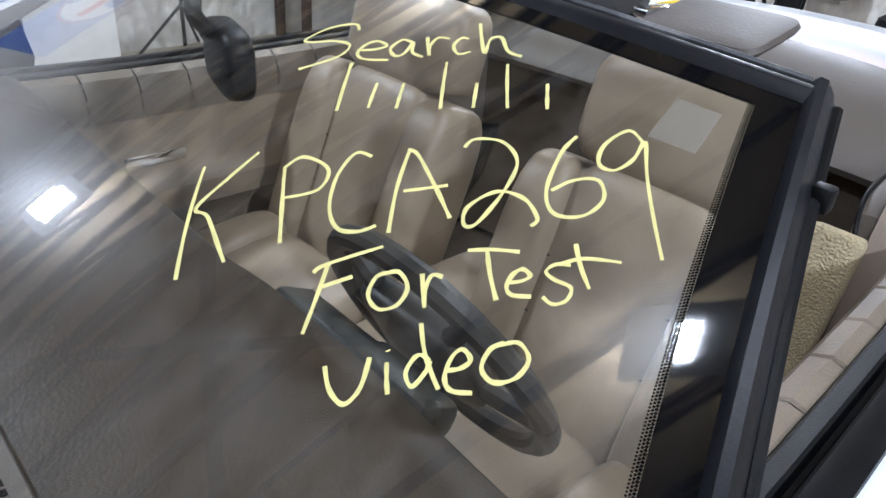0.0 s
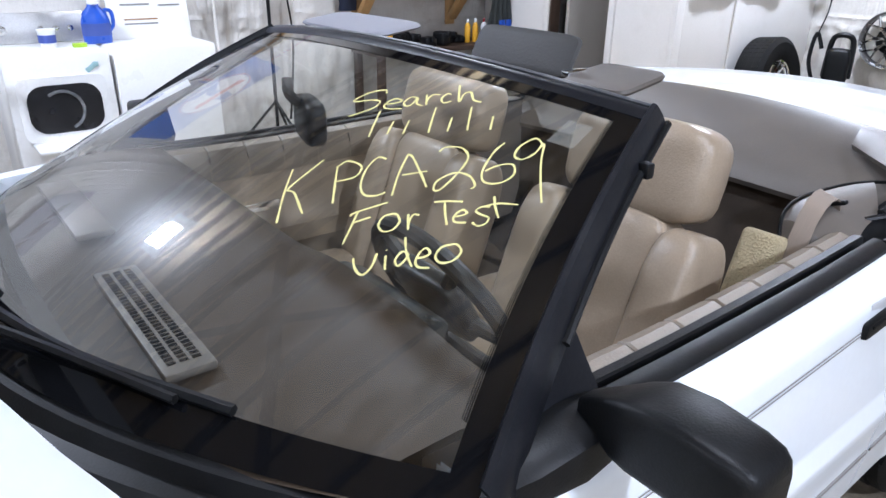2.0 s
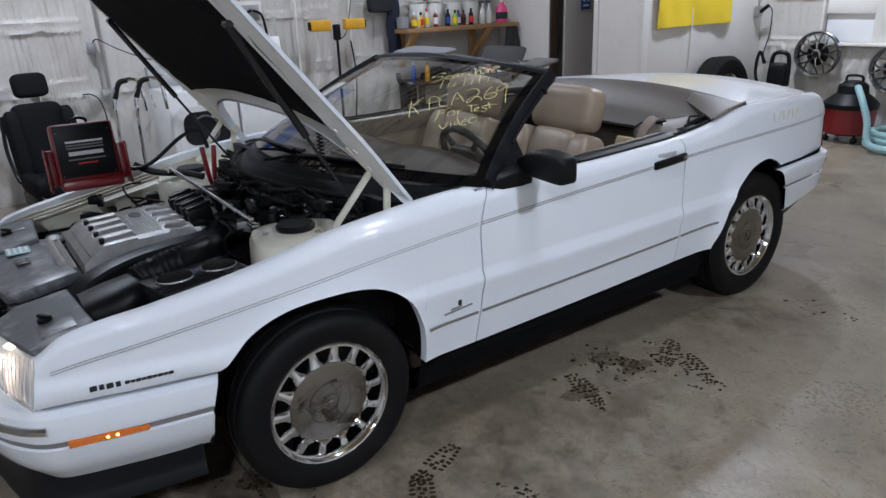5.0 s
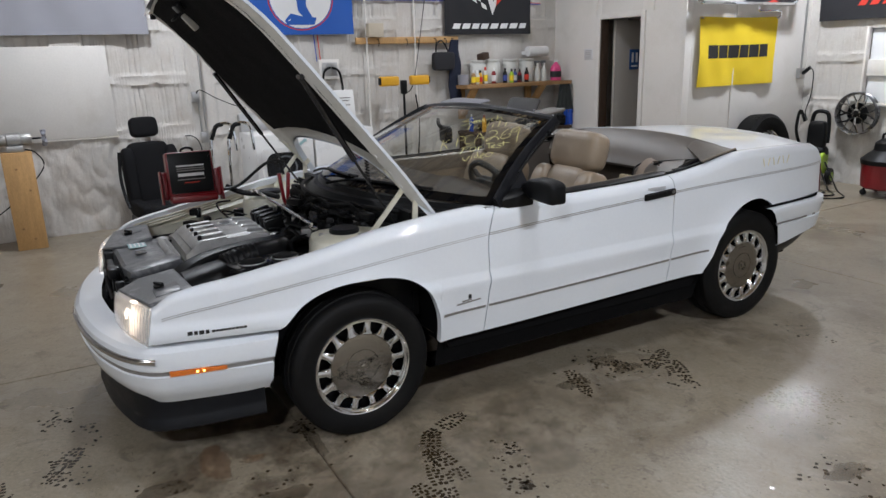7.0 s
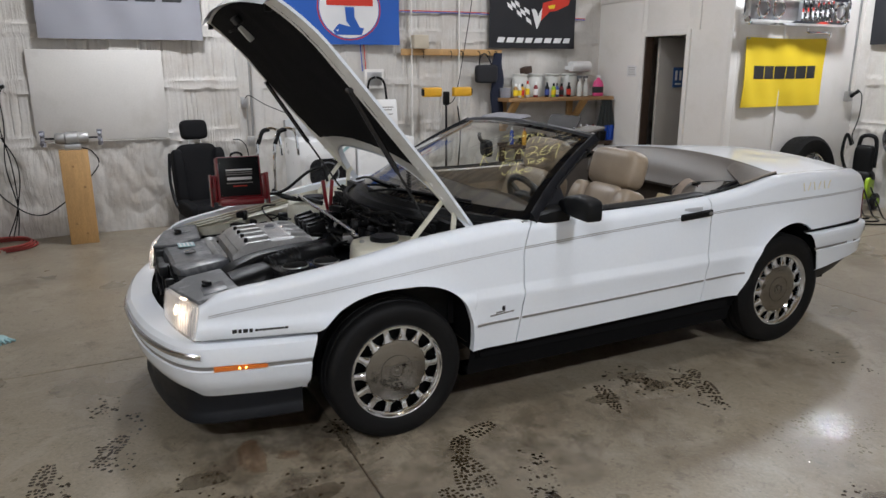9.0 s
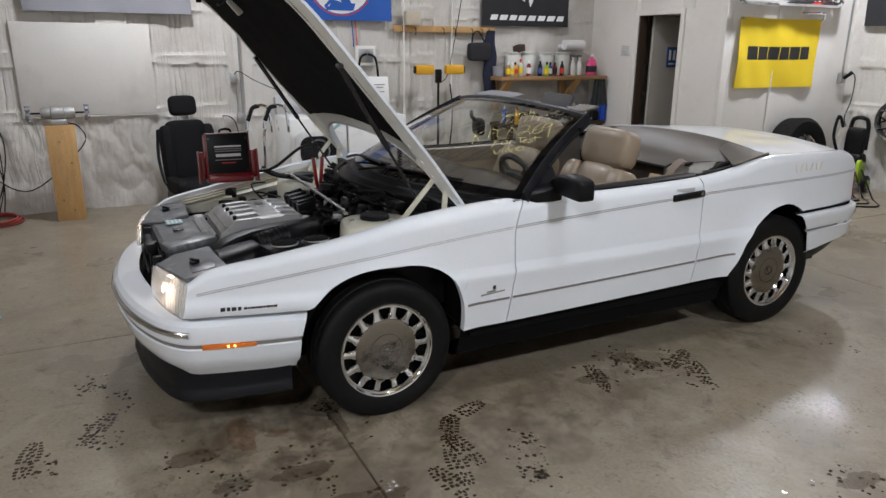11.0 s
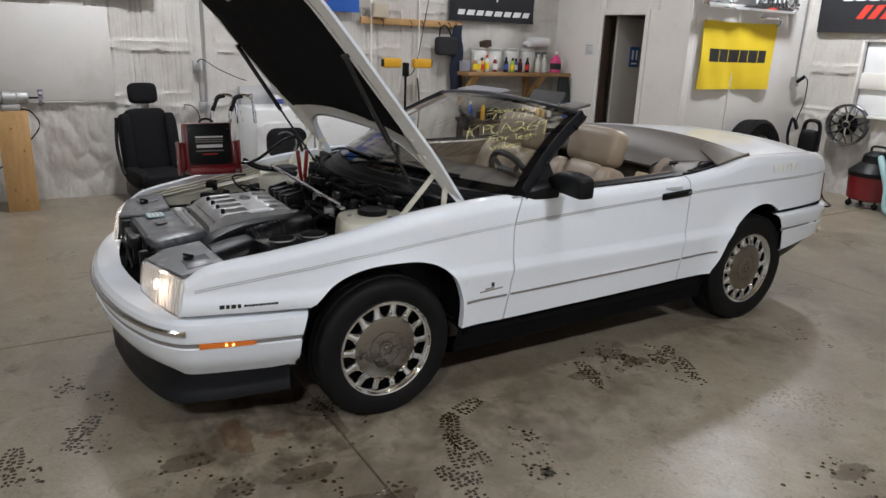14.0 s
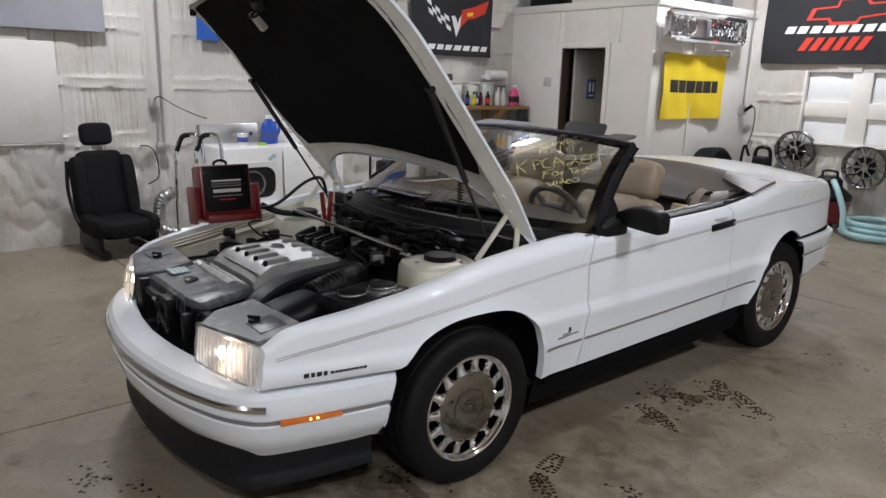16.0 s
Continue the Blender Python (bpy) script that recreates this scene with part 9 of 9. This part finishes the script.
# dark wet patches with ragged edges
M["wet_patch"] = mat("soaked_concrete", (0.105, 0.080, 0.050), 0.16, 0, 0.3, 14, 60, 0.15, rough_vary=0.12)
M["wet_patch"].node_tree.nodes["Principled BSDF"].inputs["Alpha"].default_value = 0.36
for x, y, rx, ry, sd in ((1.46, -0.42, 0.055, 0.16, 1.0), (1.48, -0.24, 0.035, 0.07, 2.0), (1.16, -0.76, 0.05, 0.07, 3.0), (2.38, 1.22, 0.06, 0.20, 4.0), (2.22, 1.46, 0.05, 0.10, 6.0), (1.02, 1.42, 0.035, 0.05, 7.0), (1.62, 0.35, 0.02, 0.03, 8.0)):
    blot("wet_patch", x, y, rx, ry, "wet_patch", sd, 0.0007)
    damp(x, y, max(rx, ry) * 1.5, 22)
for x, y, rx, ry, sd in ((0.92, 1.37, 0.05, 0.09, 9.0), (1.06, 1.43, 0.045, 0.08, 10.0), (1.05, 1.07, 0.05, 0.10, 11.0), (1.19, -0.49, 0.05, 0.12, 12.0), (0.90, -0.88, 0.06, 0.10, 13.0), (0.84, -0.245, 0.17, 0.03, 14.0), (0.72, -0.25, 0.06, 0.06, 15.0)):
    blot("wet_patch", x, y, rx, ry, "wet_patch", sd, 0.00075)
    damp(x, y, max(rx, ry) * 1.8, 22)
for x, y in ((-0.01, -1.23), (0.24, -1.11), (0.46, -1.20), (0.72, -1.42), (1.40, 0.41), (1.60, 0.35), (1.30, 1.54)):
    damp(x, y, 0.13, 20)

# splashed drops
for k in range(160):
    bm = bmesh.new()
    a, q = rng.uniform(0, 6.28), rng.random() ** 0.6
    x, y, r = 1.75 + 0.13 * q * math.cos(a), 1.86 + 0.16 * q * math.sin(a), rng.uniform(0.0025, 0.0075)
    lathe(bm, [(r, 0.0008), (r * 0.7, 0.0008 + r * 0.05), (r * 0.35, 0.0008 + r * 0.08), (0.0, 0.0008 + r * 0.09)], 10, (x, y, 0.0))
    bmesh.ops.scale(bm, vec=(rng.uniform(0.6, 2.4), rng.uniform(0.6, 1.6), 1), space=Matrix.Translation((-x, -y, 0)), verts=bm.verts)
    part("water_drop", bm, "drop", wet)
